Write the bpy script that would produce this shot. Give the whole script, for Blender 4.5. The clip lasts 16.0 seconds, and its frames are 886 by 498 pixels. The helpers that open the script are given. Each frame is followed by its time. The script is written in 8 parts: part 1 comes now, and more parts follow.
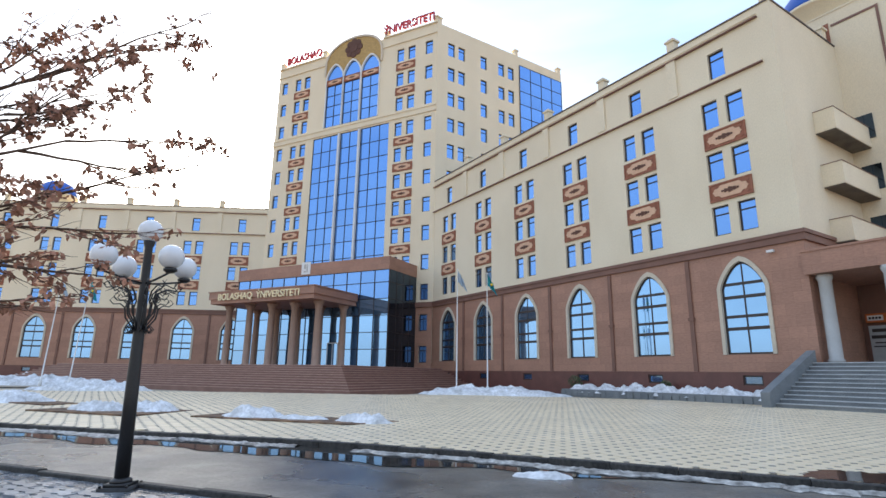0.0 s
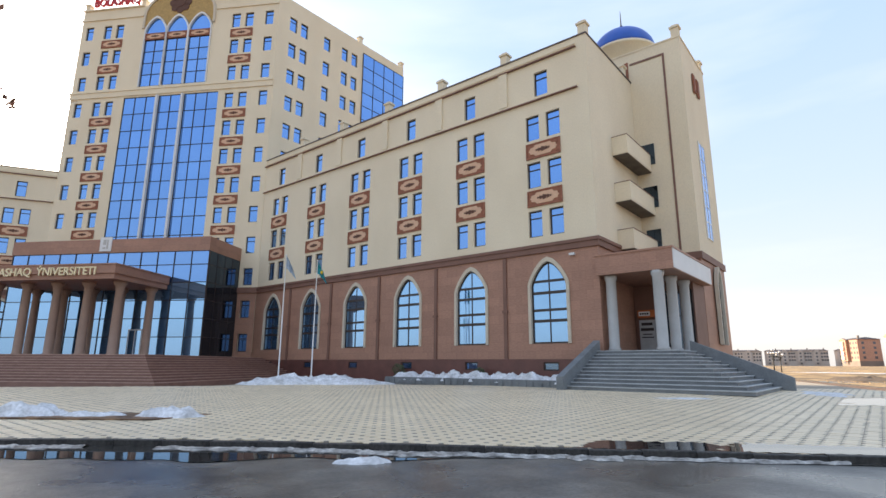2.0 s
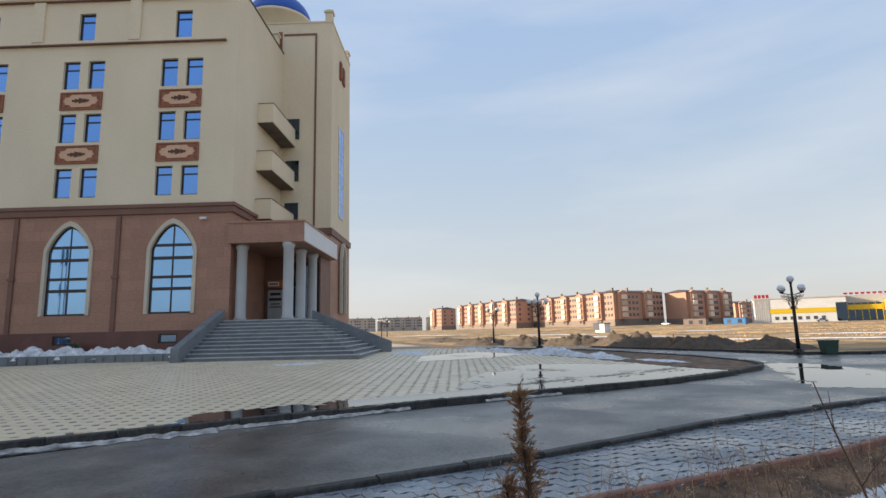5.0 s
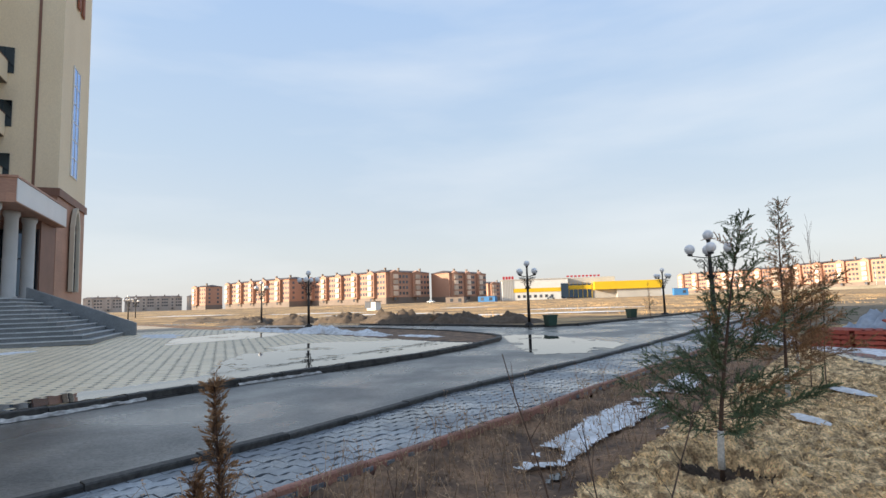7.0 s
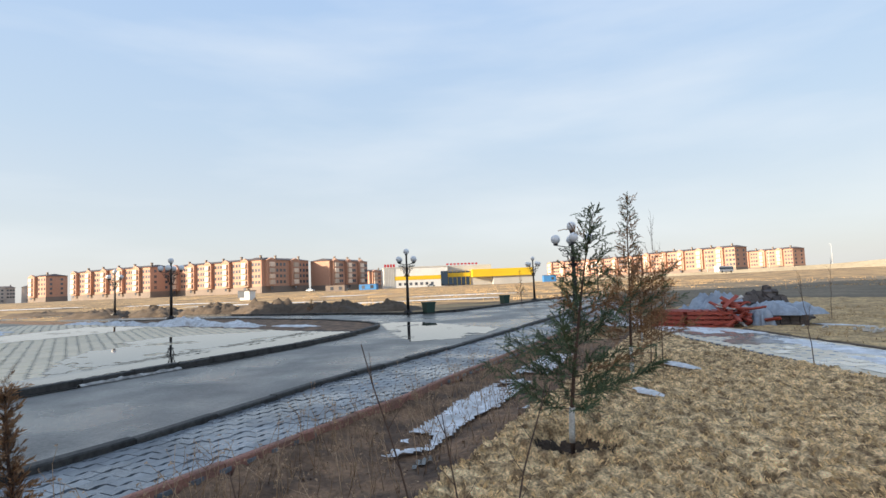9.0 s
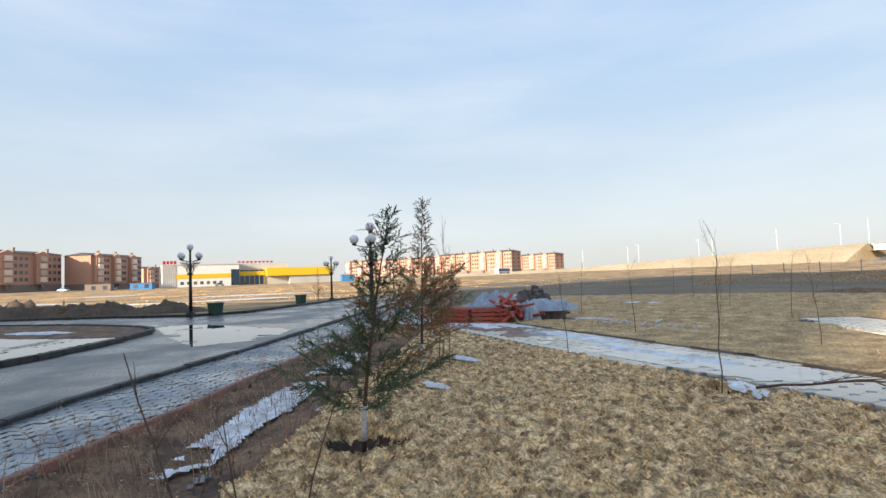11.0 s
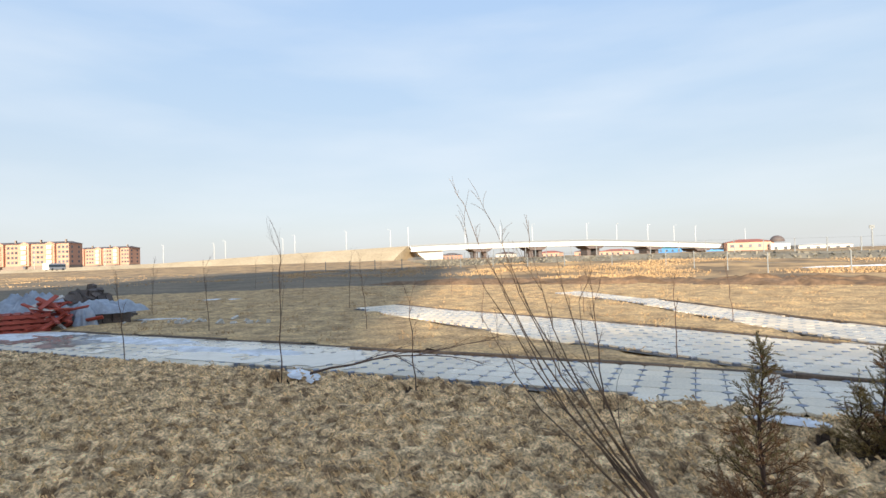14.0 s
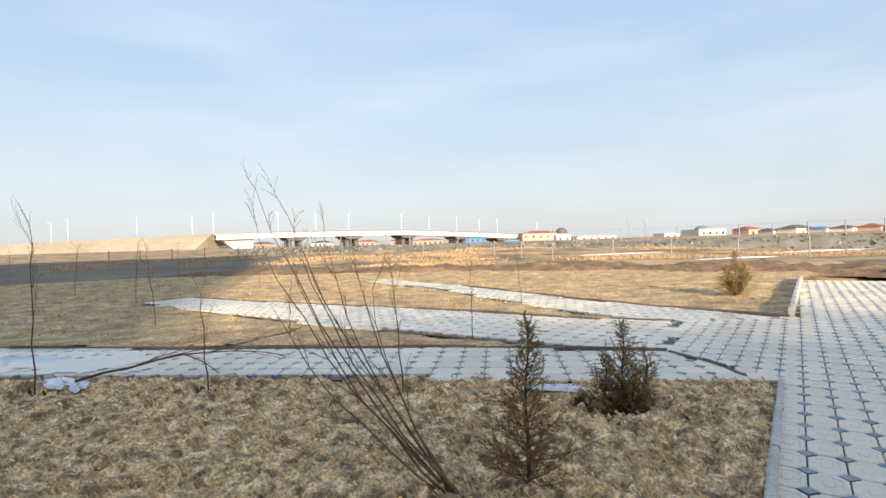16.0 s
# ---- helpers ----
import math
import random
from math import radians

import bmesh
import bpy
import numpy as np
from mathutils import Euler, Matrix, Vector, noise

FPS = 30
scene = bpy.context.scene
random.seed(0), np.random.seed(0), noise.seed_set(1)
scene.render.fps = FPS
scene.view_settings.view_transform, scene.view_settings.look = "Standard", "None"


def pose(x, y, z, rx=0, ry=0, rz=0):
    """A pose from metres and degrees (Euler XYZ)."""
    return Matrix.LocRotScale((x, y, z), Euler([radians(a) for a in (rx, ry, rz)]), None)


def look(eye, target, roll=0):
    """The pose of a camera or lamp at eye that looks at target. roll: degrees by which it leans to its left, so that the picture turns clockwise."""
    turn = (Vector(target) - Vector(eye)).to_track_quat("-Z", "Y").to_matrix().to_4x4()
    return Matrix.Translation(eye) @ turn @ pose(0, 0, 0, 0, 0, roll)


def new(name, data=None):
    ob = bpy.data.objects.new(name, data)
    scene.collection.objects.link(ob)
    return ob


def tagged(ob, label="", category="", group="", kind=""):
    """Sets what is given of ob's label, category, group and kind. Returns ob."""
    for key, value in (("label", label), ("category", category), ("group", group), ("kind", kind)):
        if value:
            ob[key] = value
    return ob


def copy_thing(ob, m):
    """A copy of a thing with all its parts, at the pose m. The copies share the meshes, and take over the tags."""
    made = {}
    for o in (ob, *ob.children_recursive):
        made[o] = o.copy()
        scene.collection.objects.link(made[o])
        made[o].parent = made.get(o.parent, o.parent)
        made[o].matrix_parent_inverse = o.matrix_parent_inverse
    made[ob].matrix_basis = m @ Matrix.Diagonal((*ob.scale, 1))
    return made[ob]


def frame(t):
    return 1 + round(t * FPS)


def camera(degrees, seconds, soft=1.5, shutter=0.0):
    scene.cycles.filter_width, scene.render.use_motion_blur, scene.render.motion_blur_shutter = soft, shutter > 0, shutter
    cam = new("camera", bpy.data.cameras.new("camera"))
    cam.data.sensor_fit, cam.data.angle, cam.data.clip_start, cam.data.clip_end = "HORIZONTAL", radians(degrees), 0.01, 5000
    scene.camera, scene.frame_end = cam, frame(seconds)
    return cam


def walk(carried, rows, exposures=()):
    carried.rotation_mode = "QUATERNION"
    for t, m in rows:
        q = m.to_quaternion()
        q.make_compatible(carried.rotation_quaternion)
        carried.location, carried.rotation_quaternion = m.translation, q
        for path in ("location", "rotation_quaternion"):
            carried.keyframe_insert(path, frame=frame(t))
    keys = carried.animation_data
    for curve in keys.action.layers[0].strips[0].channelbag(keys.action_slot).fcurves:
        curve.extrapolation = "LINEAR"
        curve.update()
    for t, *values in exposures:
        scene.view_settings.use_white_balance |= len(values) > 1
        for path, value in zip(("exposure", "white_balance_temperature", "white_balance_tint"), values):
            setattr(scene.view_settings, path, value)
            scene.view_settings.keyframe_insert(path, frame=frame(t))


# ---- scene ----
cam = camera(79.7, 16.0)
ROWS = [  # seconds, place, yaw, pitch, lean
    (0.0, -0.002, 0.001, 1.552, -0.0, 13.27, -0.81),
    (0.5, -0.007, -0.046, 1.548, -3.76, 12.91, -0.63),
    (1.0, -0.028, -0.079, 1.541, -8.46, 12.74, -0.58),
    (1.5, -0.04, -0.081, 1.554, -13.31, 12.66, -0.47),
    (2.0, -0.036, -0.078, 1.55, -18.29, 12.27, -0.29),
    (2.5, -0.01, -0.077, 1.548, -23.02, 11.67, 0.02),
    (3.0, 0.072, -0.104, 1.552, -27.73, 11.15, 0.37),
    (3.5, 0.203, -0.152, 1.55, -34.9, 10.58, 0.68),
    (4.0, 0.306, -0.177, 1.549, -42.23, 9.98, 0.93),
    (4.5, 0.371, -0.18, 1.558, -49.14, 9.39, 1.2),
    (5.0, 0.403, -0.209, 1.546, -55.92, 8.7, 1.36),
    (7.5, 0.601, -0.502, 1.556, -83.52, 5.14, 2.01),
    (8.0, 0.614, -0.55, 1.552, -86.19, 4.67, 2.27),
    (10.5, 0.684, -0.55, 1.568, -107.34, 3.25, 2.1),
    (11.0, 0.685, -0.575, 1.559, -113.98, 3.06, 2.09),
    (11.5, 0.673, -0.633, 1.554, -120.64, 3.01, 2.0),
    (12.0, 0.642, -0.743, 1.549, -127.48, 2.91, 1.9),
    (12.5, 0.661, -0.798, 1.557, -133.77, 2.68, 1.9),
    (13.0, 0.676, -0.806, 1.542, -140.94, 2.25, 1.9),
    (13.5, 0.66, -0.836, 1.552, -148.44, 1.72, 1.86),
    (14.0, 0.604, -0.836, 1.548, -156.51, 1.16, 1.83),
    (14.5, 0.538, -0.839, 1.548, -163.14, 0.55, 1.82),
    (15.0, 0.505, -0.866, 1.544, -168.71, 0.07, 1.84),
    (15.5, 0.481, -0.886, 1.54, -173.14, -0.35, 1.82),
    (16.0, 0.469, -0.895, 1.54, -176.14, -0.64, 1.7),
]
walk(cam, [(t, pose(x, y, z, 90 + p, r, a)) for t, x, y, z, a, p, r in ROWS],
     exposures=[(0, 1.58, 6650, 12), (1.5, 1.45, 6900, 14), (2.5, 1.35, 7000, 14), (3.5, 1.28, 7100, 15), (4.2, 0.94, 6950, 13), (5.0, 0.84, 6850, 12), (7.5, 1.02, 6750, 11), (11.0, 1.02, 6650, 10), (12.5, 1.0, 6500, 10), (16.0, 1.0, 6500, 10)])

# ---- light ----
SUN_AZ, SUN_EL = radians(-21.0), radians(15.2)
world = bpy.data.worlds.new("sky")
scene.world = world
world.use_nodes = True
wt = world.node_tree
wt.nodes.clear()
w_out = wt.nodes.new("ShaderNodeOutputWorld")
w_bg = wt.nodes.new("ShaderNodeBackground")
w_sky = wt.nodes.new("ShaderNodeTexSky")
w_sky.sky_type = "NISHITA"
w_sky.sun_disc = False
w_sky.sun_elevation = SUN_EL
w_sky.sun_rotation = SUN_AZ
w_sky.air_density, w_sky.dust_density, w_sky.ozone_density = 1.0, 1.6, 1.2
w_bg.inputs["Strength"].default_value = 0.6
# the clear sky is veiled by thin haze, paler at the horizon and bright round the sun
def wnode(kind, **kw):
    n = wt.nodes.new(kind)
    for k, v in kw.items():
        n.inputs[k].default_value = v
    return n


def wmath(op, a, b):
    n = wt.nodes.new("ShaderNodeMath")
    n.operation = op
    for i, v in enumerate((a, b)):
        if isinstance(v, (int, float)):
            n.inputs[i].default_value = v
        else:
            wt.links.new(v, n.inputs[i])
    return n.outputs[0]


def wmix(kind, fac, a, b):
    n = wt.nodes.new("ShaderNodeMixRGB")
    n.blend_type = kind
    for i, v in enumerate((fac, a, b)):
        if isinstance(v, tuple):
            n.inputs[i].default_value = (*v, 1)
        elif isinstance(v, (int, float)):
            n.inputs[i].default_value = v
        else:
            wt.links.new(v, n.inputs[i])
    return n.outputs[0]


w_co = wt.nodes.new("ShaderNodeTexCoord")
w_sep = wt.nodes.new("ShaderNodeSeparateXYZ")
wt.links.new(w_co.outputs["Generated"], w_sep.inputs[0])
w_veil = wt.nodes.new("ShaderNodeValToRGB")
el = w_veil.color_ramp.elements
el[0].position, el[0].color = 0.0, (0.70, 0.71, 0.71, 1)
el[1].position, el[1].color = 0.85, (0.42, 0.60, 0.90, 1)
for p, c in ((0.10, (0.64, 0.715, 0.78)), (0.28, (0.51, 0.655, 0.83)), (0.5, (0.42, 0.60, 0.88))):
    e = el.new(p)
    e.color = (*c, 1)
wt.links.new(w_sep.outputs["Z"], w_veil.inputs[0])
w_clear = wmix("MULTIPLY", 1.0, w_sky.outputs[0], (0.11, 0.11, 0.11))
w_base = wmix("MIX", 0.80, w_clear, w_veil.outputs[0])
# thin streaks of high cloud
w_map = wt.nodes.new("ShaderNodeMapping")
w_map.inputs["Scale"].default_value = (1.2, 1.2, 6.0)
w_map.inputs["Rotation"].default_value = (0.16, 0.1, 0.5)
w_no = wnode("ShaderNodeTexNoise", Scale=1.6, Detail=6.0, Roughness=0.5)
wt.links.new(w_co.outputs["Generated"], w_map.inputs[0])
wt.links.new(w_map.outputs[0], w_no.inputs["Vector"])
w_ramp = wt.nodes.new("ShaderNodeValToRGB")
w_ramp.color_ramp.elements[0].position, w_ramp.color_ramp.elements[1].position = 0.42, 0.85
w_ramp.color_ramp.elements[1].color = (0.5, 0.5, 0.5, 1)
wt.links.new(w_no.outputs["Fac"], w_ramp.inputs[0])
w_cloud = wmix("MIX", w_ramp.outputs[0], w_base, (0.76, 0.81, 0.86))
# bright haze round the sun
w_dot = wt.nodes.new("ShaderNodeVectorMath")
w_dot.operation = "DOT_PRODUCT"
wt.links.new(w_co.outputs["Generated"], w_dot.inputs[0])
w_dot.inputs[1].default_value = (math.sin(SUN_AZ) * math.cos(SUN_EL), math.cos(SUN_AZ) * math.cos(SUN_EL), math.sin(SUN_EL))
w_pos = wmath("MAXIMUM", w_dot.outputs["Value"], 0.0)
w_glow = wmath("ADD", wmath("MULTIPLY", wmath("POWER", w_pos, 8.0), 0.42), wmath("MULTIPLY", wmath("POWER", w_pos, 40.0), 5.0))
w_comb = wt.nodes.new("ShaderNodeCombineXYZ")
for i, k in enumerate((1.0, 0.93, 0.82)):
    wt.links.new(wmath("MULTIPLY", w_glow, k), w_comb.inputs[i])
w_all = wmix("ADD", 1.0, w_cloud, w_comb.outputs[0])
wt.links.new(w_all, w_bg.inputs["Color"])
wt.links.new(w_bg.outputs[0], w_out.inputs[0])
sun = new("sun", bpy.data.lights.new("sun", "SUN"))
sun.data.energy, sun.data.angle, sun.data.color = 5.0, radians(1.2), (1.0, 0.86, 0.66)
sun.matrix_world = look((math.sin(SUN_AZ) * math.cos(SUN_EL) * 90, math.cos(SUN_AZ) * math.cos(SUN_EL) * 90, math.sin(SUN_EL) * 90), (0, 0, 0))


# ---- materials ----
def mat(name, c1, c2=None, scale=3.0, rough=0.8, metal=0.0, bump=0.0, bscale=40.0, stretch=(1, 1, 1), fine=0.35, rand=0.0, spec=0.5, detail=6, emit=None, island=0.0):
    """Two-scale noise material in object space: a coarse mottle from c1 to c2, a fine grain, relief and random tint."""
    m = bpy.data.materials.new(name)
    m.use_nodes = True
    nt = m.node_tree
    b = nt.nodes["Principled BSDF"]
    c2 = c2 or tuple(v * 0.8 for v in c1)
    co = nt.nodes.new("ShaderNodeTexCoord")
    mp = nt.nodes.new("ShaderNodeMapping")
    mp.inputs["Scale"].default_value = stretch
    nt.links.new(co.outputs["Object"], mp.inputs[0])
    n1 = nt.nodes.new("ShaderNodeTexNoise")
    n1.inputs["Scale"].default_value, n1.inputs["Detail"].default_value = scale, detail
    n2 = nt.nodes.new("ShaderNodeTexNoise")
    n2.inputs["Scale"].default_value, n2.inputs["Detail"].default_value = bscale, 4
    for n in (n1, n2):
        nt.links.new(mp.outputs[0], n.inputs["Vector"])
    r = nt.nodes.new("ShaderNodeValToRGB")
    r.color_ramp.elements[0].position, r.color_ramp.elements[1].position = 0.3, 0.7
    r.color_ramp.elements[0].color, r.color_ramp.elements[1].color = (*c1, 1), (*c2, 1)
    nt.links.new(n1.outputs["Fac"], r.inputs[0])
    hsv = nt.nodes.new("ShaderNodeHueSaturation")
    nt.links.new(r.outputs[0], hsv.inputs["Color"])
    val = nt.nodes.new("ShaderNodeMapRange")
    val.inputs["From Min"].default_value, val.inputs["From Max"].default_value = 0.3, 0.7
    val.inputs["To Min"].default_value, val.inputs["To Max"].default_value = 1 - fine, 1 + fine
    nt.links.new(n2.outputs["Fac"], val.inputs[0])
    out = val.outputs[0]
    if rand or island:
        src = nt.nodes.new("ShaderNodeObjectInfo").outputs["Random"] if rand else nt.nodes.new("ShaderNodeNewGeometry").outputs["Random Per Island"]
        k = rand or island
        rr = nt.nodes.new("ShaderNodeMapRange")
        rr.inputs["To Min"].default_value, rr.inputs["To Max"].default_value = 1 - k, 1 + k
        nt.links.new(src, rr.inputs[0])
        mu = nt.nodes.new("ShaderNodeMath")
        mu.operation = "MULTIPLY"
        nt.links.new(out, mu.inputs[0])
        nt.links.new(rr.outputs[0], mu.inputs[1])
        out = mu.outputs[0]
    nt.links.new(out, hsv.inputs["Value"])
    nt.links.new(hsv.outputs[0], b.inputs["Base Color"])
    b.inputs["Roughness"].default_value, b.inputs["Metallic"].default_value = rough, metal
    b.inputs["Specular IOR Level"].default_value = spec
    if bump:
        bp = nt.nodes.new("ShaderNodeBump")
        bp.inputs["Strength"].default_value, bp.inputs["Distance"].default_value = bump, 0.02
        nt.links.new(n2.outputs["Fac"], bp.inputs["Height"])
        nt.links.new(bp.outputs[0], b.inputs["Normal"])
    if emit:
        b.inputs["Emission Color"].default_value, b.inputs["Emission Strength"].default_value = (*emit[:3], 1), emit[3]
    return m


def glass_mat(name, tint, rough=0.03, wav=0.02):
    """Coated window glass: a coloured mirror with a faint waviness."""
    m = mat(name, tint, tuple(v * 0.9 for v in tint), scale=0.15, rough=rough, metal=0.9, bump=wav, bscale=0.6, fine=0.05, rand=0.06)
    return m


M_CREAM = mat("cream_render", (0.80, 0.70, 0.525), (0.72, 0.62, 0.455), 0.25, 0.9, bump=0.15, bscale=18, fine=0.06, stretch=(1, 1, 0.5))
M_BROWN = mat("brown_tiled_stone", (0.43, 0.228, 0.155), (0.35, 0.182, 0.124), 0.35, 0.55, bump=0.12, bscale=9, fine=0.12, stretch=(0.5, 0.5, 1.6))
def courses(m, long, tall):
    """Shallow joints between stone slabs, laid in courses."""
    nt = m.node_tree
    b = nt.nodes["Principled BSDF"]
    co = nt.nodes.new("ShaderNodeTexCoord")
    sp = nt.nodes.new("ShaderNodeSeparateXYZ")
    ad = nt.nodes.new("ShaderNodeMath")
    cb = nt.nodes.new("ShaderNodeCombineXYZ")
    bt = nt.nodes.new("ShaderNodeTexBrick")
    nt.links.new(co.outputs["Object"], sp.inputs[0])
    nt.links.new(sp.outputs["X"], ad.inputs[0])
    nt.links.new(sp.outputs["Y"], ad.inputs[1])
    nt.links.new(ad.outputs[0], cb.inputs[0])
    nt.links.new(sp.outputs["Z"], cb.inputs[1])
    nt.links.new(cb.outputs[0], bt.inputs["Vector"])
    for k, v in (("Scale", 1.0), ("Mortar Size", 0.008), ("Mortar Smooth", 0.3), ("Bias", 0.0), ("Brick Width", long), ("Row Height", tall)):
        bt.inputs[k].default_value = v
    bt.inputs["Color1"].default_value, bt.inputs["Color2"].default_value, bt.inputs["Mortar"].default_value = (1, 1, 1, 1), (0.86, 0.86, 0.87, 1), (0.7, 0.7, 0.7, 1)
    mx = nt.nodes.new("ShaderNodeMixRGB")
    mx.blend_type = "MULTIPLY"
    mx.inputs[0].default_value = 1.0
    src = b.inputs["Base Color"].links[0].from_socket
    nt.links.new(src, mx.inputs[1])
    nt.links.new(bt.outputs["Color"], mx.inputs[2])
    nt.links.new(mx.outputs[0], b.inputs["Base Color"])


courses(M_BROWN, 0.9, 0.6)
M_PLINTH = mat("red_granite", (0.16, 0.062, 0.05), (0.11, 0.045, 0.037), 1.2, 0.4, bump=0.05, bscale=30, fine=0.2)
M_TRIMB = mat("brown_moulding", (0.22, 0.11, 0.08), (0.17, 0.085, 0.06), 0.8, 0.6, fine=0.1)
M_FRAME = mat("dark_window_frame", (0.035, 0.022, 0.02), None, 2, 0.4, fine=0.05)
M_ARCHTRIM = mat("pale_stone_surround", (0.62, 0.55, 0.44), (0.54, 0.47, 0.37), 1.0, 0.8, fine=0.08)
M_GLASS = glass_mat("blue_reflective_glass", (0.18, 0.37, 0.74))
M_GLASSD = glass_mat("pale_reflective_glass", (0.27, 0.50, 0.80), wav=0.05)
M_GLASSK = glass_mat("dark_side_glass", (0.06, 0.09, 0.13))
M_PANEL = mat("terracotta_panel", (0.33, 0.125, 0.07), (0.25, 0.09, 0.05), 3, 0.7, bump=0.3, bscale=14, fine=0.25)
M_INLAY = mat("pink_stone_inlay", (0.70, 0.45, 0.30), (0.62, 0.38, 0.25), 3, 0.75, fine=0.12)
M_MEDAL = mat("dark_relief", (0.12, 0.05, 0.03), None, 6, 0.7, fine=0.3)
M_GOLD = mat("gold_mosaic", (0.47, 0.30, 0.10), (0.38, 0.23, 0.07), 6, 0.5, metal=0.3, fine=0.25, bscale=9)
M_RED = mat("red_letters", (0.45, 0.02, 0.03), None, 2, 0.5, fine=0.05)
M_GOLDL = mat("gold_letters", (0.95, 0.80, 0.50), None, 2, 0.4, fine=0.05)
M_DOME = mat("blue_dome_sheet", (0.01, 0.10, 0.50), (0.01, 0.085, 0.42), 1.0, 0.4, fine=0.08)
M_COLUMN = mat("pinkish_stone_column", (0.36, 0.235, 0.175), (0.31, 0.20, 0.15), 1.2, 0.6, fine=0.1)
M_GREYST = mat("grey_granite", (0.20, 0.215, 0.225), (0.14, 0.155, 0.165), 1.5, 0.6, bump=0.2, bscale=30, fine=0.2)
M_GREYC = mat("light_grey_column", (0.46, 0.46, 0.45), (0.38, 0.38, 0.37), 1.0, 0.6, fine=0.1)
M_STEPR = mat("red_granite_steps", (0.26, 0.14, 0.11), (0.19, 0.098, 0.077), 1.5, 0.55, fine=0.2)
M_SNOW = mat("old_snow", (0.80, 0.81, 0.84), (0.47, 0.465, 0.46), 2.6, 0.75, bump=1.0, bscale=11, fine=0.2, detail=9)
M_ASPHALT = mat("worn_asphalt", (0.175, 0.162, 0.142), (0.07, 0.067, 0.062), 1.1, 0.6, bump=0.35, bscale=26, fine=0.36, detail=10)
M_KERB = mat("dark_wet_kerb", (0.075, 0.07, 0.065), (0.03, 0.029, 0.028), 1.6, 0.6, bump=0.4, bscale=18, fine=0.4, spec=0.25)
M_TILE = mat("buff_paving_tile", (0.80, 0.69, 0.53), (0.66, 0.565, 0.435), 0.4, 0.7, bump=0.15, bscale=40, fine=0.12, island=0.10)
M_PLAZA = mat("buff_plaza_tile", (0.76, 0.625, 0.435), (0.66, 0.54, 0.375), 0.5, 0.45, bump=0.12, bscale=40, fine=0.1, island=0.07)
M_TILED = mat("grey_blue_paving_tile", (0.23, 0.255, 0.315), (0.155, 0.175, 0.225), 0.7, 0.65, fine=0.15, island=0.15)
M_TILEP = mat("tan_grey_plaza_dot", (0.34, 0.30, 0.25), (0.27, 0.24, 0.20), 0.7, 0.7, fine=0.15, island=0.2)
M_NOSE = mat("pale_pink_step_edge", (0.52, 0.35, 0.29), (0.36, 0.22, 0.18), 2, 0.6, fine=0.15)
M_NOSEG = mat("pale_grey_step_edge", (0.52, 0.545, 0.56), (0.36, 0.385, 0.40), 2, 0.6, fine=0.15)
M_JOINT = mat("paving_joint", (0.17, 0.155, 0.135), (0.12, 0.11, 0.095), 0.8, 0.85, fine=0.2)
M_JOINTP = mat("sandy_plaza_joint", (0.42, 0.36, 0.28), (0.33, 0.28, 0.22), 0.8, 0.85, fine=0.2)
M_ICEJOINT = mat("icy_dark_joint", (0.15, 0.16, 0.175), (0.10, 0.105, 0.115), 1.5, 0.5, fine=0.2)
M_ICEPAVE = mat("icy_grey_pavers", (0.26, 0.285, 0.31), (0.12, 0.13, 0.145), 1.1, 0.35, bump=0.25, bscale=20, fine=0.2, island=0.18)


def wet(m, dry, damp, scale):
    """Patchy damp sheen: roughness and darkness follow a broad noise."""
    nt = m.node_tree
    b = nt.nodes["Principled BSDF"]
    g = nt.nodes.new("ShaderNodeNewGeometry")
    n = nt.nodes.new("ShaderNodeTexNoise")
    n.inputs["Scale"].default_value, n.inputs["Detail"].default_value = scale, 5
    nt.links.new(g.outputs["Position"], n.inputs["Vector"])
    r = nt.nodes.new("ShaderNodeMapRange")
    r.inputs["From Min"].default_value, r.inputs["From Max"].default_value = 0.42, 0.58
    r.inputs["To Min"].default_value, r.inputs["To Max"].default_value = damp, dry
    nt.links.new(n.outputs["Fac"], r.inputs[0])
    nt.links.new(r.outputs[0], b.inputs["Roughness"])
    k = nt.nodes.new("ShaderNodeMapRange")
    k.inputs["From Min"].default_value, k.inputs["From Max"].default_value = 0.42, 0.58
    k.inputs["To Min"].default_value, k.inputs["To Max"].default_value = 0.6, 0.0
    nt.links.new(n.outputs["Fac"], k.inputs[0])
    x = nt.nodes.new("ShaderNodeMixRGB")
    x.blend_type = "MULTIPLY"
    x.inputs[2].default_value = (0.64, 0.65, 0.68, 1)
    src = b.inputs["Base Color"].links[0].from_socket
    nt.links.new(k.outputs[0], x.inputs[0])
    nt.links.new(src, x.inputs[1])
    nt.links.new(x.outputs[0], b.inputs["Base Color"])


wet(M_TILE, 0.75, 0.12, 0.5)
wet(M_TILED, 0.6, 0.08, 0.5)
wet(M_ASPHALT, 0.46, 0.2, 0.35)
wet(M_ICEPAVE, 0.45, 0.12, 0.9)
M_LAWN = mat("dry_sod", (0.94, 0.655, 0.35), (0.24, 0.145, 0.07), 8.0, 0.95, bump=1.0, bscale=42, fine=0.6, detail=10)
M_BLADE = mat("dry_grass_blades", (0.88, 0.635, 0.345), (0.46, 0.30, 0.145), 3, 0.9, fine=0.2, island=0.45)
M_LAWNF = mat("rough_dry_grass", (0.62, 0.42, 0.20), (0.24, 0.155, 0.075), 1.8, 0.95, bump=1.0, bscale=16, fine=0.45, detail=9)
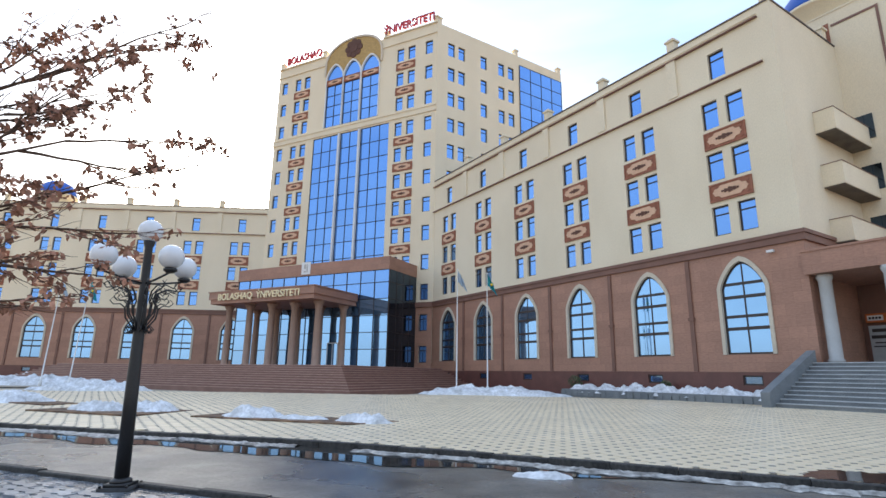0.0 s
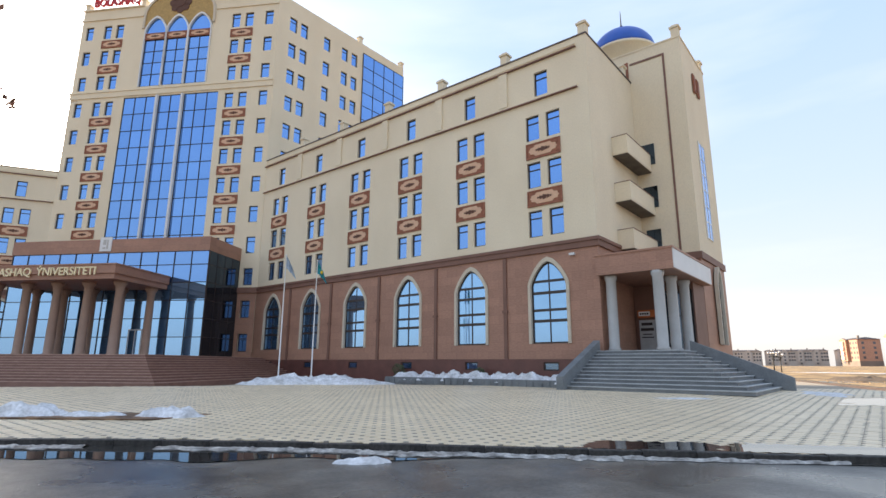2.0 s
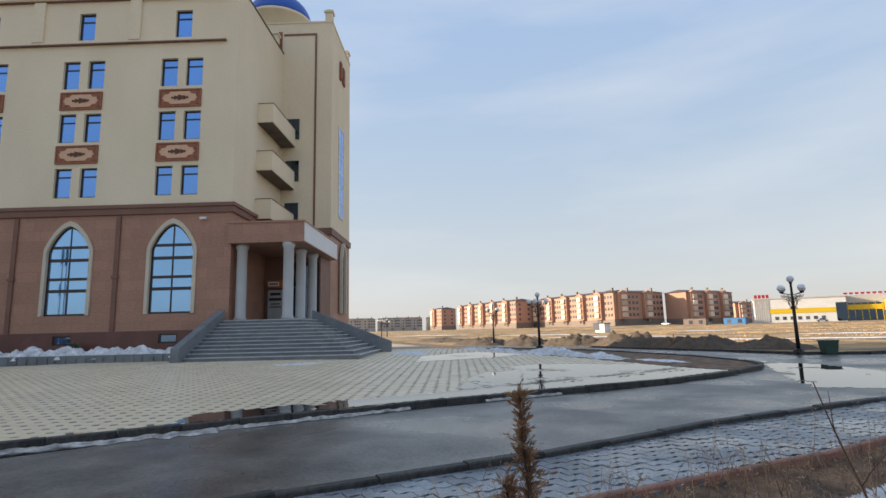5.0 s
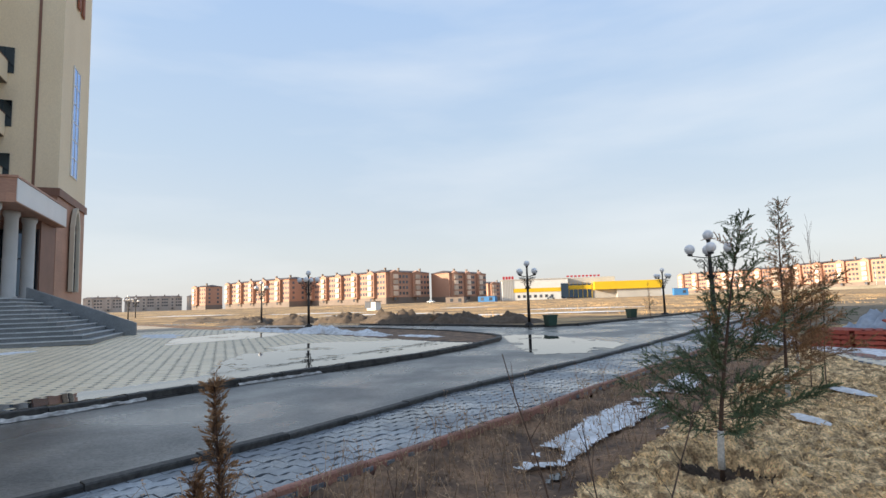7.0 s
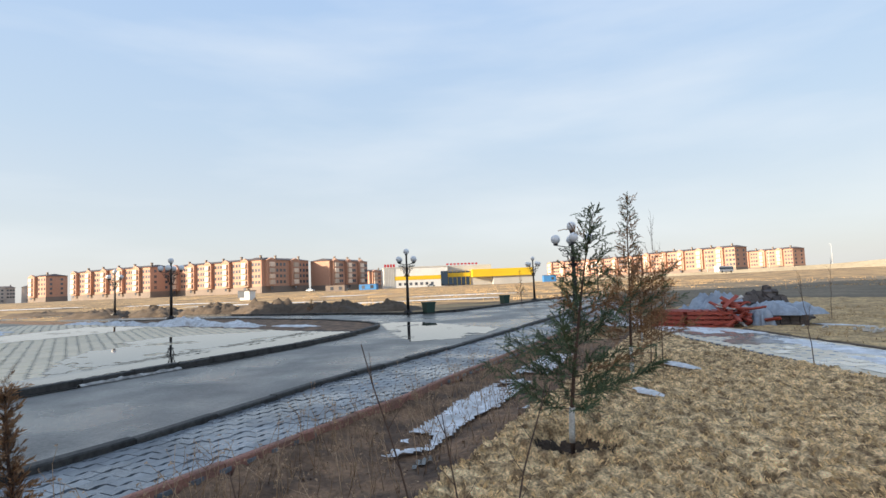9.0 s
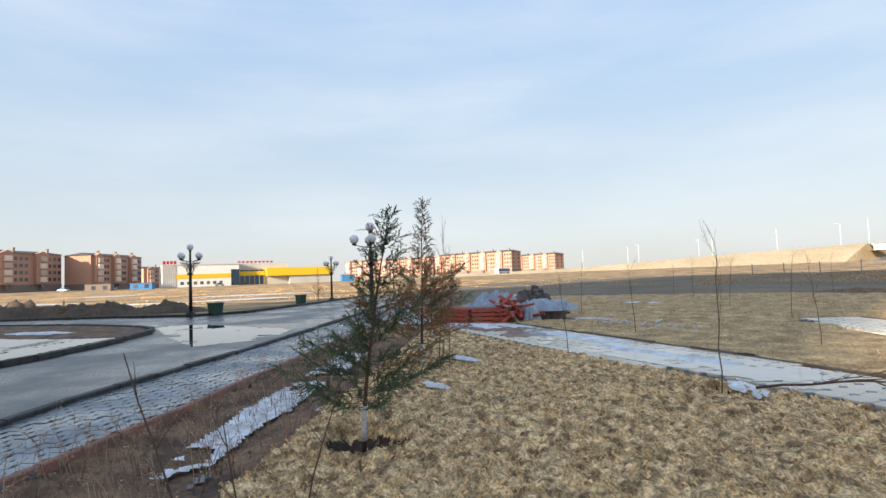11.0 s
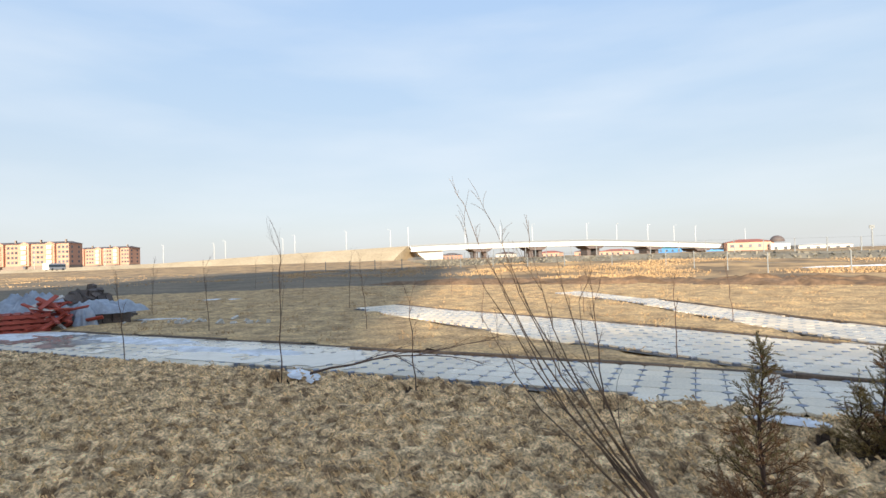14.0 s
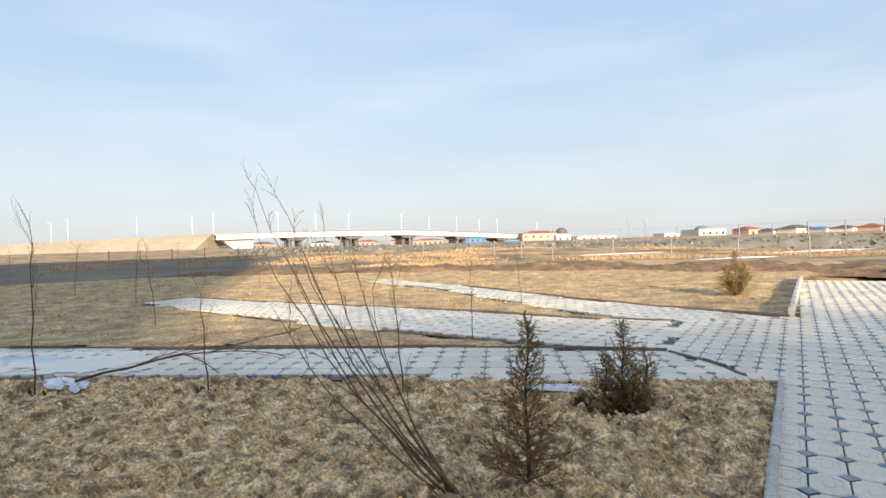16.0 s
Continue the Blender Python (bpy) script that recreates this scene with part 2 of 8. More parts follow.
M_HOLE = mat("dark_dug_soil", (0.085, 0.054, 0.035), (0.045, 0.03, 0.02), 5, 0.95, bump=1.0, bscale=25, fine=0.4)
M_SOIL = mat("damp_soil", (0.25, 0.145, 0.082), (0.085, 0.05, 0.031), 2.2, 0.9, bump=0.8, bscale=18, fine=0.35, detail=9)
for lm in (M_LAWN, M_LAWNF, M_SOIL):
    for nd in lm.node_tree.nodes:
        if nd.type == "VALTORGB" and lm != M_LAWNF:
            nd.color_ramp.elements[0].position, nd.color_ramp.elements[1].position = 0.37, 0.62
        if nd.type == "BUMP":
            nd.inputs["Distance"].default_value = 0.03
M_STEPPE = mat("dry_steppe", (0.44, 0.285, 0.13), (0.14, 0.092, 0.048), 0.22, 0.95, bump=0.6, bscale=1.2, fine=0.25, detail=10)
for nd in M_STEPPE.node_tree.nodes:
    if nd.type == "VALTORGB":
        nd.color_ramp.elements[0].position, nd.color_ramp.elements[1].position = 0.38, 0.62
M_BLACK = mat("black_painted_iron", (0.016, 0.015, 0.016), None, 6, 0.45, fine=0.2)
M_OPAL = mat("white_opal_globe", (0.82, 0.82, 0.84), None, 1, 0.25, fine=0.02)
M_WILLOW = mat("tan_willow_bark", (0.20, 0.125, 0.075), (0.09, 0.058, 0.038), 9, 0.85, fine=0.25)
M_BARK = mat("reddish_bark", (0.11, 0.065, 0.045), (0.075, 0.045, 0.033), 8, 0.9, fine=0.25)
M_LIME = mat("whitewashed_bark", (0.62, 0.60, 0.56), None, 12, 0.9, fine=0.2)
M_NEEDLE = mat("juniper_green", (0.10, 0.135, 0.062), (0.05, 0.075, 0.038), 3, 0.85, fine=0.3, island=0.4)
M_NEEDLEB = mat("juniper_brown", (0.36, 0.19, 0.085), (0.19, 0.105, 0.052), 3, 0.85, fine=0.3, island=0.4)
M_NEEDLEY = mat("juniper_olive", (0.37, 0.275, 0.11), (0.20, 0.15, 0.062), 3, 0.85, fine=0.3, island=0.4)
M_DEAD = mat("dead_brown_seed", (0.44, 0.22, 0.145), (0.28, 0.14, 0.095), 5, 0.9, fine=0.3, island=0.4)
M_BRICK = mat("orange_brick", (0.50, 0.285, 0.205), (0.42, 0.235, 0.165), 0.05, 0.85, fine=0.1, bscale=1.5)
M_BRICKD = mat("grey_base_render", (0.24, 0.19, 0.16), None, 0.1, 0.85, fine=0.1)
M_ROOF = mat("dark_sheet_roof", (0.11, 0.085, 0.08), None, 0.2, 0.7, fine=0.1)
M_FARGLASS = mat("far_window", (0.09, 0.10, 0.12), None, 0.5, 0.2, fine=0.2, rand=0.4)
M_WHITE = mat("white_paint", (0.75, 0.75, 0.74), (0.66, 0.66, 0.65), 0.4, 0.6, fine=0.06)
M_CONC = mat("light_concrete", (0.55, 0.53, 0.49), (0.46, 0.44, 0.41), 0.12, 0.85, fine=0.1)
M_YELLOW = mat("yellow_cladding", (0.75, 0.50, 0.02), (0.68, 0.44, 0.02), 0.1, 0.5, fine=0.05)
M_REDP = mat("red_pallet_paint", (0.46, 0.085, 0.05), (0.30, 0.05, 0.03), 2, 0.7, fine=0.2, island=0.25)
M_PLASTIC = mat("bluish_wrap_film", (0.33, 0.38, 0.45), (0.24, 0.28, 0.34), 3, 0.3, fine=0.15, bump=0.6, bscale=9)
M_DARKBLK = mat("dark_concrete_blocks", (0.12, 0.095, 0.085), (0.07, 0.06, 0.055), 3, 0.8, fine=0.25, island=0.3)
M_GREEN = mat("dark_green_sheet", (0.02, 0.06, 0.045), None, 3, 0.5, fine=0.1)
M_FLAGB = mat("turquoise_flag_cloth", (0.03, 0.44, 0.50), None, 2, 0.8, fine=0.06)
M_FLAGW = mat("pale_blue_flag_cloth", (0.50, 0.60, 0.70), (0.62, 0.68, 0.74), 2, 0.8, fine=0.06)
M_FLAGY = mat("yellow_emblem", (0.75, 0.55, 0.05), None, 2, 0.8, fine=0.06)
M_ORANGE = mat("orange_sign", (0.62, 0.16, 0.04), None, 2, 0.6, fine=0.05)
M_FILM = mat("wet_film_on_tiles", (0.52, 0.47, 0.40), (0.44, 0.40, 0.35), 1.5, 0.05, bump=0.02, bscale=5, fine=0.06)
# dark tone holds the shade beneath the balconies
M_SHADE_SOFFIT = mat("shade_dark_soffit", (0.17, 0.15, 0.125), (0.11, 0.095, 0.08), 1.2, 0.9, fine=0.2)
M_PUDDLE = mat("still_water", (0.03, 0.03, 0.03), None, 1, 0.02, fine=0.05)
M_BLUEP = mat("blue_sheet", (0.05, 0.22, 0.50), None, 1, 0.6, fine=0.1)


# ---- helpers of the place ----
def part(name, bm, material, parent=None, label="", m=None):
    me = bpy.data.meshes.new(name)
    bm.to_mesh(me)
    bm.free()
    return inst(name, me, material, parent, label, m)


def inst(name, me, material=None, parent=None, label="", m=None):
    if material and not me.materials:
        me.materials.append(material)
    ob = new(name, me)
    if parent:
        ob.parent = parent
    if m is not None:
        ob.matrix_basis = m
    if label:
        ob["label"] = label
    return ob


def mesh_of(bm, material):
    me = bpy.data.meshes.new("shape")
    bm.to_mesh(me)
    bm.free()
    me.materials.append(material)
    return me


def thing(name, m, label, category, group="", kind=""):
    e = new(name)
    e.matrix_basis = m
    e.empty_display_size = 0.2
    return tagged(e, label, category, group, kind)


def T(x, y, z):
    return Matrix.Translation((x, y, z))


def box(bm, x0, x1, y0, y1, z0, z1, m=None):
    vs = [bm.verts.new((x, y, z)) for z in (z0, z1) for y in (y0, y1) for x in (x0, x1)]
    for f in ((0, 2, 3, 1), (4, 5, 7, 6), (0, 1, 5, 4), (2, 6, 7, 3), (0, 4, 6, 2), (1, 3, 7, 5)):
        bm.faces.new([vs[i] for i in f])
    if m is not None:
        bmesh.ops.transform(bm, matrix=m, verts=vs)
    return vs


def prism(bm, pts, z0, z1):
    """A vertical prism over plan points; z1 a number or a list."""
    n = len(pts)
    lo = [bm.verts.new((p[0], p[1], z0)) for p in pts]
    hi = [bm.verts.new((p[0], p[1], z1 if not isinstance(z1, (list, tuple)) else z1[i])) for i, p in enumerate(pts)]
    bm.faces.new(hi)
    bm.faces.new(lo[::-1])
    for i in range(n):
        j = (i + 1) % n
        bm.faces.new((lo[i], lo[j], hi[j], hi[i]))


def slab_xz(bm, pts, y0, y1):
    """An upright plate over outline points (x, z) from depth y0 to y1."""
    n = len(pts)
    a = [bm.verts.new((p[0], y0, p[1])) for p in pts]
    b = [bm.verts.new((p[0], y1, p[1])) for p in pts]
    bm.faces.new(a)
    bm.faces.new(b[::-1])
    for i in range(n):
        j = (i + 1) % n
        bm.faces.new((a[j], a[i], b[i], b[j]))


def strip_xz(bm, inner, outer, y0, y1):
    """A moulding between two outlines of as many points (open at the ends)."""
    n = len(inner)
    rows = [[bm.verts.new((p[0], y, p[1])) for p in line] for line, y in ((inner, y1), (inner, y0), (outer, y0), (outer, y1))]
    for r0, r1 in zip(rows, rows[1:]):
        for i in range(n - 1):
            bm.faces.new((r0[i], r0[i + 1], r1[i + 1], r1[i]))


def turned(bm, profile, n=16, m=None):
    """A body turned about z from (radius, height) pairs."""
    rings = [[bm.verts.new((r * math.cos(2 * math.pi * i / n), r * math.sin(2 * math.pi * i / n), z)) for i in range(n)] for r, z in profile]
    for r0, r1 in zip(rings, rings[1:]):
        for i in range(n):
            j = (i + 1) % n
            bm.faces.new((r0[i], r0[j], r1[j], r1[i]))
    bm.faces.new(rings[0][::-1])
    bm.faces.new(rings[-1])
    vs = [v for r in rings for v in r]
    for f in bm.faces:
        f.smooth = True
    if m is not None:
        bmesh.ops.transform(bm, matrix=m, verts=vs)
    return vs


def tube(bm, pts, r0, r1, n=6):
    """A tapering round rod along points."""
    rings = []
    k = len(pts)
    for i, p in enumerate(pts):
        p = Vector(p)
        d = Vector(pts[min(i + 1, k - 1)]) - Vector(pts[max(i - 1, 0)])
        d = d.normalized() if d.length else Vector((0, 0, 1))
        a = d.cross(Vector((0.31, 0.95, 0.05))).normalized()
        b = d.cross(a)
        r = r0 + (r1 - r0) * i / max(1, k - 1)
        rings.append([bm.verts.new(p + r * (a * math.cos(2 * math.pi * j / n) + b * math.sin(2 * math.pi * j / n))) for j in range(n)])
    for q0, q1 in zip(rings, rings[1:]):
        for i in range(n):
            j = (i + 1) % n
            f = bm.faces.new((q0[i], q0[j], q1[j], q1[i]))
            f.smooth = True
    bm.faces.new(rings[0][::-1])
    bm.faces.new(rings[-1])


def ball(bm, c, r, seg=12, squash=1.0):
    g = bmesh.ops.create_uvsphere(bm, u_segments=seg, v_segments=max(4, seg // 2 + 1), radius=r)
    for v in g["verts"]:
        v.co = Vector((v.co.x, v.co.y, v.co.z * squash)) + Vector(c)
        for f in v.link_faces:
            f.smooth = True
    return g["verts"]


def wall_holes(bm, x0, x1, z0, z1, holes, depth=0.3, y=0.0):
    """A wall face at depth y with rectangular holes (xa, xb, za, zb) and their reveals."""
    xs = sorted({x0, x1, *[h[0] for h in holes], *[h[1] for h in holes]})
    zs = sorted({z0, z1, *[h[2] for h in holes], *[h[3] for h in holes]})
    # columns of equal holes keep the face count low
    cache = {}

    def vert(x, yy, z):
        k = (round(x, 4), round(yy, 4), round(z, 4))
        if k not in cache:
            cache[k] = bm.verts.new((x, yy, z))
        return cache[k]

    def hole(i, j):
        if i < 0 or j < 0 or i >= len(xs) - 1 or j >= len(zs) - 1:
            return False
        cx, cz = (xs[i] + xs[i + 1]) / 2, (zs[j] + zs[j + 1]) / 2
        return any(h[0] < cx < h[1] and h[2] < cz < h[3] for h in holes)

    for i in range(len(xs) - 1):
        for j in range(len(zs) - 1):
            a, b, c, d = xs[i], xs[i + 1], zs[j], zs[j + 1]
            if not hole(i, j):
                bm.faces.new((vert(a, y, c), vert(b, y, c), vert(b, y, d), vert(a, y, d)))
                continue
            if not hole(i - 1, j):
                bm.faces.new((vert(a, y, c), vert(a, y, d), vert(a, y + depth, d), vert(a, y + depth, c)))
            if not hole(i + 1, j):
                bm.faces.new((vert(b, y, d), vert(b, y, c), vert(b, y + depth, c), vert(b, y + depth, d)))
            if not hole(i, j - 1):
                bm.faces.new((vert(b, y, c), vert(a, y, c), vert(a, y + depth, c), vert(b, y + depth, c)))
            if not hole(i, j + 1):
                bm.faces.new((vert(a, y, d), vert(b, y, d), vert(b, y + depth, d), vert(a, y + depth, d)))


def arch_line(xc, half, z0, zs, za, n=10):
    """Pointed-arch outline (x, z): up the left side, over the point, down the right."""
    left = [(xc - half, z0), (xc - half, zs)]
    for i in range(1, n + 1):
        t = i / n
        left.append((xc - half * (1 - t) ** 0.62 if t < 1 else xc, zs + (za - zs) * (t ** 0.8)))
    return left + [(2 * xc - x, z) for x, z in left[-2::-1]]


# ---- university building ----
WA, TA = radians(32.7), radians(63.3)


def plan(ox, oy, ax, ay, flip=False):
    """A frame on the ground: x along (ax, ay), y to its left (or right), z up."""
    a = Vector((ax, ay, 0)).normalized()
    b = Vector((-a.y, a.x, 0)) * (-1 if flip else 1)
    m = Matrix.Identity(4)
    m.col[0][:3], m.col[1][:3] = a, b
    m.translation = (ox, oy, 0)
    return m


JX, JY = 18.62 - 36.85 * math.sin(WA), 26.72 + 36.85 * math.cos(WA)          # right wing meets the tower
F_RIGHT = plan(JX, JY, math.sin(WA), -math.cos(WA))                             # x: tower -> corner, y: inward
F_TOWER = plan(-1.25, 57.6, -math.sin(TA), math.cos(TA), True)                  # x: right -> left, y: inward
LX, LY = -1.25 - 25.65 * math.sin(TA), 57.6 + 25.65 * math.cos(TA)
LA = 2 * TA - WA
F_LEFT = plan(LX, LY, -math.sin(LA), math.cos(LA), True)
BAYS = [36.85 - 3.4 - 6.05 * i for i in range(6)]


def window_mesh(w, h, transom=0.72, cross=True):
    """Dark frame with a transom, its origin at the middle of the sill."""
    bm = bmesh.new()
    t = 0.085
    for a, b, c, d in ((-w / 2, -w / 2 + t, 0, h), (w / 2 - t, w / 2, 0, h), (-w / 2 + t, w / 2 - t, 0, t), (-w / 2 + t, w / 2 - t, h - t, h)):
        box(bm, a, b, 0, 0.1, c, d)
    if cross:
        box(bm, -w / 2 + t, w / 2 - t, 0.005, 0.095, h * transom - 0.04, h * transom + 0.04)
    return mesh_of(bm, M_FRAME)


def pane_mesh(w, h, material=M_GLASS):
    bm = bmesh.new()
    box(bm, -w / 2 + 0.06, w / 2 - 0.06, 0.04, 0.07, 0.06, h - 0.06)
    return mesh_of(bm, material)


WIN, PANE = window_mesh(1.02, 1.8), pane_mesh(1.02, 1.8)
BASEWIN, BASEPANE = window_mesh(1.05, 0.52, cross=False), pane_mesh(1.05, 0.52)


def window(parent, x, z, y=0.16, frame_mesh=WIN, pane=PANE, m=None):
    w = inst("window", frame_mesh, None, parent, m=m if m is not None else T(x, y, z))
    w.data.name = "window_frame"
    tilt = pose(0, 0, 0, random.uniform(-0.25, 0.25), 0, random.uniform(-0.3, 0.3))
    inst("pane", pane, None, w, m=tilt)
    return w


def panel_meshes(w, h):
    """Terracotta plaque with a raised border, a pink lozenge and a knotted medallion."""
    bm = bmesh.new()
    box(bm, -w / 2, w / 2, -0.06, 0.02, -h / 2, h / 2)
    b = 0.09
    for x0, x1, z0, z1 in ((-w / 2, w / 2, h / 2 - b, h / 2), (-w / 2, w / 2, -h / 2, -h / 2 + b), (-w / 2, -w / 2 + b, -h / 2 + b, h / 2 - b), (w / 2 - b, w / 2, -h / 2 + b, h / 2 - b)):
        box(bm, x0, x1, -0.10, -0.061, z0, z1)
    # corner knots
    for sx in (-1, 1):
        for sz in (-1, 1):
            cx, cz = sx * (w / 2 - 0.28), sz * (h / 2 - 0.26)
            slab_xz(bm, [(cx + 0.11 * math.cos(k * math.pi / 4), cz + 0.11 * math.sin(k * math.pi / 4)) for k in range(8)], -0.085, -0.055)
    base = mesh_of(bm, M_PANEL)
    bm = bmesh.new()
    a, c = w / 2 - 0.2, h / 2 - 0.17
    pts = [(-a, 0), (-a + 0.1, 0.1), (-a + 0.12, c * 0.55), (-a + 0.38, c * 0.62), (-a + 0.5, c), (a - 0.5, c), (a - 0.38, c * 0.62), (a - 0.12, c * 0.55), (a - 0.1, 0.1), (a, 0)]
    pts += [(x, -z) for x, z in pts[-2:0:-1]]
    slab_xz(bm, pts[::-1], -0.095, -0.058)
    inlay = mesh_of(bm, M_INLAY)
    bm = bmesh.new()
    for cx, r in ((0, 0.2), (-0.27, 0.14), (0.27, 0.14), (-0.46, 0.08), (0.46, 0.08)):
        n = 10
        slab_xz(bm, [(cx + r * (1 if k % 2 else 0.72) * math.cos(k * 2 * math.pi / n), r * (1 if k % 2 else 0.72) * math.sin(k * 2 * math.pi / n)) for k in range(n)], -0.118 - r * 0.05, -0.09)
    return base, inlay, mesh_of(bm, M_MEDAL)


PANEL = panel_meshes(2.55, 1.12)
PANELS = panel_meshes(2.75, 1.0)


def ornament(parent, x, z, y=0.0, meshes=PANEL):
    p = inst("ornament_panel", meshes[0], None, parent, m=T(x, y, z))
    inst("inlay", meshes[1], None, p)
    inst("medallion", meshes[2], None, p)


def arch_window_meshes(half, zs, za):
    """Pointed window: pale surround, dark bars, pane. Sill at z = 0."""
    inner, outer = arch_line(0, half - 0.2, 0.0, zs - 0.05, za - 0.3), arch_line(0, half, 0.0, zs, za)
    bm = bmesh.new()
    strip_xz(bm, inner, outer, -0.09, 0.16)
    sur = mesh_of(bm, M_ARCHTRIM)
    bm = bmesh.new()
    w = half - 0.2
    thin = arch_line(0, half - 0.29, 0.07, zs - 0.08, za - 0.42)
    strip_xz(bm, thin, inner, 0.1, 0.2)
    frame_me = mesh_of(bm, M_FRAME)
    bars = []
    bm = bmesh.new()
    box(bm, -0.035, 0.035, 0.1, 0.18, 0.07, za - 0.42)
    bars.append(("mullion", mesh_of(bm, M_FRAME)))
    for z, t in ((0.06, 0.05), (1.42, 0.09), (2.1, 0.08), (3.2, 0.09), (3.95, 0.08)):
        bm = bmesh.new()
        box(bm, -w + 0.05, w - 0.05, 0.095, 0.185, z - t, z + t)
        bars.append(("transom", mesh_of(bm, M_FRAME)))
    bm = bmesh.new()
    slab_xz(bm, arch_line(0, half - 0.22, 0.02, zs - 0.05, za - 0.32)[::-1], 0.14, 0.16)
    return sur, frame_me, mesh_of(bm, M_GLASSD), bars


ARCH = arch_window_meshes(1.45, 3.75, 5.5)
ARCHS = arch_window_meshes(0.8, 4.2, 5.6)


def arch_window(parent, m, meshes=ARCH):
    w = inst("arched_window", meshes[0], None, parent, m=m)
    inst("window_frame", meshes[1], None, w)
    for name, me in meshes[3]:
        inst(name, me, None, w)
    inst("pane", meshes[2], None, w, m=pose(0, 0, 0, random.uniform(-0.3, 0.3), 0, random.uniform(-0.4, 0.4)))


def post_mesh():
    bm = bmesh.new()
    box(bm, -0.27, 0.27, -0.27, 0.27, 0, 0.75)
    box(bm, -0.36, 0.36, -0.36, 0.36, 0.76, 0.9)
    box(bm, -0.22, 0.22, -0.22, 0.22, 0.9, 1.05)
    return mesh_of(bm, M_CREAM)


POST = post_mesh()


def build_wing(f):
    w = thing("university_wing", f, "cream rendered five-storey wing with brown stone base and blue windows", "building", "wings of the university")
    L, D, H = 36.85, 14.5, 23.05
    holes, rows = [], ((9.75, 11.5), (13.15, 14.9), (16.55, 18.35))
    for c in BAYS:
        for z0, _ in rows:
            for o in (-0.77, 0.77):
                holes.append((c + o - 0.51, c + o + 0.51, z0, z0 + 1.8))
                window(w, c + o, z0)
        holes.append((c - 0.03 - 0.51, c - 0.03 + 0.51, 19.72, 21.52))
        window(w, c - 0.03, 19.72)
        ornament(w, c, 12.38)
        ornament(w, c, 15.75)
    bm = bmesh.new()
    wall_holes(bm, 0, L - 0.3, 9.2, H, holes)
    box(bm, 0, L - 0.3, 0.3, 0.45, 9.2, H)                       # inner leaf behind the reveals
    part("upper_wall", bm, M_CREAM, w, "cream rendered wall")
    # end and back
    bm = bmesh.new()
    box(bm, L - 0.3, L, 0.0, D, 9.2, H)
    box(bm, 0, L - 0.3, D - 0.3, D, 0.35, H)
    part("end_wall", bm, M_CREAM, w)
    bm = bmesh.new()
    box(bm, 0.1, L - 0.1, 0.46, D - 0.31, H - 1.0, H - 0.6)
    part("roof", bm, M_ROOF, w, "dark sheet roof behind the parapet")
    bm = bmesh.new()
    box(bm, -0.02, L + 0.06, -0.07, 0.25, H + 0.002, H + 0.09)
    box(bm, L - 0.25, L + 0.06, 0.25, D, H + 0.002, H + 0.09)
    part("coping", bm, M_ROOF, w, "dark metal coping")
    bm = bmesh.new()
    box(bm, 0.02, L - 0.75, -0.09, -0.002, 19.42, 19.62)
    box(bm, 0.02, L - 0.75, -0.08, -0.002, 22.32, 22.5)
    box(bm, 0.02, L - 0.75, -0.13, -0.002, 22.5, 22.56)
    part("string_course", bm, M_CREAM, w)
    # brown strips paint the dark shadow line along the string courses
    for z in (19.43, 22.36):
        bm = bmesh.new()
        box(bm, 0.02, L - 0.72, -0.19, -0.003, z - 0.07, z)
        part("shade_line", bm, M_TRIMB, w, "thin brown strip drawing the shadow line of the string course")
    for c in BAYS[:-1]:
        bm = bmesh.new()
        box(bm, c - 3.03 - 0.35, c - 3.03 + 0.35, -0.14, -0.003, 19.63, 22.31)
        part("pilaster", bm, M_CREAM, w)
        bm = bmesh.new()
        x = c - 3.2
        box(bm, x - 0.13, x + 0.13, -0.1, -0.003, 1.92, 8.55)
        box(bm, x - 0.19, x + 0.19, -0.16, -0.003, 4.9, 5.08)
        part("downpipe_pilaster", bm, M_TRIMB, w)
        inst("parapet_post", POST, None, w, m=T(c - 3.03, 0.35, H + 0.09))
    for x, y in ((L - 0.3, 0.35), (L - 0.3, 7.2)):
        inst("parapet_post", POST, None, w, m=T(x, y, H + 0.09))
    # brown base with pointed windows
    bm = bmesh.new()
    sill, spring, apex = 2.85, 6.6, 8.35
    wall_holes(bm, 0, L - 0.3, 1.9, 8.62, [(c - 1.4, c + 1.4, sill, 8.33) for c in BAYS], 0.25)
    for c in BAYS:
        line = arch_line(c, 1.4, sill, spring - 0.03, 8.33)
        half = len(line) // 2
        for pts, corner in ((line[1:half + 1], (c - 1.4, 8.33)), (line[half:-1], (c + 1.4, 8.33))):
            vs = [bm.verts.new((x, 0.002, z)) for x, z in [corner] + pts]
            bm.faces.new(vs)
    box(bm, 0, L - 0.3, 0.26, 0.4, 1.9, 8.62)
    box(bm, L - 0.3, L, 0.0, D, 1.9, 8.62)
    part("lower_wall", bm, M_BROWN, w, "brown stone-tiled base wall")
    for c in BAYS:
        arch_window(w, T(c, 0, sill))
        window(w, c + 0.05, 1.2, -0.03, BASEWIN, BASEPANE)
    bm = bmesh.new()
    wall_holes(bm, -0.01, L + 0.08, 0.2, 1.9, [(c + 0.05 - 0.53, c + 0.05 + 0.53, 1.2, 1.72) for c in BAYS], 0.22, -0.09)
    box(bm, -0.01, L + 0.08, 0.14, 0.3, 0.2, 1.9)
    box(bm, L - 0.2, L + 0.08, 0.3, D, 0.2, 1.9)
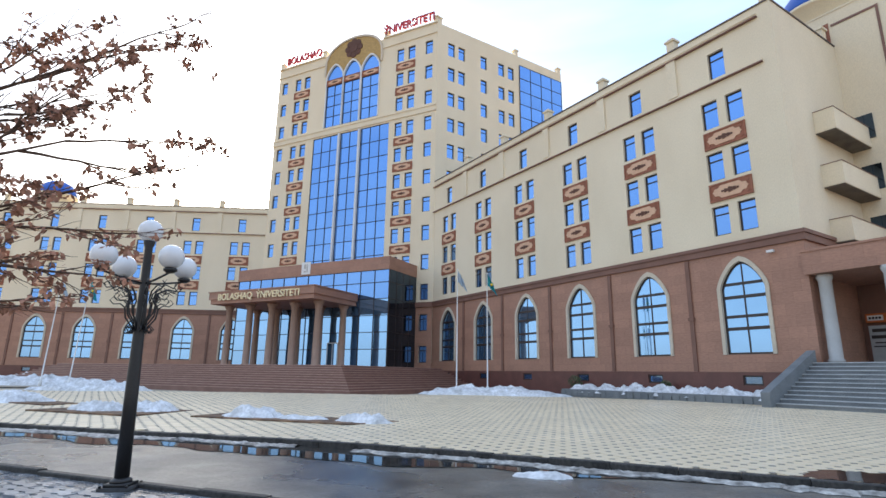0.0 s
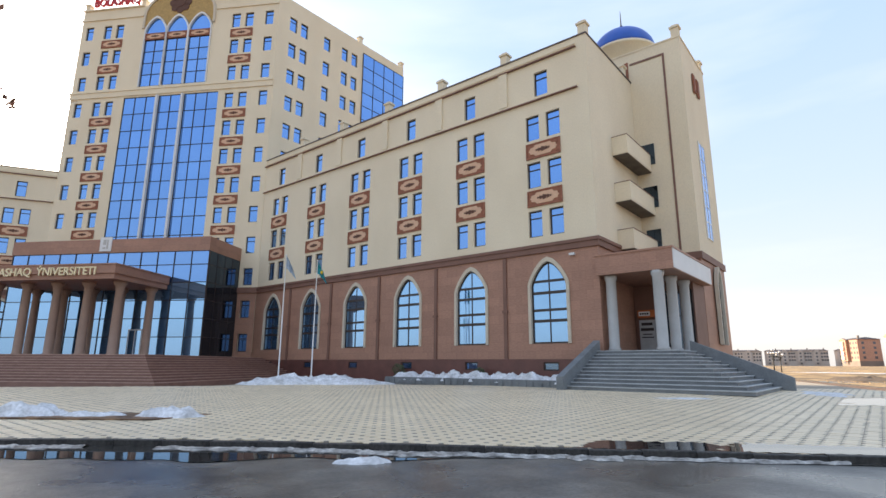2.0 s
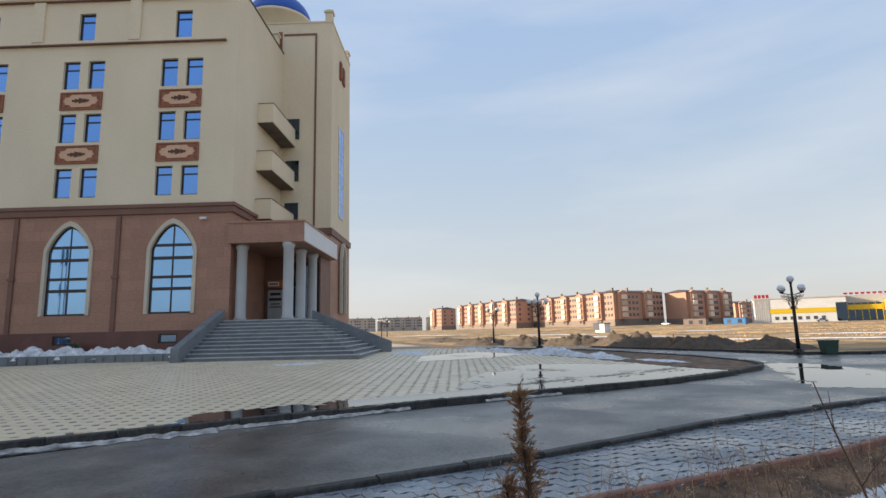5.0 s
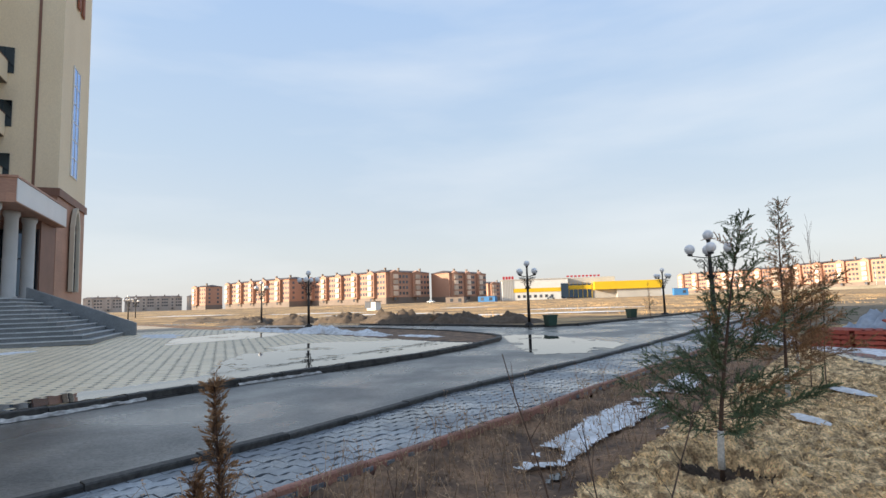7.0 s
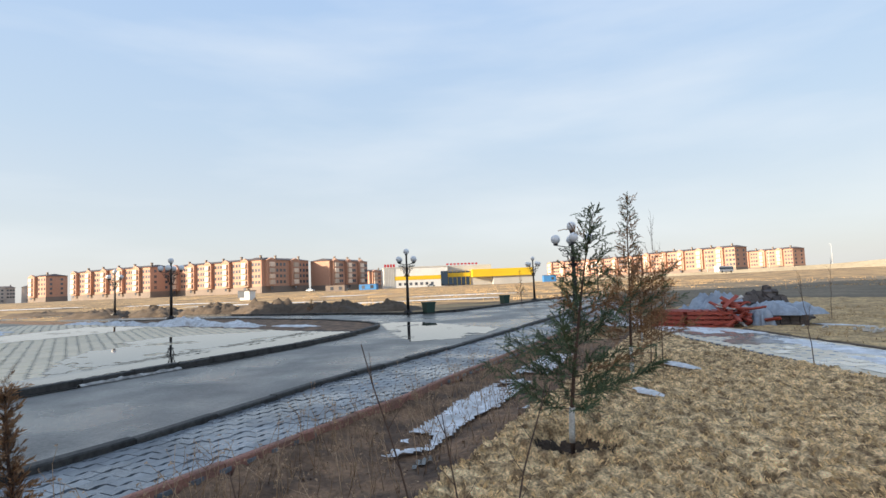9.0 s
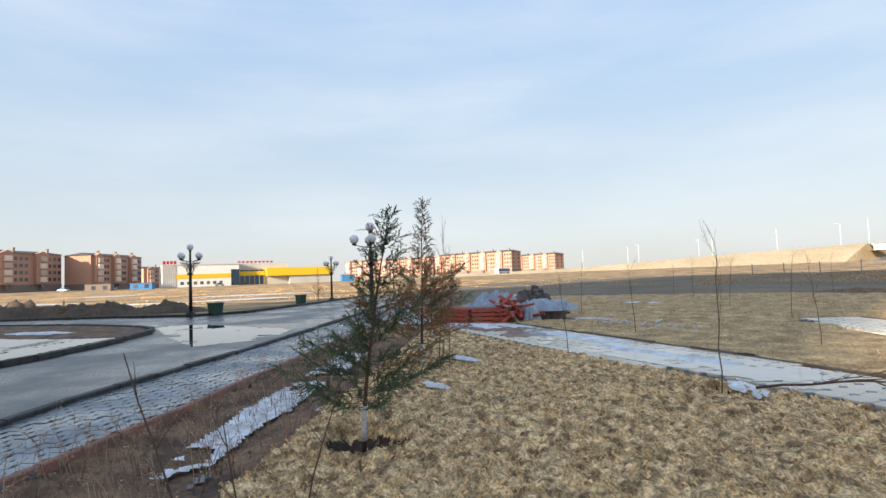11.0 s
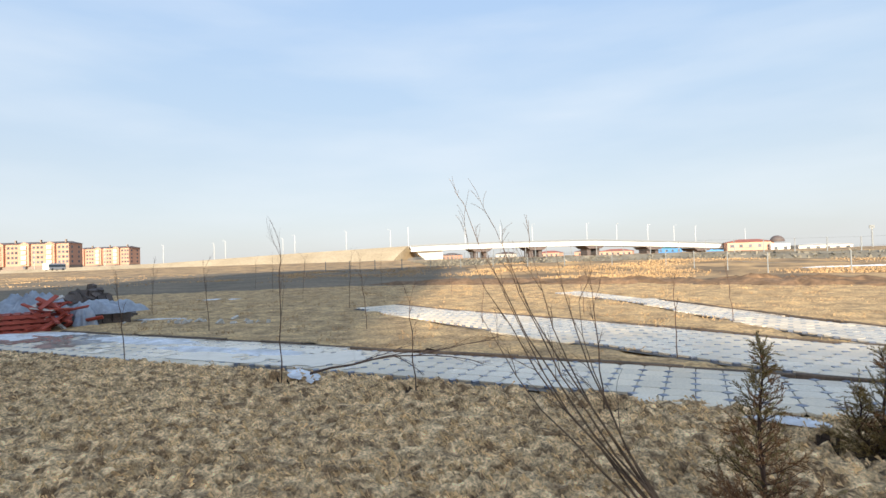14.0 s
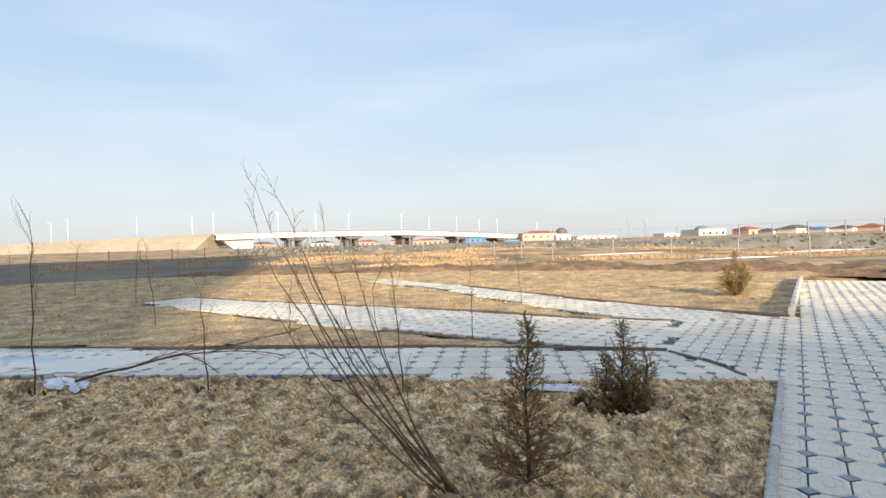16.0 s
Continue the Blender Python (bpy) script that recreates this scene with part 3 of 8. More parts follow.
    bm.faces.new([bm.verts.new(p) for p in ((-0.01, -0.09, 1.9), (L + 0.08, -0.09, 1.9), (L + 0.08, 0.1, 1.91), (-0.01, 0.1, 1.91))])
    bm.faces.new([bm.verts.new(p) for p in ((L + 0.08, -0.09, 0.2), (L + 0.08, 0.31, 0.2), (L + 0.08, 0.31, 1.9), (L + 0.08, -0.09, 1.9))])
    part("plinth", bm, M_PLINTH, w, "dark red granite plinth")
    bm = bmesh.new()
    box(bm, 0, L + 0.14, -0.14, 0.1, 8.63, 9.0)
    box(bm, 0, L + 0.22, -0.22, 0.1, 9.0, 9.2)
    box(bm, L - 0.1, L + 0.14, 0.1, 8.3, 8.63, 9.0)
    box(bm, L - 0.1, L + 0.22, 0.1, 8.3, 9.0, 9.2)
    part("band", bm, M_TRIMB, w, "brown moulded band")
    bm = bmesh.new()
    box(bm, L - 1.75, L - 1.4, -0.32, -0.16, 8.2, 8.33)
    box(bm, L - 1.62, L - 1.52, -0.2, -0.003, 8.24, 8.3)
    part("wall_camera", bm, M_WHITE, w, "small white security camera")
    # stair block behind the end
    X0, X1, Y0, Y1, HB = L - 7.0, L + 3.8, 8.35, 15.2, 25.6
    bm = bmesh.new()
    box(bm, X0, X1, Y0, Y1, 9.2, HB)
    box(bm, X0 + 0.3, X1 + 0.05, Y0 - 0.05, Y1 + 0.05, HB, HB + 0.12)
    part("stair_block_wall", bm, M_CREAM, w, "cream rendered stair block")
    bm = bmesh.new()
    box(bm, L - 0.2, X1 - 0.01, Y0 + 0.01, Y1, 0.3, 8.7)
    part("stair_block_base", bm, M_BROWN, w)
    bm = bmesh.new()
    box(bm, L - 0.1, X1 + 0.12, Y0 - 0.12, Y1 + 0.1, 8.7, 9.19)
    part("band", bm, M_TRIMB, w)
    bm = bmesh.new()                                          # rust-coloured line on the face
    box(bm, X1 - 1.32, X1 - 1.18, Y0 - 0.06, Y0 - 0.003, 9.2, 24.7)
    box(bm, L + 0.03, X1 - 1.32, Y0 - 0.06, Y0 - 0.003, 24.56, 24.7)
    part("rust_pipe", bm, M_TRIMB, w, "rust-brown pipe")
    bm = bmesh.new()
    box(bm, L - 0.9, L - 0.1, Y0 - 0.05, Y0 - 0.003, 23.2, 24.9)
    box(bm, L - 0.75, L - 0.25, Y0 - 0.1, Y0 - 0.05, 23.4, 24.7)
    part("ornament_panel", bm, M_PANEL, w)
    for x, y in ((X1 - 0.3, Y0 + 0.3), (X1 - 0.3, Y1 - 0.3)):
        inst("parapet_post", POST, None, w, m=T(x, y, HB + 0.12))
    # tall stair window and others in the block's end
    side = lambda y, z: Matrix.Translation((X1 + 0.07, y, z)) @ pose(0, 0, 0, 0, 0, 90)
    bm = bmesh.new()
    for x0, x1, z0, z1 in ((-0.85, -0.75, -0.05, 7.45), (0.75, 0.85, -0.05, 7.45), (-0.04, 0.04, 0, 7.4)):
        box(bm, x0, x1, -0.0, 0.06, z0, z1)
    for k in range(7):
        box(bm, -0.75, 0.75, 0.005, 0.055, k * 1.23 - 0.03, k * 1.23 + 0.03)
    tall = part("stair_window", bm, M_WHITE, w, m=side(11.6, 10.6))
    bm = bmesh.new()
    box(bm, -0.75, 0.75, 0.02, 0.05, 0.04, 1.19)
    glass = mesh_of(bm, M_GLASS)
    for k in range(6):
        inst("pane", glass, None, tall, m=T(0, 0, k * 1.23))
    for y in (11.2, 12.3):
        bm = bmesh.new()
        box(bm, -0.3, 0.3, -0.07, 0.02, 0, 1.5)
        box(bm, -0.2, 0.2, -0.1, -0.07, 0.1, 1.4)
        part("red_window", bm, M_PANEL, w, m=side(y, 22.2))
    arch_window(w, T(0.16, 0, 0) @ side(11.9, 3.0), ARCHS)
    # balconies between end wall and stair block, with dark doors behind
    for z in (15.5, 12.2, 8.95):
        b = bmesh.new()
        x0, x1, y0, y1 = L + 0.003, L + 1.05, 3.45, Y0 - 0.003
        box(b, x0, x1, y0, y1, z, z + 0.2)
        box(b, x0, x1, y0, y0 + 0.15, z + 0.2, z + 1.3)
        box(b, x1 - 0.15, x1, y0 + 0.15, y1, z + 0.2, z + 1.3)
        bal = part("balcony", b, M_CREAM, w, "solid cream balcony")
        # thin slab coloured dark: the shade under the balcony is painted on
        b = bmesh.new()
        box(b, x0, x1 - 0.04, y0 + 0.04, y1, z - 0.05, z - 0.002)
        part("soffit", b, M_SHADE_SOFFIT, bal, "dark slab painting the shade under the balcony")
        b = bmesh.new()
        box(b, x0, x1 + 0.03, y0 - 0.03, y1, z + 1.302, z + 1.34)
        part("coping", b, M_TRIMB, bal, "thin dark balcony coping")
        b = bmesh.new()
        box(b, x0 + 0.35, x0 + 1.35, Y0 - 0.07, Y0 - 0.004, z + 0.6, z + 2.2)
        box(b, x0 + 0.82, x0 + 0.88, Y0 - 0.1, Y0 - 0.07, z + 0.6, z + 2.2)
        part("balcony_window", b, M_GLASSK, w)
    # blue dome on a drum
    dx, dy = L - 1.5, 11.6
    bm = bmesh.new()
    turned(bm, [(2.55, HB), (2.55, 27.3), (2.75, 27.35), (2.75, 27.6), (2.5, 27.62)], 32, T(dx, dy, 0))
    part("drum", bm, M_CREAM, w)
    bm = bmesh.new()
    turned(bm, [(2.65 * math.cos(a), 27.6 + 2.35 * math.sin(a)) for a in [k * math.pi / 24 for k in range(12)]] + [(0.22, 29.96), (0.14, 30.1)], 32, T(dx, dy, 0))
    part("dome", bm, M_DOME, w, "bright blue metal dome")
    bm = bmesh.new()
    turned(bm, [(0.14, 30.05), (0.1, 30.3), (0.2, 30.45), (0.06, 30.6), (0.02, 32.0)], 10, T(dx, dy, 0))
    part("spire", bm, M_ROOF, w)
    return w


right_wing = build_wing(F_RIGHT)
left_wing = copy_thing(right_wing, F_LEFT)


def build_tower():
    t = thing("university_tower", F_TOWER, "twelve-storey cream tower with tall blue glazed bays", "building")
    Wd, H = 25.65, 44.0
    tops = [41.78 - 3.39 * k for k in range(12)]
    holes = []
    cols = (1.13, 3.6, 5.25, 20.4, 22.05, 24.5)
    for k, zt in enumerate(tops):
        for x in cols:
            if zt < 13 and 2.2 < x < 23.3:
                continue
            holes.append((x - 0.51, x + 0.51, zt - 1.8, zt))
            window(t, x, zt - 1.8)
        if k not in (2,) and k < 8:
            for x in (4.43, 21.22):
                ornament(t, x, zt - 2.58, meshes=PANELS)
    LOW, UP = (6.6, 18.55, 13.0, 31.9), (8.25, 17.0, 33.2, 42.3)
    bm = bmesh.new()
    wall_holes(bm, 0, Wd, 9.2, H, holes + [LOW, UP], 0.3)
    box(bm, 0, Wd, 0.3, 0.45, 9.2, H)
    part("front_wall", bm, M_CREAM, t, "cream rendered front")
    bm = bmesh.new()
    wall_holes(bm, 0, Wd, 0.3, 9.2, [h for h in holes if h[3] < 9.2], 0.3, -0.06)
    box(bm, 0, Wd, 0.25, 0.45, 0.3, 9.2)
    part("base_wall", bm, M_BROWN, t)
    # other walls: a plan that narrows to the back along the wings' cross walls
    inv = F_TOWER.inverted()
    v = Vector((math.cos(WA), math.sin(WA), 0))
    a = inv @ (Vector((-1.25, 57.6, 0)) + v * 21.0)
    sd = Vector((a.x, a.y, 0)).normalized()
    si = Vector((sd.y, -sd.x, 0)) * 0.32                      # inward from the right side
    pts = [(0.36, 0.46), (si.x + 0.02, si.y + 0.01), (a.x + si.x, a.y + si.y), (Wd - a.x, a.y), (Wd, 0.004), (Wd, 0.46)]
    bm = bmesh.new()
    prism(bm, pts, 9.2, H - 0.9)
    for p, q in zip(pts[1:], pts[2:-1]):
        p, q = Vector((*p, 0)), Vector((*q, 0))
        d = (q - p).normalized()
        nn = Vector((d.y, -d.x, 0))
        cc = Vector((Wd / 2, 10, 0))
        if (cc - p).dot(nn) < 0:
            nn = -nn
        prism(bm, [p, q, q + nn * 0.3, p + nn * 0.3], H - 0.9, H)
    part("side_wall", bm, M_CREAM, t, "cream rendered side wall")
    bm = bmesh.new()
    prism(bm, [(-0.004, 0.5), (a.x, a.y), (Wd - a.x, a.y), (Wd + 0.004, 0.5)], 0.3, 9.19)
    part("side_base", bm, M_BROWN, t)
    # mouldings
    bm = bmesh.new()
    box(bm, -0.05, Wd + 0.05, -0.12, -0.002, 32.1, 32.75)
    box(bm, -0.09, Wd + 0.09, -0.2, -0.002, 32.75, 32.9)
    part("string_course", bm, M_CREAM, t)
    for x0, x1 in ((-0.05, 7.9), (17.4, Wd + 0.05)):
        bm = bmesh.new()
        box(bm, x0, x1, -0.12, -0.002, 42.6, 42.8)
        box(bm, x0, x1, -0.18, 0.45, H, H + 0.14)
        part("coping", bm, M_CREAM, t)
    bm = bmesh.new()
    box(bm, -0.05, 6.0, -0.22, 0.02, 8.65, 9.21)
    box(bm, 20, Wd + 0.05, -0.22, 0.02, 8.65, 9.21)
    part("band", bm, M_TRIMB, t)
    # tall glazed bays
    def curtain(name, x0, x1, z0, z1, nx, rows, y=0.1):
        w = (x1 - x0) / nx
        bm = bmesh.new()
        for i in range(nx + 1):
            box(bm, x0 + i * w - 0.03, x0 + i * w + 0.03, y - 0.04, y + 0.06, z0, z1)
        n = max(1, round((z1 - z0) / rows))
        h = (z1 - z0) / n
        for j in range(n + 1):
            box(bm, x0, x1, y - 0.03, y + 0.05, z0 + j * h - 0.03, z0 + j * h + 0.03)
        fr = part(name, bm, M_FRAME, t)
        me = pane_mesh(w + 0.02, h + 0.02)
        for i in range(nx):
            for j in range(n):
                inst("pane", me, None, fr, m=T(x0 + (i + 0.5) * w, y - 0.02, z0 + j * h) @ pose(0, 0, 0, random.uniform(-0.22, 0.22), 0, random.uniform(-0.25, 0.25)))
    for x0, x1 in ((6.6, 10.85), (11.1, 14.05), (14.3, 18.55)):
        curtain("glazed_bay", x0, x1, 13.0, 31.9, 3 if x1 - x0 > 3.5 else 2, 2.1)
    for x in (10.97, 14.17):
        bm = bmesh.new()
        box(bm, x - 0.12, x + 0.12, -0.25, 0.28, 13.0, 31.9)
        part("pale_fin", bm, M_WHITE, t, "pale vertical fin")
    for x0, x1 in ((8.4, 11.1), (11.35, 14.0), (14.2, 16.85)):
        curtain("upper_glazed_bay", x0, x1, 33.25, 39.3, 2, 1.5)
        xc = (x0 + x1) / 2
        ob = inst("ornament_panel", PANELS[0], None, t, m=T(xc, 0.05, 39.75) @ Matrix.Diagonal(((x1 - x0) / 2.75, 1, 0.85, 1)))
        inst("inlay", PANELS[1], None, ob)
        inst("medallion", PANELS[2], None, ob)
        bm = bmesh.new()
        slab_xz(bm, arch_line(xc, (x1 - x0) / 2, 40.2, 40.6, 42.25)[::-1], 0.1, 0.14)
        part("arched_pane", bm, M_GLASS, t)
        bm = bmesh.new()
        strip_xz(bm, arch_line(xc, (x1 - x0) / 2 - 0.02, 40.2, 40.55, 42.2), arch_line(xc, (x1 - x0) / 2 + 0.14, 40.2, 40.65, 42.45), -0.12, 0.14)
        box(bm, x0 - 0.14, x0 - 0.01, -0.12, 0.14, 33.2, 40.2)
        box(bm, x1 + 0.01, x1 + 0.14, -0.12, 0.14, 33.2, 40.2)
        part("pale_surround", bm, M_WHITE, t)
    # rounded gable with gold mosaic
    def gable(grow):
        pts = [(8.2 - grow, 40.9)]
        for i in range(19):
            q = math.pi * i / 18
            pts.append((12.62 - (4.42 + grow) * math.cos(q), 42.2 + (3.3 + grow) * math.sin(q) ** 0.8))
        return pts + [(17.04 + grow, 40.9)]
    bm = bmesh.new()
    outline = gable(0)
    lower = []
    for x0, x1 in ((14.2, 16.85), (11.35, 14.0), (8.4, 11.1)):
        lower += arch_line((x0 + x1) / 2, (x1 - x0) / 2 + 0.1, 40.9, 40.95, 42.45)[::-1]
    slab_xz(bm, outline + lower, -0.06, 0.2)
    part("gold_gable", bm, M_GOLD, t, "gold mosaic gable field")
    bm = bmesh.new()
    strip_xz(bm, gable(0), gable(0.28), -0.16, 0.45)
    part("gable_moulding", bm, M_ARCHTRIM, t)
    bm = bmesh.new()
    pts = gable(0.1)
    slab_xz(bm, pts, 0.24, 0.6)
    part("gable_back", bm, M_CREAM, t)
    bm = bmesh.new()
    for k in range(8):
        q = k * math.pi / 4
        slab_xz(bm, [(12.62 + 0.95 * math.cos(q) + 0.5 * math.cos(p * math.pi / 4), 44.0 + 0.95 * math.sin(q) + 0.5 * math.sin(p * math.pi / 4)) for p in range(8)], -0.13, -0.05)
    slab_xz(bm, [(12.62 + 0.6 * math.cos(p * math.pi / 6), 44.0 + 0.6 * math.sin(p * math.pi / 6)) for p in range(12)], -0.17, -0.05)
    part("rosette", bm, M_MEDAL, t, "dark carved rosette")
    for x, y in ((0.3, 0.3), (7.6, 0.3), (17.7, 0.3), (Wd - 0.3, 0.3)):
        inst("parapet_post", POST, None, t, m=T(x, y, H + 0.14))
    # right side: windows and a glazed corner
    ang = math.degrees(math.atan2(a.y, a.x))
    S = Matrix.Translation((0, 0, 0)) @ pose(0, 0, 0, 0, 0, ang)
    side_holes = []
    for k, zt in enumerate(tops[:7]):
        for x in (2.1, 3.65, 7.1, 10.0, 11.65):
            side_holes.append((x - 0.51, x + 0.51, zt - 1.8, zt))
            window(t, 0, 0, m=S @ T(x, -0.16, zt - 1.8) @ pose(0, 0, 0, 0, 0, 180))
    bm = bmesh.new()
    wall_holes(bm, 0, (a.x ** 2 + a.y ** 2) ** 0.5, 9.2, H, side_holes, -0.3)
    box(bm, 0, 0.9, -0.3, -0.004, H - 0.9, H)
    part("right_wall", bm, M_CREAM, t, "cream rendered side wall", m=S)
    bm = bmesh.new()
    for i in range(5):
        box(bm, 13.1 + i * 1.95 - 0.03, 13.1 + i * 1.95 + 0.03, 0.0, 0.14, 21.5, 42.6)
    for j in range(12):
        box(bm, 13.1, 20.9, 0.0, 0.13, 21.5 + j * 1.92 - 0.03, 21.5 + j * 1.92 + 0.03)
    cor = part("glazed_corner", bm, M_FRAME, t, m=S)
    pm = pane_mesh(1.97, 1.94)
    for i in range(4):
        for j in range(11):
            inst("pane", pm, None, cor, m=T(13.1 + (i + 0.5) * 1.95, 0.02, 21.5 + j * 1.92) @ pose(0, 0, 0, random.uniform(-0.2, 0.2), 0, random.uniform(-0.2, 0.2)))
    for x in (0.4, 12.7, 20.7):
        inst("parapet_post", POST, None, t, m=S @ T(x, -0.3, H))
    return t


tower = build_tower()


def sign(text, size, material, m, parent_name, label, depth=0.05, width=None):
    cu = bpy.data.curves.new("lettering", "FONT")
    cu.body, cu.size, cu.extrude, cu.align_x = text, size, depth, "LEFT"
    cu.offset = size * 0.012
    tmp = bpy.data.objects.new("lettering", cu)
    scene.collection.objects.link(tmp)
    dg = bpy.context.evaluated_depsgraph_get()
    me = bpy.data.meshes.new_from_object(tmp.evaluated_get(dg))
    bpy.data.objects.remove(tmp)
    if width:
        xs = [q.co.x for q in me.vertices]
        k = width / (max(xs) - min(xs))
        for q in me.vertices:
            q.co.x *= k
    me.materials.clear()
    me.materials.append(material)
    ob = new(parent_name, me)
    ob.matrix_basis = m
    return tagged(ob, label, "sign")


FLIP = Matrix(((-1, 0, 0, 0), (0, 0, 1, 0), (0, 1, 0, 0), (0, 0, 0, 1)))       # text runs right to left along the frame's x, faces outward


def text_at(frame_m, x, y, z):
    """Place lettering that starts at x and runs towards smaller x, facing out of the front."""
    m = Matrix.Identity(4)
    m.col[0][:3], m.col[1][:3], m.col[2][:3] = (-1, 0, 0), (0, 0, 1), (0, -1, 0)
    m.translation = (x, y, z)
    return frame_m @ m


sign("BOLASHAQ", 1.55, M_RED, text_at(F_TOWER, 24.4, -0.05, 44.55), "roof_sign", "red upright roof letters on the tower parapet", 0.12, 6.2)
sign("ÝNIVERSITETI", 1.55, M_RED, text_at(F_TOWER, 7.9, -0.05, 44.55), "roof_sign", "red upright roof letters on the tower parapet", 0.12, 7.5)


def build_entrance():
    e = thing("entrance_hall", F_TOWER, "glazed entrance hall with brown parapet below the tower", "entrance hall")
    x0, x1, y0, zb, zt = 2.1, 23.4, -5.6, 2.05, 13.35
    bm = bmesh.new()
    box(bm, x0 - 0.05, x1 + 0.05, y0 - 0.12, -0.01, 12.0, zt)
    part("parapet", bm, M_BROWN, e, "brown stone parapet")
    bm = bmesh.new()
    nx, rows = 12, [zb, 3.9, 5.6, 7.3, 9.0, 10.7, 12.0]
    w = (x1 - x0) / nx
    for i in range(nx + 1):
        box(bm, x0 + i * w - 0.035, x0 + i * w + 0.035, y0 - 0.02, y0 + 0.1, zb, 12.0)
    for z in rows:
        box(bm, x0, x1, y0 - 0.015, y0 + 0.09, z - 0.035, z + 0.035)
    fr = part("curtain_wall_frame", bm, M_FRAME, e)
    for j, (a, b) in enumerate(zip(rows, rows[1:])):
        me = pane_mesh(w + 0.04, b - a + 0.08, M_GLASSD if b < 9.2 else M_GLASS)
        for i in range(nx):
            inst("pane", me, None, fr, m=T(x0 + (i + 0.5) * w, y0, a - 0.04) @ pose(0, 0, 0, random.uniform(-0.3, 0.3), 0, random.uniform(-0.3, 0.3)))
    # dark side walls
    for x, s in ((x0, 1), (x1, -1)):
        bm = bmesh.new()
        box(bm, x - 0.02, x + 0.02, y0 + 0.1, -0.02, zb, 12.0)
        sw = part("side_glazing", bm, M_GLASSK, e, "dark side glazing")
        bm = bmesh.new()
        for k in range(5):
            yy = y0 + 0.1 + k * 1.35
            box(bm, x - 0.05, x + 0.05, yy - 0.03, yy + 0.03, zb, 12.0)
        for z in rows[:-1]:
            box(bm, x - 0.045, x + 0.045, y0 + 0.1, -0.02, z - 0.03, z + 0.03)
        part("side_frame", bm, M_FRAME, sw)
    bm = bmesh.new()
    box(bm, x0 + 0.05, x1 - 0.05, y0 + 0.12, -0.05, 0.3, zb)
    part("hall_floor", bm, M_STEPR, e)
    # door
    bm = bmesh.new()
    for a, b, c, d in ((8.0, 8.1, zb, 4.6), (9.35, 9.45, zb, 4.6), (8.1, 9.35, 4.5, 4.6), (8.7, 8.76, zb, 4.5)):
        box(bm, a, b, y0 - 0.14, y0 - 0.025, c, d)
    dr = part("glass_door", bm, M_WHITE, e, "pale framed glass door")
    bm = bmesh.new()
    box(bm, 8.1, 9.35, y0 - 0.1, y0 - 0.07, zb, 4.5)
    part("pane", bm, M_GLASSD, dr)
    # emblem plate
    bm = bmesh.new()
    box(bm, 12.4, 13.65, y0 - 0.2, y0 - 0.125, 12.15, 13.55)
    em = part("emblem_plate", bm, M_WHITE, e, "white square emblem plate")
    bm = bmesh.new()
    box(bm, 12.75, 12.9, y0 - 0.23, y0 - 0.201, 12.4, 13.3)
    box(bm, 13.0, 13.3, y0 - 0.23, y0 - 0.201, 12.4, 12.55)
    box(bm, 13.0, 13.3, y0 - 0.23, y0 - 0.201, 12.8, 13.3)
    part("emblem", bm, M_CONC, em)
    return e


entrance = build_entrance()


def build_portico():
    p = thing("portico", F_TOWER, "brown stone portico roof on pinkish round columns", "portico")
    bm = bmesh.new()
    box(bm, 5.8, 19.8, -12.6, -5.75, 8.75, 9.45)
    box(bm, 5.95, 19.65, -12.45, -5.75, 8.3, 8.75)
    box(bm, 5.72, 19.88, -12.68, -5.75, 9.45, 9.55)
    part("roof", bm, M_BROWN, p)
    bm = bmesh.new()
    turned(bm, [(0.5, 2.05), (0.5, 2.2), (0.36, 2.3), (0.35, 4.5), (0.31, 7.55), (0.36, 7.65), (0.36, 7.75), (0.32, 7.8), (0.52, 8.1), (0.56, 8.3)], 18)
    col = mesh_of(bm, M_COLUMN)
    for y in (-10.6, -6.7):
        for k in range(-2, 3):
            inst("column", col, None, p, m=T(12.8 + 3.0 * k, y, 0))
    return p


portico = build_portico()
sign("BOLASHAQ  ÝNIVERSITETI", 0.95, M_GOLDL, text_at(F_TOWER, 18.4, -12.66, 8.62), "portico_sign", "gold raised letters on the portico edge", 0.05, 10.8)


def build_main_steps():
    s = thing("main_steps", F_TOWER, "broad dark red granite steps before the entrance", "steps")
    n, rise, tread = 11, 0.155, 0.33
    for k in range(n):
        z1 = 0.35 + rise * (k + 1)
        o = tread * k
        bm = bmesh.new()
        box(bm, -7.4 + o, 33.0 - o, -24.2 + o, -5.7, z1 - rise - 0.02 if k else 0.0, z1)
        st = part("step", bm, M_STEPR, s)
        bm = bmesh.new()
        box(bm, -7.43 + o, 33.03 - o, -24.23 + o, -24.17 + o, z1 - 0.035, z1 + 0.004)
        box(bm, -7.43 + o, -7.37 + o, -24.17 + o, -5.7, z1 - 0.035, z1 + 0.004)
        part("nosing", bm, M_NOSE, st, "paler step edge")
    return s


main_steps = build_main_steps()


# ---- ground ----
def bank_foot(x):
    """Ground level at the foot of the stone bank."""
    pts = ((-60, -0.5), (-40, -0.3), (-17, 0.4), (0, 0.75), (16, 0.8), (40, 0.4), (70, 0.0))
    for (a, za), (b, zb) in zip(pts, pts[1:]):
        if a <= x <= b:
            return za + (zb - za) * (x - a) / (b - a)
    return 0.0


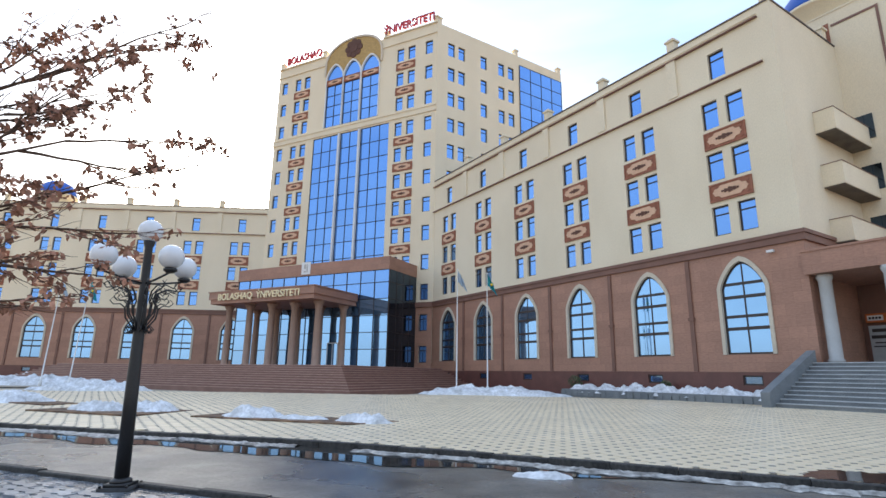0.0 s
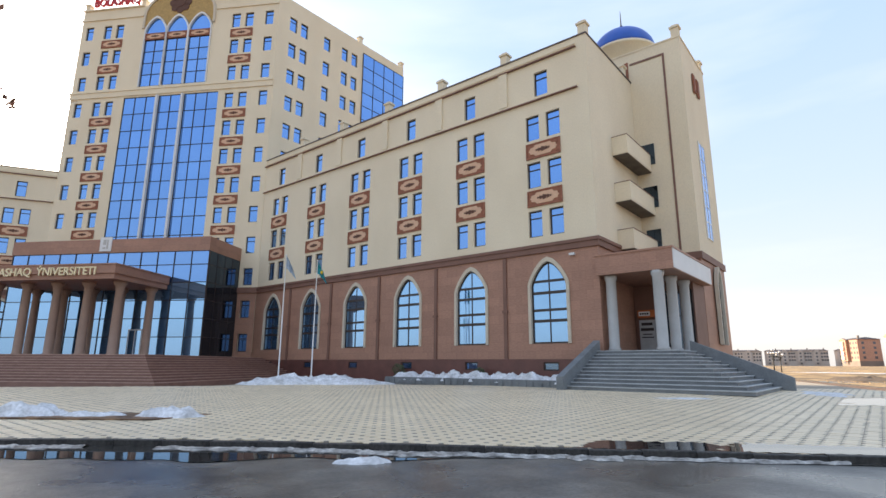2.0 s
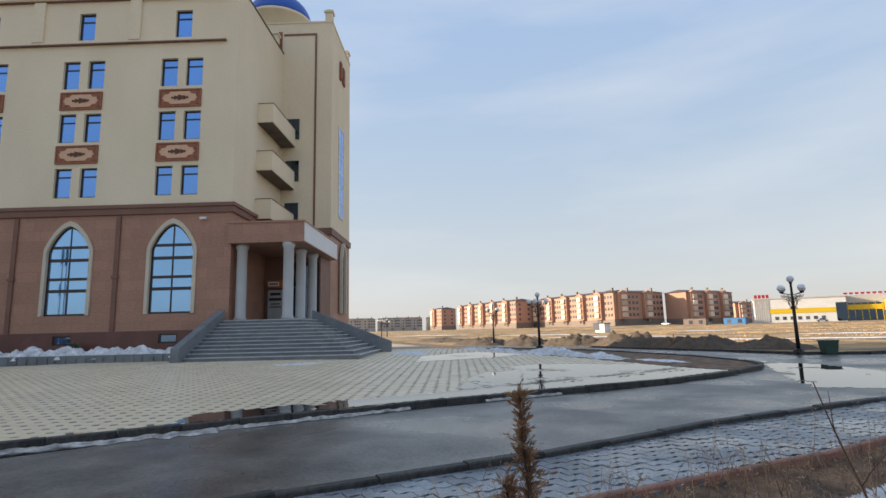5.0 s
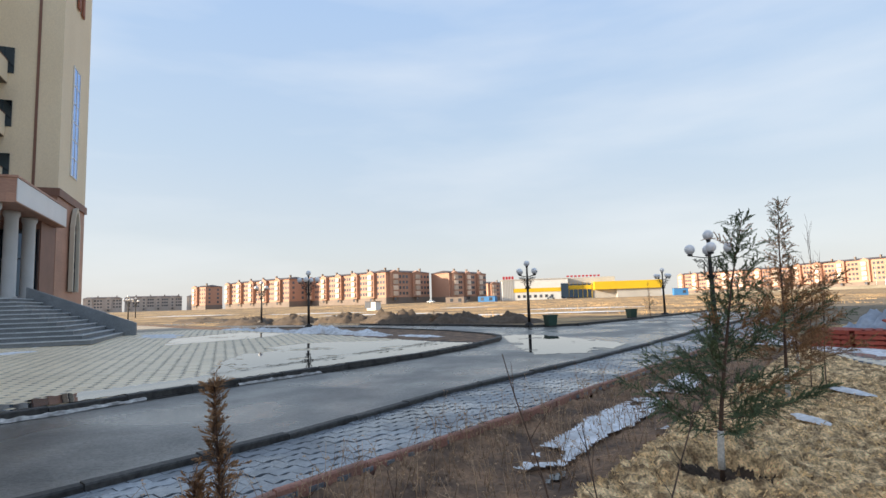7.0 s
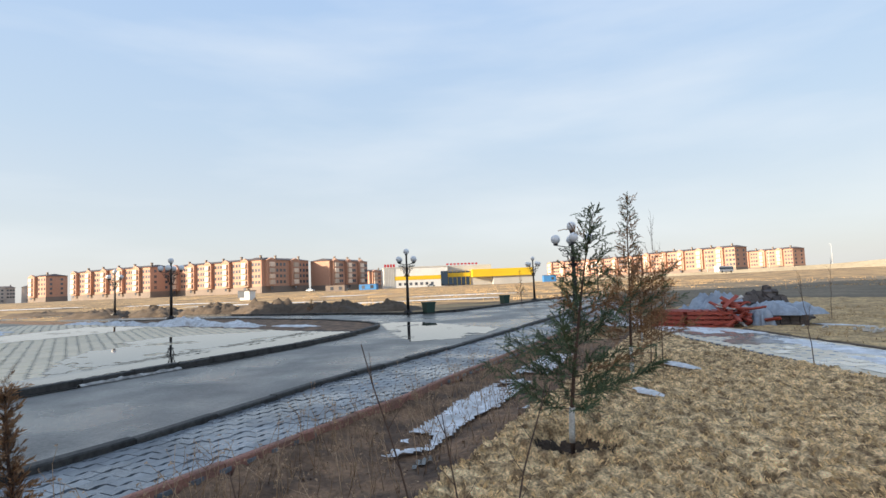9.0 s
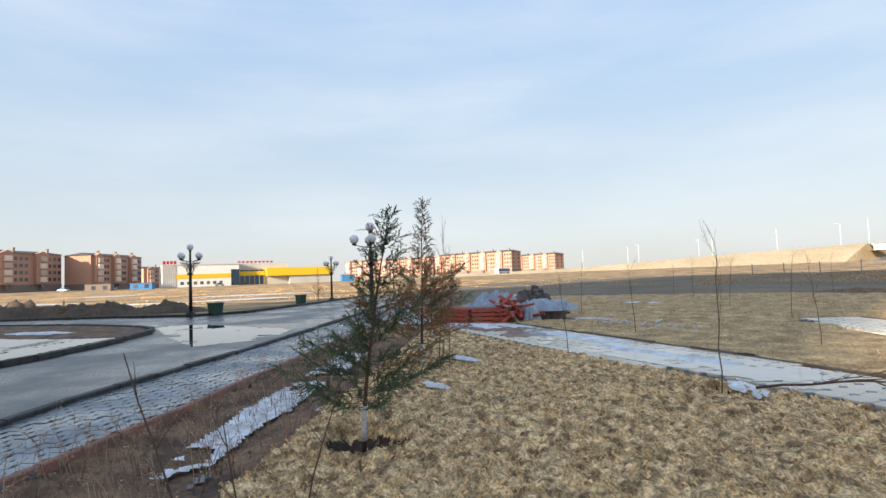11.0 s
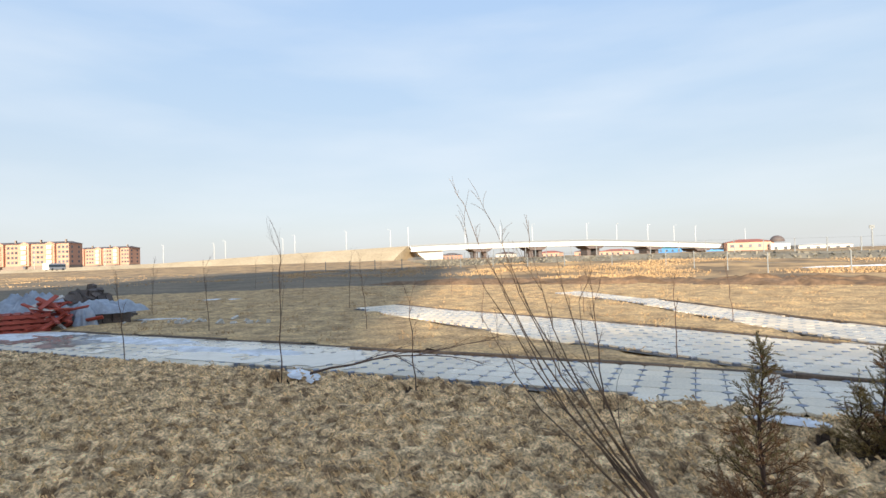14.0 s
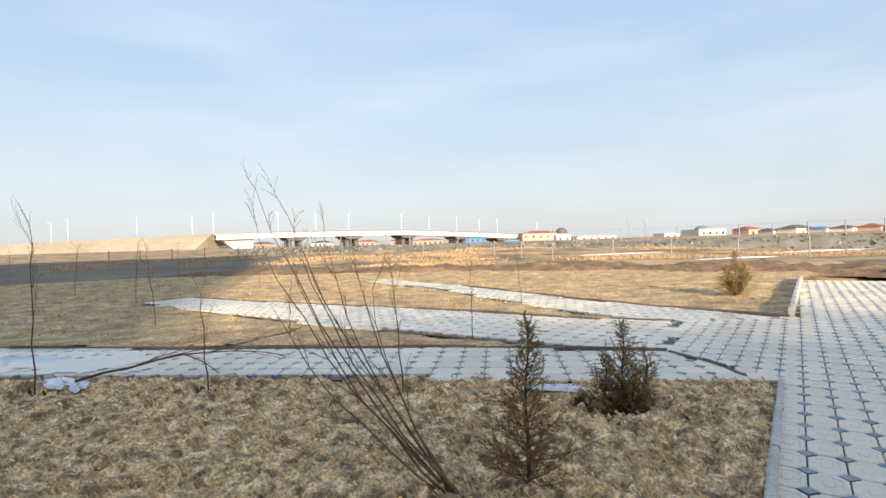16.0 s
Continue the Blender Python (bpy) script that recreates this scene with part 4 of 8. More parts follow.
def height(x, y):
    h = -0.05
    if -16 < x < 17 and -21 < y < 28 + 0.5 * abs(x):
        h = -0.4
    if x > 45:
        h += 1.4 * min(1.0, (x - 45) / 240)
    if y < -25 and x < 70:
        h -= 0.16 * min(1.0, (-25 - y) / 18)
        h += (bank_foot(x) + 0.21) * min(1.0, max(0.0, (-46 - y) / 19)) * min(1.0, max(0.0, (y + 110) / 30))
    if y < -130:
        h += 1.6 * min(1.0, (-130 - y) / 80)
    if y > 45:
        h += 0.35 * min(1.0, (y - 45) / 10)
    if x > 42 or y < -12:
        h += 0.16 * noise.noise((x * 0.11, y * 0.11, 3.0)) * min(1, max((x - 42) / 15, (-12 - y) / 15, 0))
    return h


def sheet(xs, ys, fn):
    bm = bmesh.new()
    g = [[bm.verts.new((x, y, fn(x, y))) for x in xs] for y in ys]
    for r0, r1 in zip(g, g[1:]):
        for i in range(len(xs) - 1):
            f = bm.faces.new((r0[i], r0[i + 1], r1[i + 1], r1[i]))
            f.smooth = True
    return bm


def spread(a, b, near, far, step, grow=1.35):
    out, s, v = [], step, near[1]
    k = near[0]
    mid = []
    while k < near[1]:
        mid.append(k)
        k += step
    while v < b:
        out.append(v)
        v += s
        s *= grow
    lo, s, v = [], step, near[0] - step
    while v > a:
        lo.append(v)
        v -= s
        s *= grow
    return [a] + lo[::-1] + mid + out + [b]


gx = spread(-2500, 4000, (-60, 130), None, 2.2)
gy = spread(-4000, 3000, (-110, 90), None, 2.2)
ground = part("ground", sheet(gx, gy, height), M_STEPPE)
tagged(ground, "flat dry yellow steppe reaching the horizon", "ground", kind="structure")

# kerb lines, from the left along the road to the junction
PLAZA_EDGE = [(-60, 33.5), (-30, 21.9), (-11.8, 15.0), (-3.5, 12.5), (0, 11.2), (3.9, 9.35), (8.0, 7.4), (10.1, 6.35), (12.8, 4.9), (16.0, 3.1), (19.6, 1.75)]
NEAR_EDGE = [(-60, 29.0), (-30, 18.0), (-7.0, 8.95), (-2.1, 6.95), (3.9, 4.15), (6.6, 2.6), (9.7, 1.2), (13.7, -1.15), (18.4, -3.7), (24.4, -6.7), (45, -18), (75, -35), (160, -83)]
TURN = [(19.6, 1.75), (20.8, 3.7), (23.8, 8.2), (26.7, 13.6), (31.2, 20.6), (40, 31), (52, 46)]
OUTER = [(19.6, 1.75), (21.5, 1.25), (22.8, 1.25), (24.2, 1.7), (25.6, 2.5), (28.0, 4.3), (30.2, 6.7), (33.5, 10.5), (35.8, 14.2), (38.4, 22), (45.5, 31.5), (56, 45)]
FAR_EDGE = [(68, 52), (60.6, 43), (52, 30), (46, 21.5), (38, 9.6), (34.6, 3.9), (31.6, 0.2), (32.2, -2.5), (38, -6.5), (46, -11.5), (75, -28), (160, -76)]


def along(line, step):
    """Points along a line at about the given step, with headings."""
    out = []
    for (ax, ay), (bx, by) in zip(line, line[1:]):
        d = math.hypot(bx - ax, by - ay)
        n = max(1, round(d / step))
        for i in range(n):
            t = i / n
            out.append((ax + (bx - ax) * t, ay + (by - ay) * t, math.atan2(by - ay, bx - ax)))
    return out


def flat(name, outline, z, material, label, category, zfun=None):
    bm = bmesh.new()
    f = bm.faces.new([bm.verts.new((x, y, zfun(x, y) if zfun else z)) for x, y in outline])
    bmesh.ops.triangulate(bm, faces=[f])
    return tagged(part(name, bm, material), label, category, kind="structure")


road = flat("road", PLAZA_EDGE + OUTER[1:] + FAR_EDGE + NEAR_EDGE[::-1], -0.02, M_ASPHALT, "grey worn asphalt road with wet patches", "road")


def plaza_z(x, y):
    return 0.09 + 0.255 * min(1, max(0, (y + 0.42 * x - 11.4) / 16))


plaza_base = flat("plaza", PLAZA_EDGE + TURN[1:] + [(48, 75), (-70, 75)], 0.0, M_JOINTP, "paved plaza bed", "plaza", zfun=lambda x, y: plaza_z(x, y) - 0.035)
strip_bed = flat("verge", OUTER[1:] + TURN[::-1], 0.06, M_SOIL, "dark strip with old snow between two kerbs", "verge")
PAVE_OUT = [(-60, 26.8), (-30, 15.6), (-6, 6.3), (4.8, 1.8), (6.5, 0.8), (8.1, -0.2), (9.6, -0.95), (12.1, -2.35), (20, -6.8), (44, -20.2)]
pavement = flat("pavement", NEAR_EDGE[:11] + PAVE_OUT[::-1], -0.03, M_ICEJOINT, "icy grey block pavement bed", "pavement")


def kerb(name, line, w, z0, z1, step, label, material=M_KERB):
    k = thing(name, Matrix.Identity(4), label, "kerb", kind="structure")
    made = {}
    pts = along(line, step)
    ends = pts[1:] + [(line[-1][0], line[-1][1], pts[-1][2])]
    for (x, y, a), (x2, y2, _) in zip(pts, ends):
        d = math.hypot(x2 - x, y2 - y)
        key = round(d, 2)
        if key not in made:
            bm = bmesh.new()
            e = 0.015
            vs = [(-w / 2, z0), (w / 2, z0), (w / 2, z1 - e), (w / 2 - e, z1), (-w / 2 + e, z1), (-w / 2, z1 - e)]
            n = len(vs)
            r = [[bm.verts.new((xx, p[0], p[1])) for p in vs] for xx in (0.006, d - 0.006)]
            bm.faces.new(r[0])
            bm.faces.new(r[1][::-1])
            for i in range(n):
                bm.faces.new((r[0][i], r[0][(i + 1) % n], r[1][(i + 1) % n], r[1][i]))
            made[key] = mesh_of(bm, material)
        inst("kerbstone", made[key], None, k, m=T(x, y, random.uniform(-0.012, 0.012)) @ pose(0, 0, 0, random.uniform(-1, 1), 0, math.degrees(a) + random.uniform(-0.4, 0.4)))
    return k


bm = bmesh.new()
gut = along(PLAZA_EDGE, 0.5)
rows = []
for x, y, a in gut:
    w = (1.5 if x < 0 else max(0.3, 1.5 - 0.24 * x)) * (1.0 + 0.35 * noise.noise((x * 0.6, y * 0.6, 8)) + 0.2 * noise.noise((x * 2.5, y * 2.5, 8)))
    rows.append([bm.verts.new((x, y, -0.006)), bm.verts.new((x + math.sin(a) * w, y - math.cos(a) * w, -0.008))])
for p, q in zip(rows, rows[1:]):
    bm.faces.new((p[0], p[1], q[1], q[0]))
tagged(part("wet_gutter", bm, mat("wet_dirty_asphalt", (0.035, 0.033, 0.03), (0.06, 0.055, 0.05), 3.0, 0.03, bump=0.01, bscale=6, fine=0.3)), "dark wet gutter with meltwater along the plaza kerb", "gutter", kind="structure")
kerb("plaza_kerb", PLAZA_EDGE[1:] + TURN[1:], 0.17, -0.1, 0.10, 1.0, "dark wet concrete kerb along the plaza")
kerb("road_kerb", NEAR_EDGE[1:11], 0.15, -0.1, 0.07, 1.0, "dark concrete kerb between road and pavement")
kerb("verge_kerb", OUTER, 0.17, -0.1, 0.12, 0.6, "dark kerb of the verge")
kerb("far_kerb", FAR_EDGE[1:11], 0.18, -0.1, 0.11, 1.0, "dark kerb on the far road side")
kerb("pavement_edging", PAVE_OUT[2:9], 0.085, -0.08, 0.05, 1.0, "thin reddish pavement edging", mat("red_edging", (0.40, 0.17, 0.12), (0.22, 0.12, 0.09), 2, 0.8, fine=0.25))


# ---- lawns, paths, paving ----
def inside(p, poly):
    x, y = p
    hit = False
    for (x0, y0), (x1, y1) in zip(poly, poly[1:] + poly[:1]):
        if (y0 > y) != (y1 > y) and x < (x1 - x0) * (y - y0) / (y1 - y0) + x0:
            hit = not hit
    return hit


WALK_DIR = Vector((-0.497, -0.868))
WALK_W = Vector((-0.868, 0.497)) * 7.5
wa = Vector((1.6, 0.75))
WALK = [tuple(wa), (-2.6, -6.57), (-1.98, -8.04), (-3.0, -10.58), (-5.1, -10.78), (-9.66, -18.42), tuple(Vector((-9.66, -18.42)) + WALK_W), tuple(wa + WALK_W)]
PATH_A = [(-2.6, -6.57), (1.46, -6.87), (6.0, -7.08), (9.1, -6.95), (13.5, -7.08), (16.2, -7.5), (17.2, -9.5), (14.9, -9.3), (8.2, -9.05), (5.0, -8.8), (1.75, -8.6), (-0.68, -8.33), (-1.98, -8.04)]
PATH_B = [(-1.98, -8.04), (-0.7, -8.55), (1.7, -10.0), (3.5, -11.05), (5.45, -12.4), (7.4, -13.8), (10.5, -15.9), (9.6, -17.25), (5.9, -15.2), (2.7, -13.6), (0.4, -12.4), (-1.1, -11.35), (-3.0, -10.58)]
PATH_C = [(-3.0, -10.58), (-2.25, -11.1), (-1.35, -12.4), (0.2, -15.4), (1.9, -18.8), (5.2, -22.9), (4.4, -24.0), (1.1, -19.6), (-0.4, -17.0), (-1.75, -14.95), (-3.4, -12.6), (-5.1, -10.78)]
LAWN = [(1.6, 0.75), (1.6, 1.23), (4.86, -0.58), (6.9, -1.66), (16.3, -7.0), (16.2, -7.45), (13.5, -7.03), (9.1, -6.9), (6.0, -7.03), (1.46, -6.82), (-2.6, -6.52)]
HOLES = [(5.83, -1.98, 0.56), (9.28, -3.97, 0.42), (5.4, -6.42, 0.28), (3.5, -6.5, 0.34), (1.3, -6.35, 0.36), (-0.8, -5.72, 0.38), (8.95, -6.75, 0.3), (-0.43, -5.85, 0.16)]


def sod(x, y):
    h = 0.02 + 0.045 * noise.noise((x * 2.2, y * 2.2, 0)) + 0.045 * noise.noise((x * 7.5, y * 7.5, 4)) + 0.055 * abs(noise.noise((x * 17, y * 17, 9)))
    crack = abs(noise.noise((x * 4.3, y * 4.3, 21)))
    h -= 0.05 * max(0, 1 - crack / 0.09)
    # gaps between the laid turves
    u = (x * 0.87 + y * 0.5 + 0.06 * noise.noise((x * 3, y * 3, 7))) / 1.25
    w = (-x * 0.5 + y * 0.87 + 0.06 * noise.noise((x * 3, y * 3, 17))) / 0.5
    if abs(w - round(w)) < 0.05 or abs(u + 0.5 * (round(w) % 2) - round(u + 0.5 * (round(w) % 2))) < 0.02:
        h -= 0.045
    for cx, cy, r in HOLES:
        d = math.hypot(x - cx, (y - cy) * 1.25)
        if d < r * 1.5:
            h -= 0.21 * max(0, 1 - (d / r) ** 4)
            h += 0.05 * math.exp(-((d - r * 1.15) / 0.08) ** 2)
    return h


def patch(name, poly, step, fn, material, label, category):
    xs = [p[0] for p in poly]
    ys = [p[1] for p in poly]
    bm = bmesh.new()
    cache = {}
    nx, ny = int((max(xs) - min(xs)) / step) + 1, int((max(ys) - min(ys)) / step) + 1

    def vv(i, j):
        if (i, j) not in cache:
            x, y = min(xs) + i * step, min(ys) + j * step
            cache[i, j] = bm.verts.new((x, y, fn(x, y)))
        return cache[i, j]
    for i in range(nx):
        for j in range(ny):
            if inside((min(xs) + (i + 0.5) * step, min(ys) + (j + 0.5) * step), poly):
                f = bm.faces.new((vv(i, j), vv(i + 1, j), vv(i + 1, j + 1), vv(i, j + 1)))
                f.smooth = True
    return tagged(part(name, bm, material), label, category, kind="structure")


lawn = patch("lawn", LAWN, 0.034, sod, M_LAWN, "laid sod of matted dry yellow grass", "lawn")
far_lawn = [(-2.0, -8.1), (-0.68, -8.38), (5.0, -8.85), (8.2, -9.1), (14.9, -9.35), (17.2, -9.6), (24, -11), (34, -20), (20, -30), (8, -30), (-18, -29), (-9.75, -18.45), (-5.15, -10.85), (-3.0, -10.6)]
patch("far_lawn", far_lawn, 0.22, lambda x, y: -0.05 if any(inside((x + a, y + b), q) for q in (PATH_A, PATH_B, PATH_C) for a, b in ((0, 0), (0.1, 0.1), (-0.1, 0.1), (0.1, -0.1), (-0.1, -0.1))) else 0.03 + 0.06 * noise.noise((x * 1.2, y * 1.2, 2)) + 0.045 * noise.noise((x * 4, y * 4, 5)), M_LAWNF, "rough dry lawn between the paths", "lawn")


def ditch(x, y):
    d = (y - (-0.63 - 0.57 * (x - 4.86))) * 0.869                            # from the lawn's edge towards the pavement
    return 0.0 - 0.16 * max(0, math.sin(max(0, min(1, d / 2.1)) * math.pi)) + 0.05 * noise.noise((x * 2.5, y * 2.5, 1)) + 0.025 * noise.noise((x * 8, y * 8, 3)) - 0.02


SOIL = [(-6.0, 5.5), (1.6, 1.23), (4.86, -0.63), (6.9, -1.8), (19, -8.7), (20, -7.15), (9.8, -1.15), (7.4, 0.3), (4.8, 1.7), (-6, 6.35)]
soil = patch("soil_strip", SOIL, 0.09, ditch, M_SOIL, "bare damp soil strip beside the pavement", "soil")

# brown soil patch, its colour also darkened for the tower's shadow across it
waste = [(17.5, -10.2), (30, -12), (60, -22), (95, -60), (70, -95), (36, -80), (14, -44), (9, -27.5), (20, -30.5), (34, -20), (24, -11)]
patch("waste_ground", waste, 0.8, lambda x, y: height(x, y) + 0.05 + 0.05 * noise.noise((x * 0.9, y * 0.9, 4)), mat("shade_darkened_waste_soil", (0.20, 0.15, 0.095), (0.11, 0.085, 0.053), 0.18, 0.95, bump=0.7, bscale=3.0, fine=0.3, detail=9), "brown waste ground with sparse dry grass, darkened for the tower's shadow", "ground")

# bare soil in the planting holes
for k, (cx, cy, cr) in enumerate(HOLES):
    ring = [(cx + cr * (0.85 + 0.2 * noise.noise((math.cos(q * 0.35) * 1.5, math.sin(q * 0.35) * 1.5, k))) * math.cos(q * 0.35), cy + cr * 0.8 * (0.85 + 0.2 * noise.noise((math.cos(q * 0.35) * 1.5, math.sin(q * 0.35) * 1.5, k + 5))) * math.sin(q * 0.35)) for q in range(18)]
    patch("planting_hole", ring, 0.03, lambda x, y: sod(x, y) + 0.012, M_HOLE, "dug hole of dark damp soil in the lawn", "planting hole")

# short matted blades
rng = random.Random(5)
bm = bmesh.new()
made = 0
while made < 30000:
    x, y = rng.uniform(-2.6, 11), rng.uniform(-7.1, 1.2)
    if not inside((x, y), LAWN) or rng.random() > 1.3 / (0.5 + 0.12 * math.hypot(x - 0.5, y + 0.8) ** 1.3) or any(math.hypot(x - a, y - b) < r for a, b, r in HOLES):
        continue
    if noise.noise((x * 4.0, y * 4.0, 11)) < -0.15:
        continue
    z = sod(x, y)
    a, ln = 3.0 * noise.noise((x * 1.5, y * 1.5, 2)) + rng.gauss(0, 0.9), rng.uniform(0.02, 0.06)
    up = rng.uniform(0.15, 0.9) * ln
    c, s = math.cos(a), math.sin(a)
    w = 0.0016
    v = [bm.verts.new(p) for p in ((x - s * w, y + c * w, z - 0.01), (x + s * w, y - c * w, z - 0.01), (x + c * ln * 0.6 + s * w, y + s * ln * 0.6 - c * w, z + up), (x + c * ln, y + s * ln, z + up * 0.7))]
    bm.faces.new(v)
    made += 1
tagged(part("dry_grass", bm, M_BLADE), "short matted dry grass blades", "grass", kind="stuff")


def octagon_tile(a, b, cut, h, rings=True):
    """One paving tile a long and b wide: an octagon with a bevelled edge and a stepped middle."""
    bm = bmesh.new()
    g = 0.005

    def ring(ha, hb, c, z):
        ka, kb = ha - c, hb - c
        return [bm.verts.new((x, y, z)) for x, y in ((-ka, -hb), (ka, -hb), (ha, -kb), (ha, kb), (ka, hb), (-ka, hb), (-ha, kb), (-ha, -kb))]
    levels = [ring(a / 2 - g, b / 2 - g, cut, -0.03), ring(a / 2 - g, b / 2 - g, cut, h - 0.005), ring(a / 2 - g - 0.006, b / 2 - g - 0.006, cut, h)]
    if rings:
        levels += [ring(a * 0.33, b * 0.33, cut * 0.6, h), ring(a * 0.31, b * 0.31, cut * 0.58, h - 0.004), ring(a * 0.14, b * 0.14, cut * 0.25, h - 0.004), ring(a * 0.12, b * 0.12, cut * 0.22, h)]
    for r0, r1 in zip(levels, levels[1:]):
        for i in range(8):
            bm.faces.new((r0[i], r0[(i + 1) % 8], r1[(i + 1) % 8], r1[i]))
    bm.faces.new(levels[-1])
    return bm


def diamond(a, h):
    bm = bmesh.new()
    r = a - 0.005
    lo = [bm.verts.new((r * x, r * y, -0.03)) for x, y in ((1, 0), (0, 1), (-1, 0), (0, -1))]
    hi = [bm.verts.new((r * x, r * y, h)) for x, y in ((1, 0), (0, 1), (-1, 0), (0, -1))]
    bm.faces.new(hi)
    for i in range(4):
        bm.faces.new((lo[i], lo[(i + 1) % 4], hi[(i + 1) % 4], hi[i]))
    return bm


TILE_SIZE = {"walk": (0.318, 0.214, 0.056), "a": (0.31, 0.31, 0.062), "b": (0.31, 0.31, 0.062), "c": (0.31, 0.31, 0.062), "plaza": (0.31, 0.31, 0.067)}   # length, width, cut corner
TILES = []                                                                       # (x, y, angle, z, kind, owner), laid at the end of the file


def tile_field(poly, angle, zf, owner):
    xs, ys = [p[0] for p in poly], [p[1] for p in poly]
    cx, cy = sum(xs) / len(xs), sum(ys) / len(ys)
    c, s = math.cos(angle), math.sin(angle)
    size, wide, _ = TILE_SIZE[owner]
    R = int(max(max(xs) - min(xs), max(ys) - min(ys)) * 0.8 / wide) + 2
    for i in range(-R, R):
        for j in range(-R, R):
            for kind, o in (("o", 0.0), ("d", 0.5)):
                lx, ly = (i + o) * size, (j + o) * wide
                x, y = cx + lx * c - ly * s, cy + lx * s + ly * c
                if min(xs) < x < max(xs) and min(ys) < y < max(ys) and inside((x, y), poly):
                    TILES.append((x, y, angle, zf(x, y), kind, owner))


walk_bed = flat("walkway", WALK, 0.0, M_JOINT, "wide walkway of buff octagon tiles with grey-blue diamonds", "walkway")
bed_a = flat("path_a", PATH_A, -0.002, M_JOINT, "footpath of buff octagon tiles", "footpath")
bed_b = flat("path_b", PATH_B, -0.006, M_JOINT, "footpath of buff octagon tiles", "footpath")
bed_c = flat("path_c", PATH_C, -0.010, M_JOINT, "footpath of buff octagon tiles", "footpath")
wang = math.atan2(WALK_DIR.y, WALK_DIR.x)
tile_field(WALK, wang, lambda x, y: 0.03, "walk")
tile_field(PATH_A, -0.035, lambda x, y: 0.03, "a")
tile_field(PATH_B, -0.56, lambda x, y: 0.028, "b")
tile_field(PATH_C, -0.96, lambda x, y: 0.028, "c")
PLAZA_NEAR = [(-32, 22.9), (-11.8, 15.25), (-3.5, 12.75), (0, 11.45), (3.9, 9.6), (8.0, 7.65), (10.1, 6.6), (12.8, 5.15), (16.0, 3.35), (19.4, 2.1), (20.6, 3.9), (23.6, 8.4), (26.5, 13.8), (31, 20.8), (24, 26), (12, 30), (4, 34), (-4, 32), (-32, 34)]
tile_field(PLAZA_NEAR, WA, plaza_z, "plaza")

M_EDGED = mat("dark_path_edging", (0.15, 0.11, 0.08), (0.08, 0.06, 0.045), 2, 0.9, fine=0.3)
M_EDGING = mat("pale_path_kerb", (0.55, 0.52, 0.46), (0.38, 0.35, 0.31), 2, 0.8, bump=0.2, bscale=30, fine=0.2)
kerb("walkway_kerb", [(1.6, 0.78), (-2.57, -6.5)], 0.06, -0.1, 0.075, 1.0, "pale concrete edging along the walkway", M_EDGING)
kerb("walkway_kerb", [(-5.1, -10.83), (-9.66, -18.4)], 0.09, -0.1, 0.2, 1.0, "pale concrete edging along the walkway", M_EDGING)
kerb("path_kerb", [(-1.98, -8.09), (-0.68, -8.38), (1.75, -8.65), (5.0, -8.85), (8.2, -9.1), (14.9, -9.35)], 0.08, -0.1, 0.055, 1.0, "dark edging along a footpath", M_EDGED)
kerb("path_kerb", [(-2.33, -6.75), (-2.3, -7.15), (-2.2, -7.5), (-1.98, -8.04)], 0.06, -0.1, 0.05, 0.5, "dark edging along a footpath", M_EDGED)
kerb("path_kerb", [(-3.0, -10.63), (-1.1, -11.4), (0.4, -12.45), (2.7, -13.65), (5.9, -15.25), (9.6, -17.3)], 0.08, -0.1, 0.045, 1.0, "dark edging along a footpath", M_EDGED)
kerb("path_kerb", [(-5.1, -10.85), (-3.4, -12.67), (-1.75, -15.02), (-0.4, -17.07), (1.1, -19.67)], 0.08, -0.1, 0.06, 1.0, "dark edging along a footpath", M_EDGED)

patch("plaza_bed", PLAZA_NEAR, 0.5, lambda x, y: plaza_z(x, y) - 0.012, M_JOINTP, "sandy bedding between the plaza tiles", "plaza")

# wavy interlocking blocks on the pavement
bm = bmesh.new()
pa = Vector((0.869, -0.495))
pb = Vector((0.495, 0.869))
o = Vector((4.8, 1.75))
bl, bw = 0.30, 0.165
for j in range(-2, 19):
    for i in range(-46, 75):
        shift = 0.5 * bl * (j % 2)
        cx, cy = i * bl + shift, j * bw + 0.07
        p = o + pa * cx + pb * cy
        if not (inside((p.x, p.y), NEAR_EDGE[:11] + PAVE_OUT[::-1])) or p.x > 20:
            continue
        z = 0.005 + 0.008 * noise.noise((p.x * 3, p.y * 3, 0)) + rng.uniform(-0.003, 0.003)
        e = 0.03
        pts = [(-bl / 2, -bw / 2), (-bl / 6, -bw / 2 + e), (bl / 6, -bw / 2 - e), (bl / 2, -bw / 2), (bl / 2 - 0.004, bw / 2), (bl / 6, bw / 2 - e), (-bl / 6, bw / 2 + e), (-bl / 2, bw / 2)]
        k = 0.965
        hi = [bm.verts.new((*(o + pa * (cx + q[0] * k) + pb * (cy + q[1] * k)), z)) for q in pts]
        lo = [bm.verts.new((v.co.x, v.co.y, -0.04)) for v in hi]
        bm.faces.new(hi)
        for q in range(8):
            bm.faces.new((lo[q], lo[(q + 1) % 8], hi[(q + 1) % 8], hi[q]))
pv = part("paving_block", bm, M_ICEPAVE, pavement)
tagged(pv, "wavy interlocking grey pavers glazed with ice", kind="stuff")


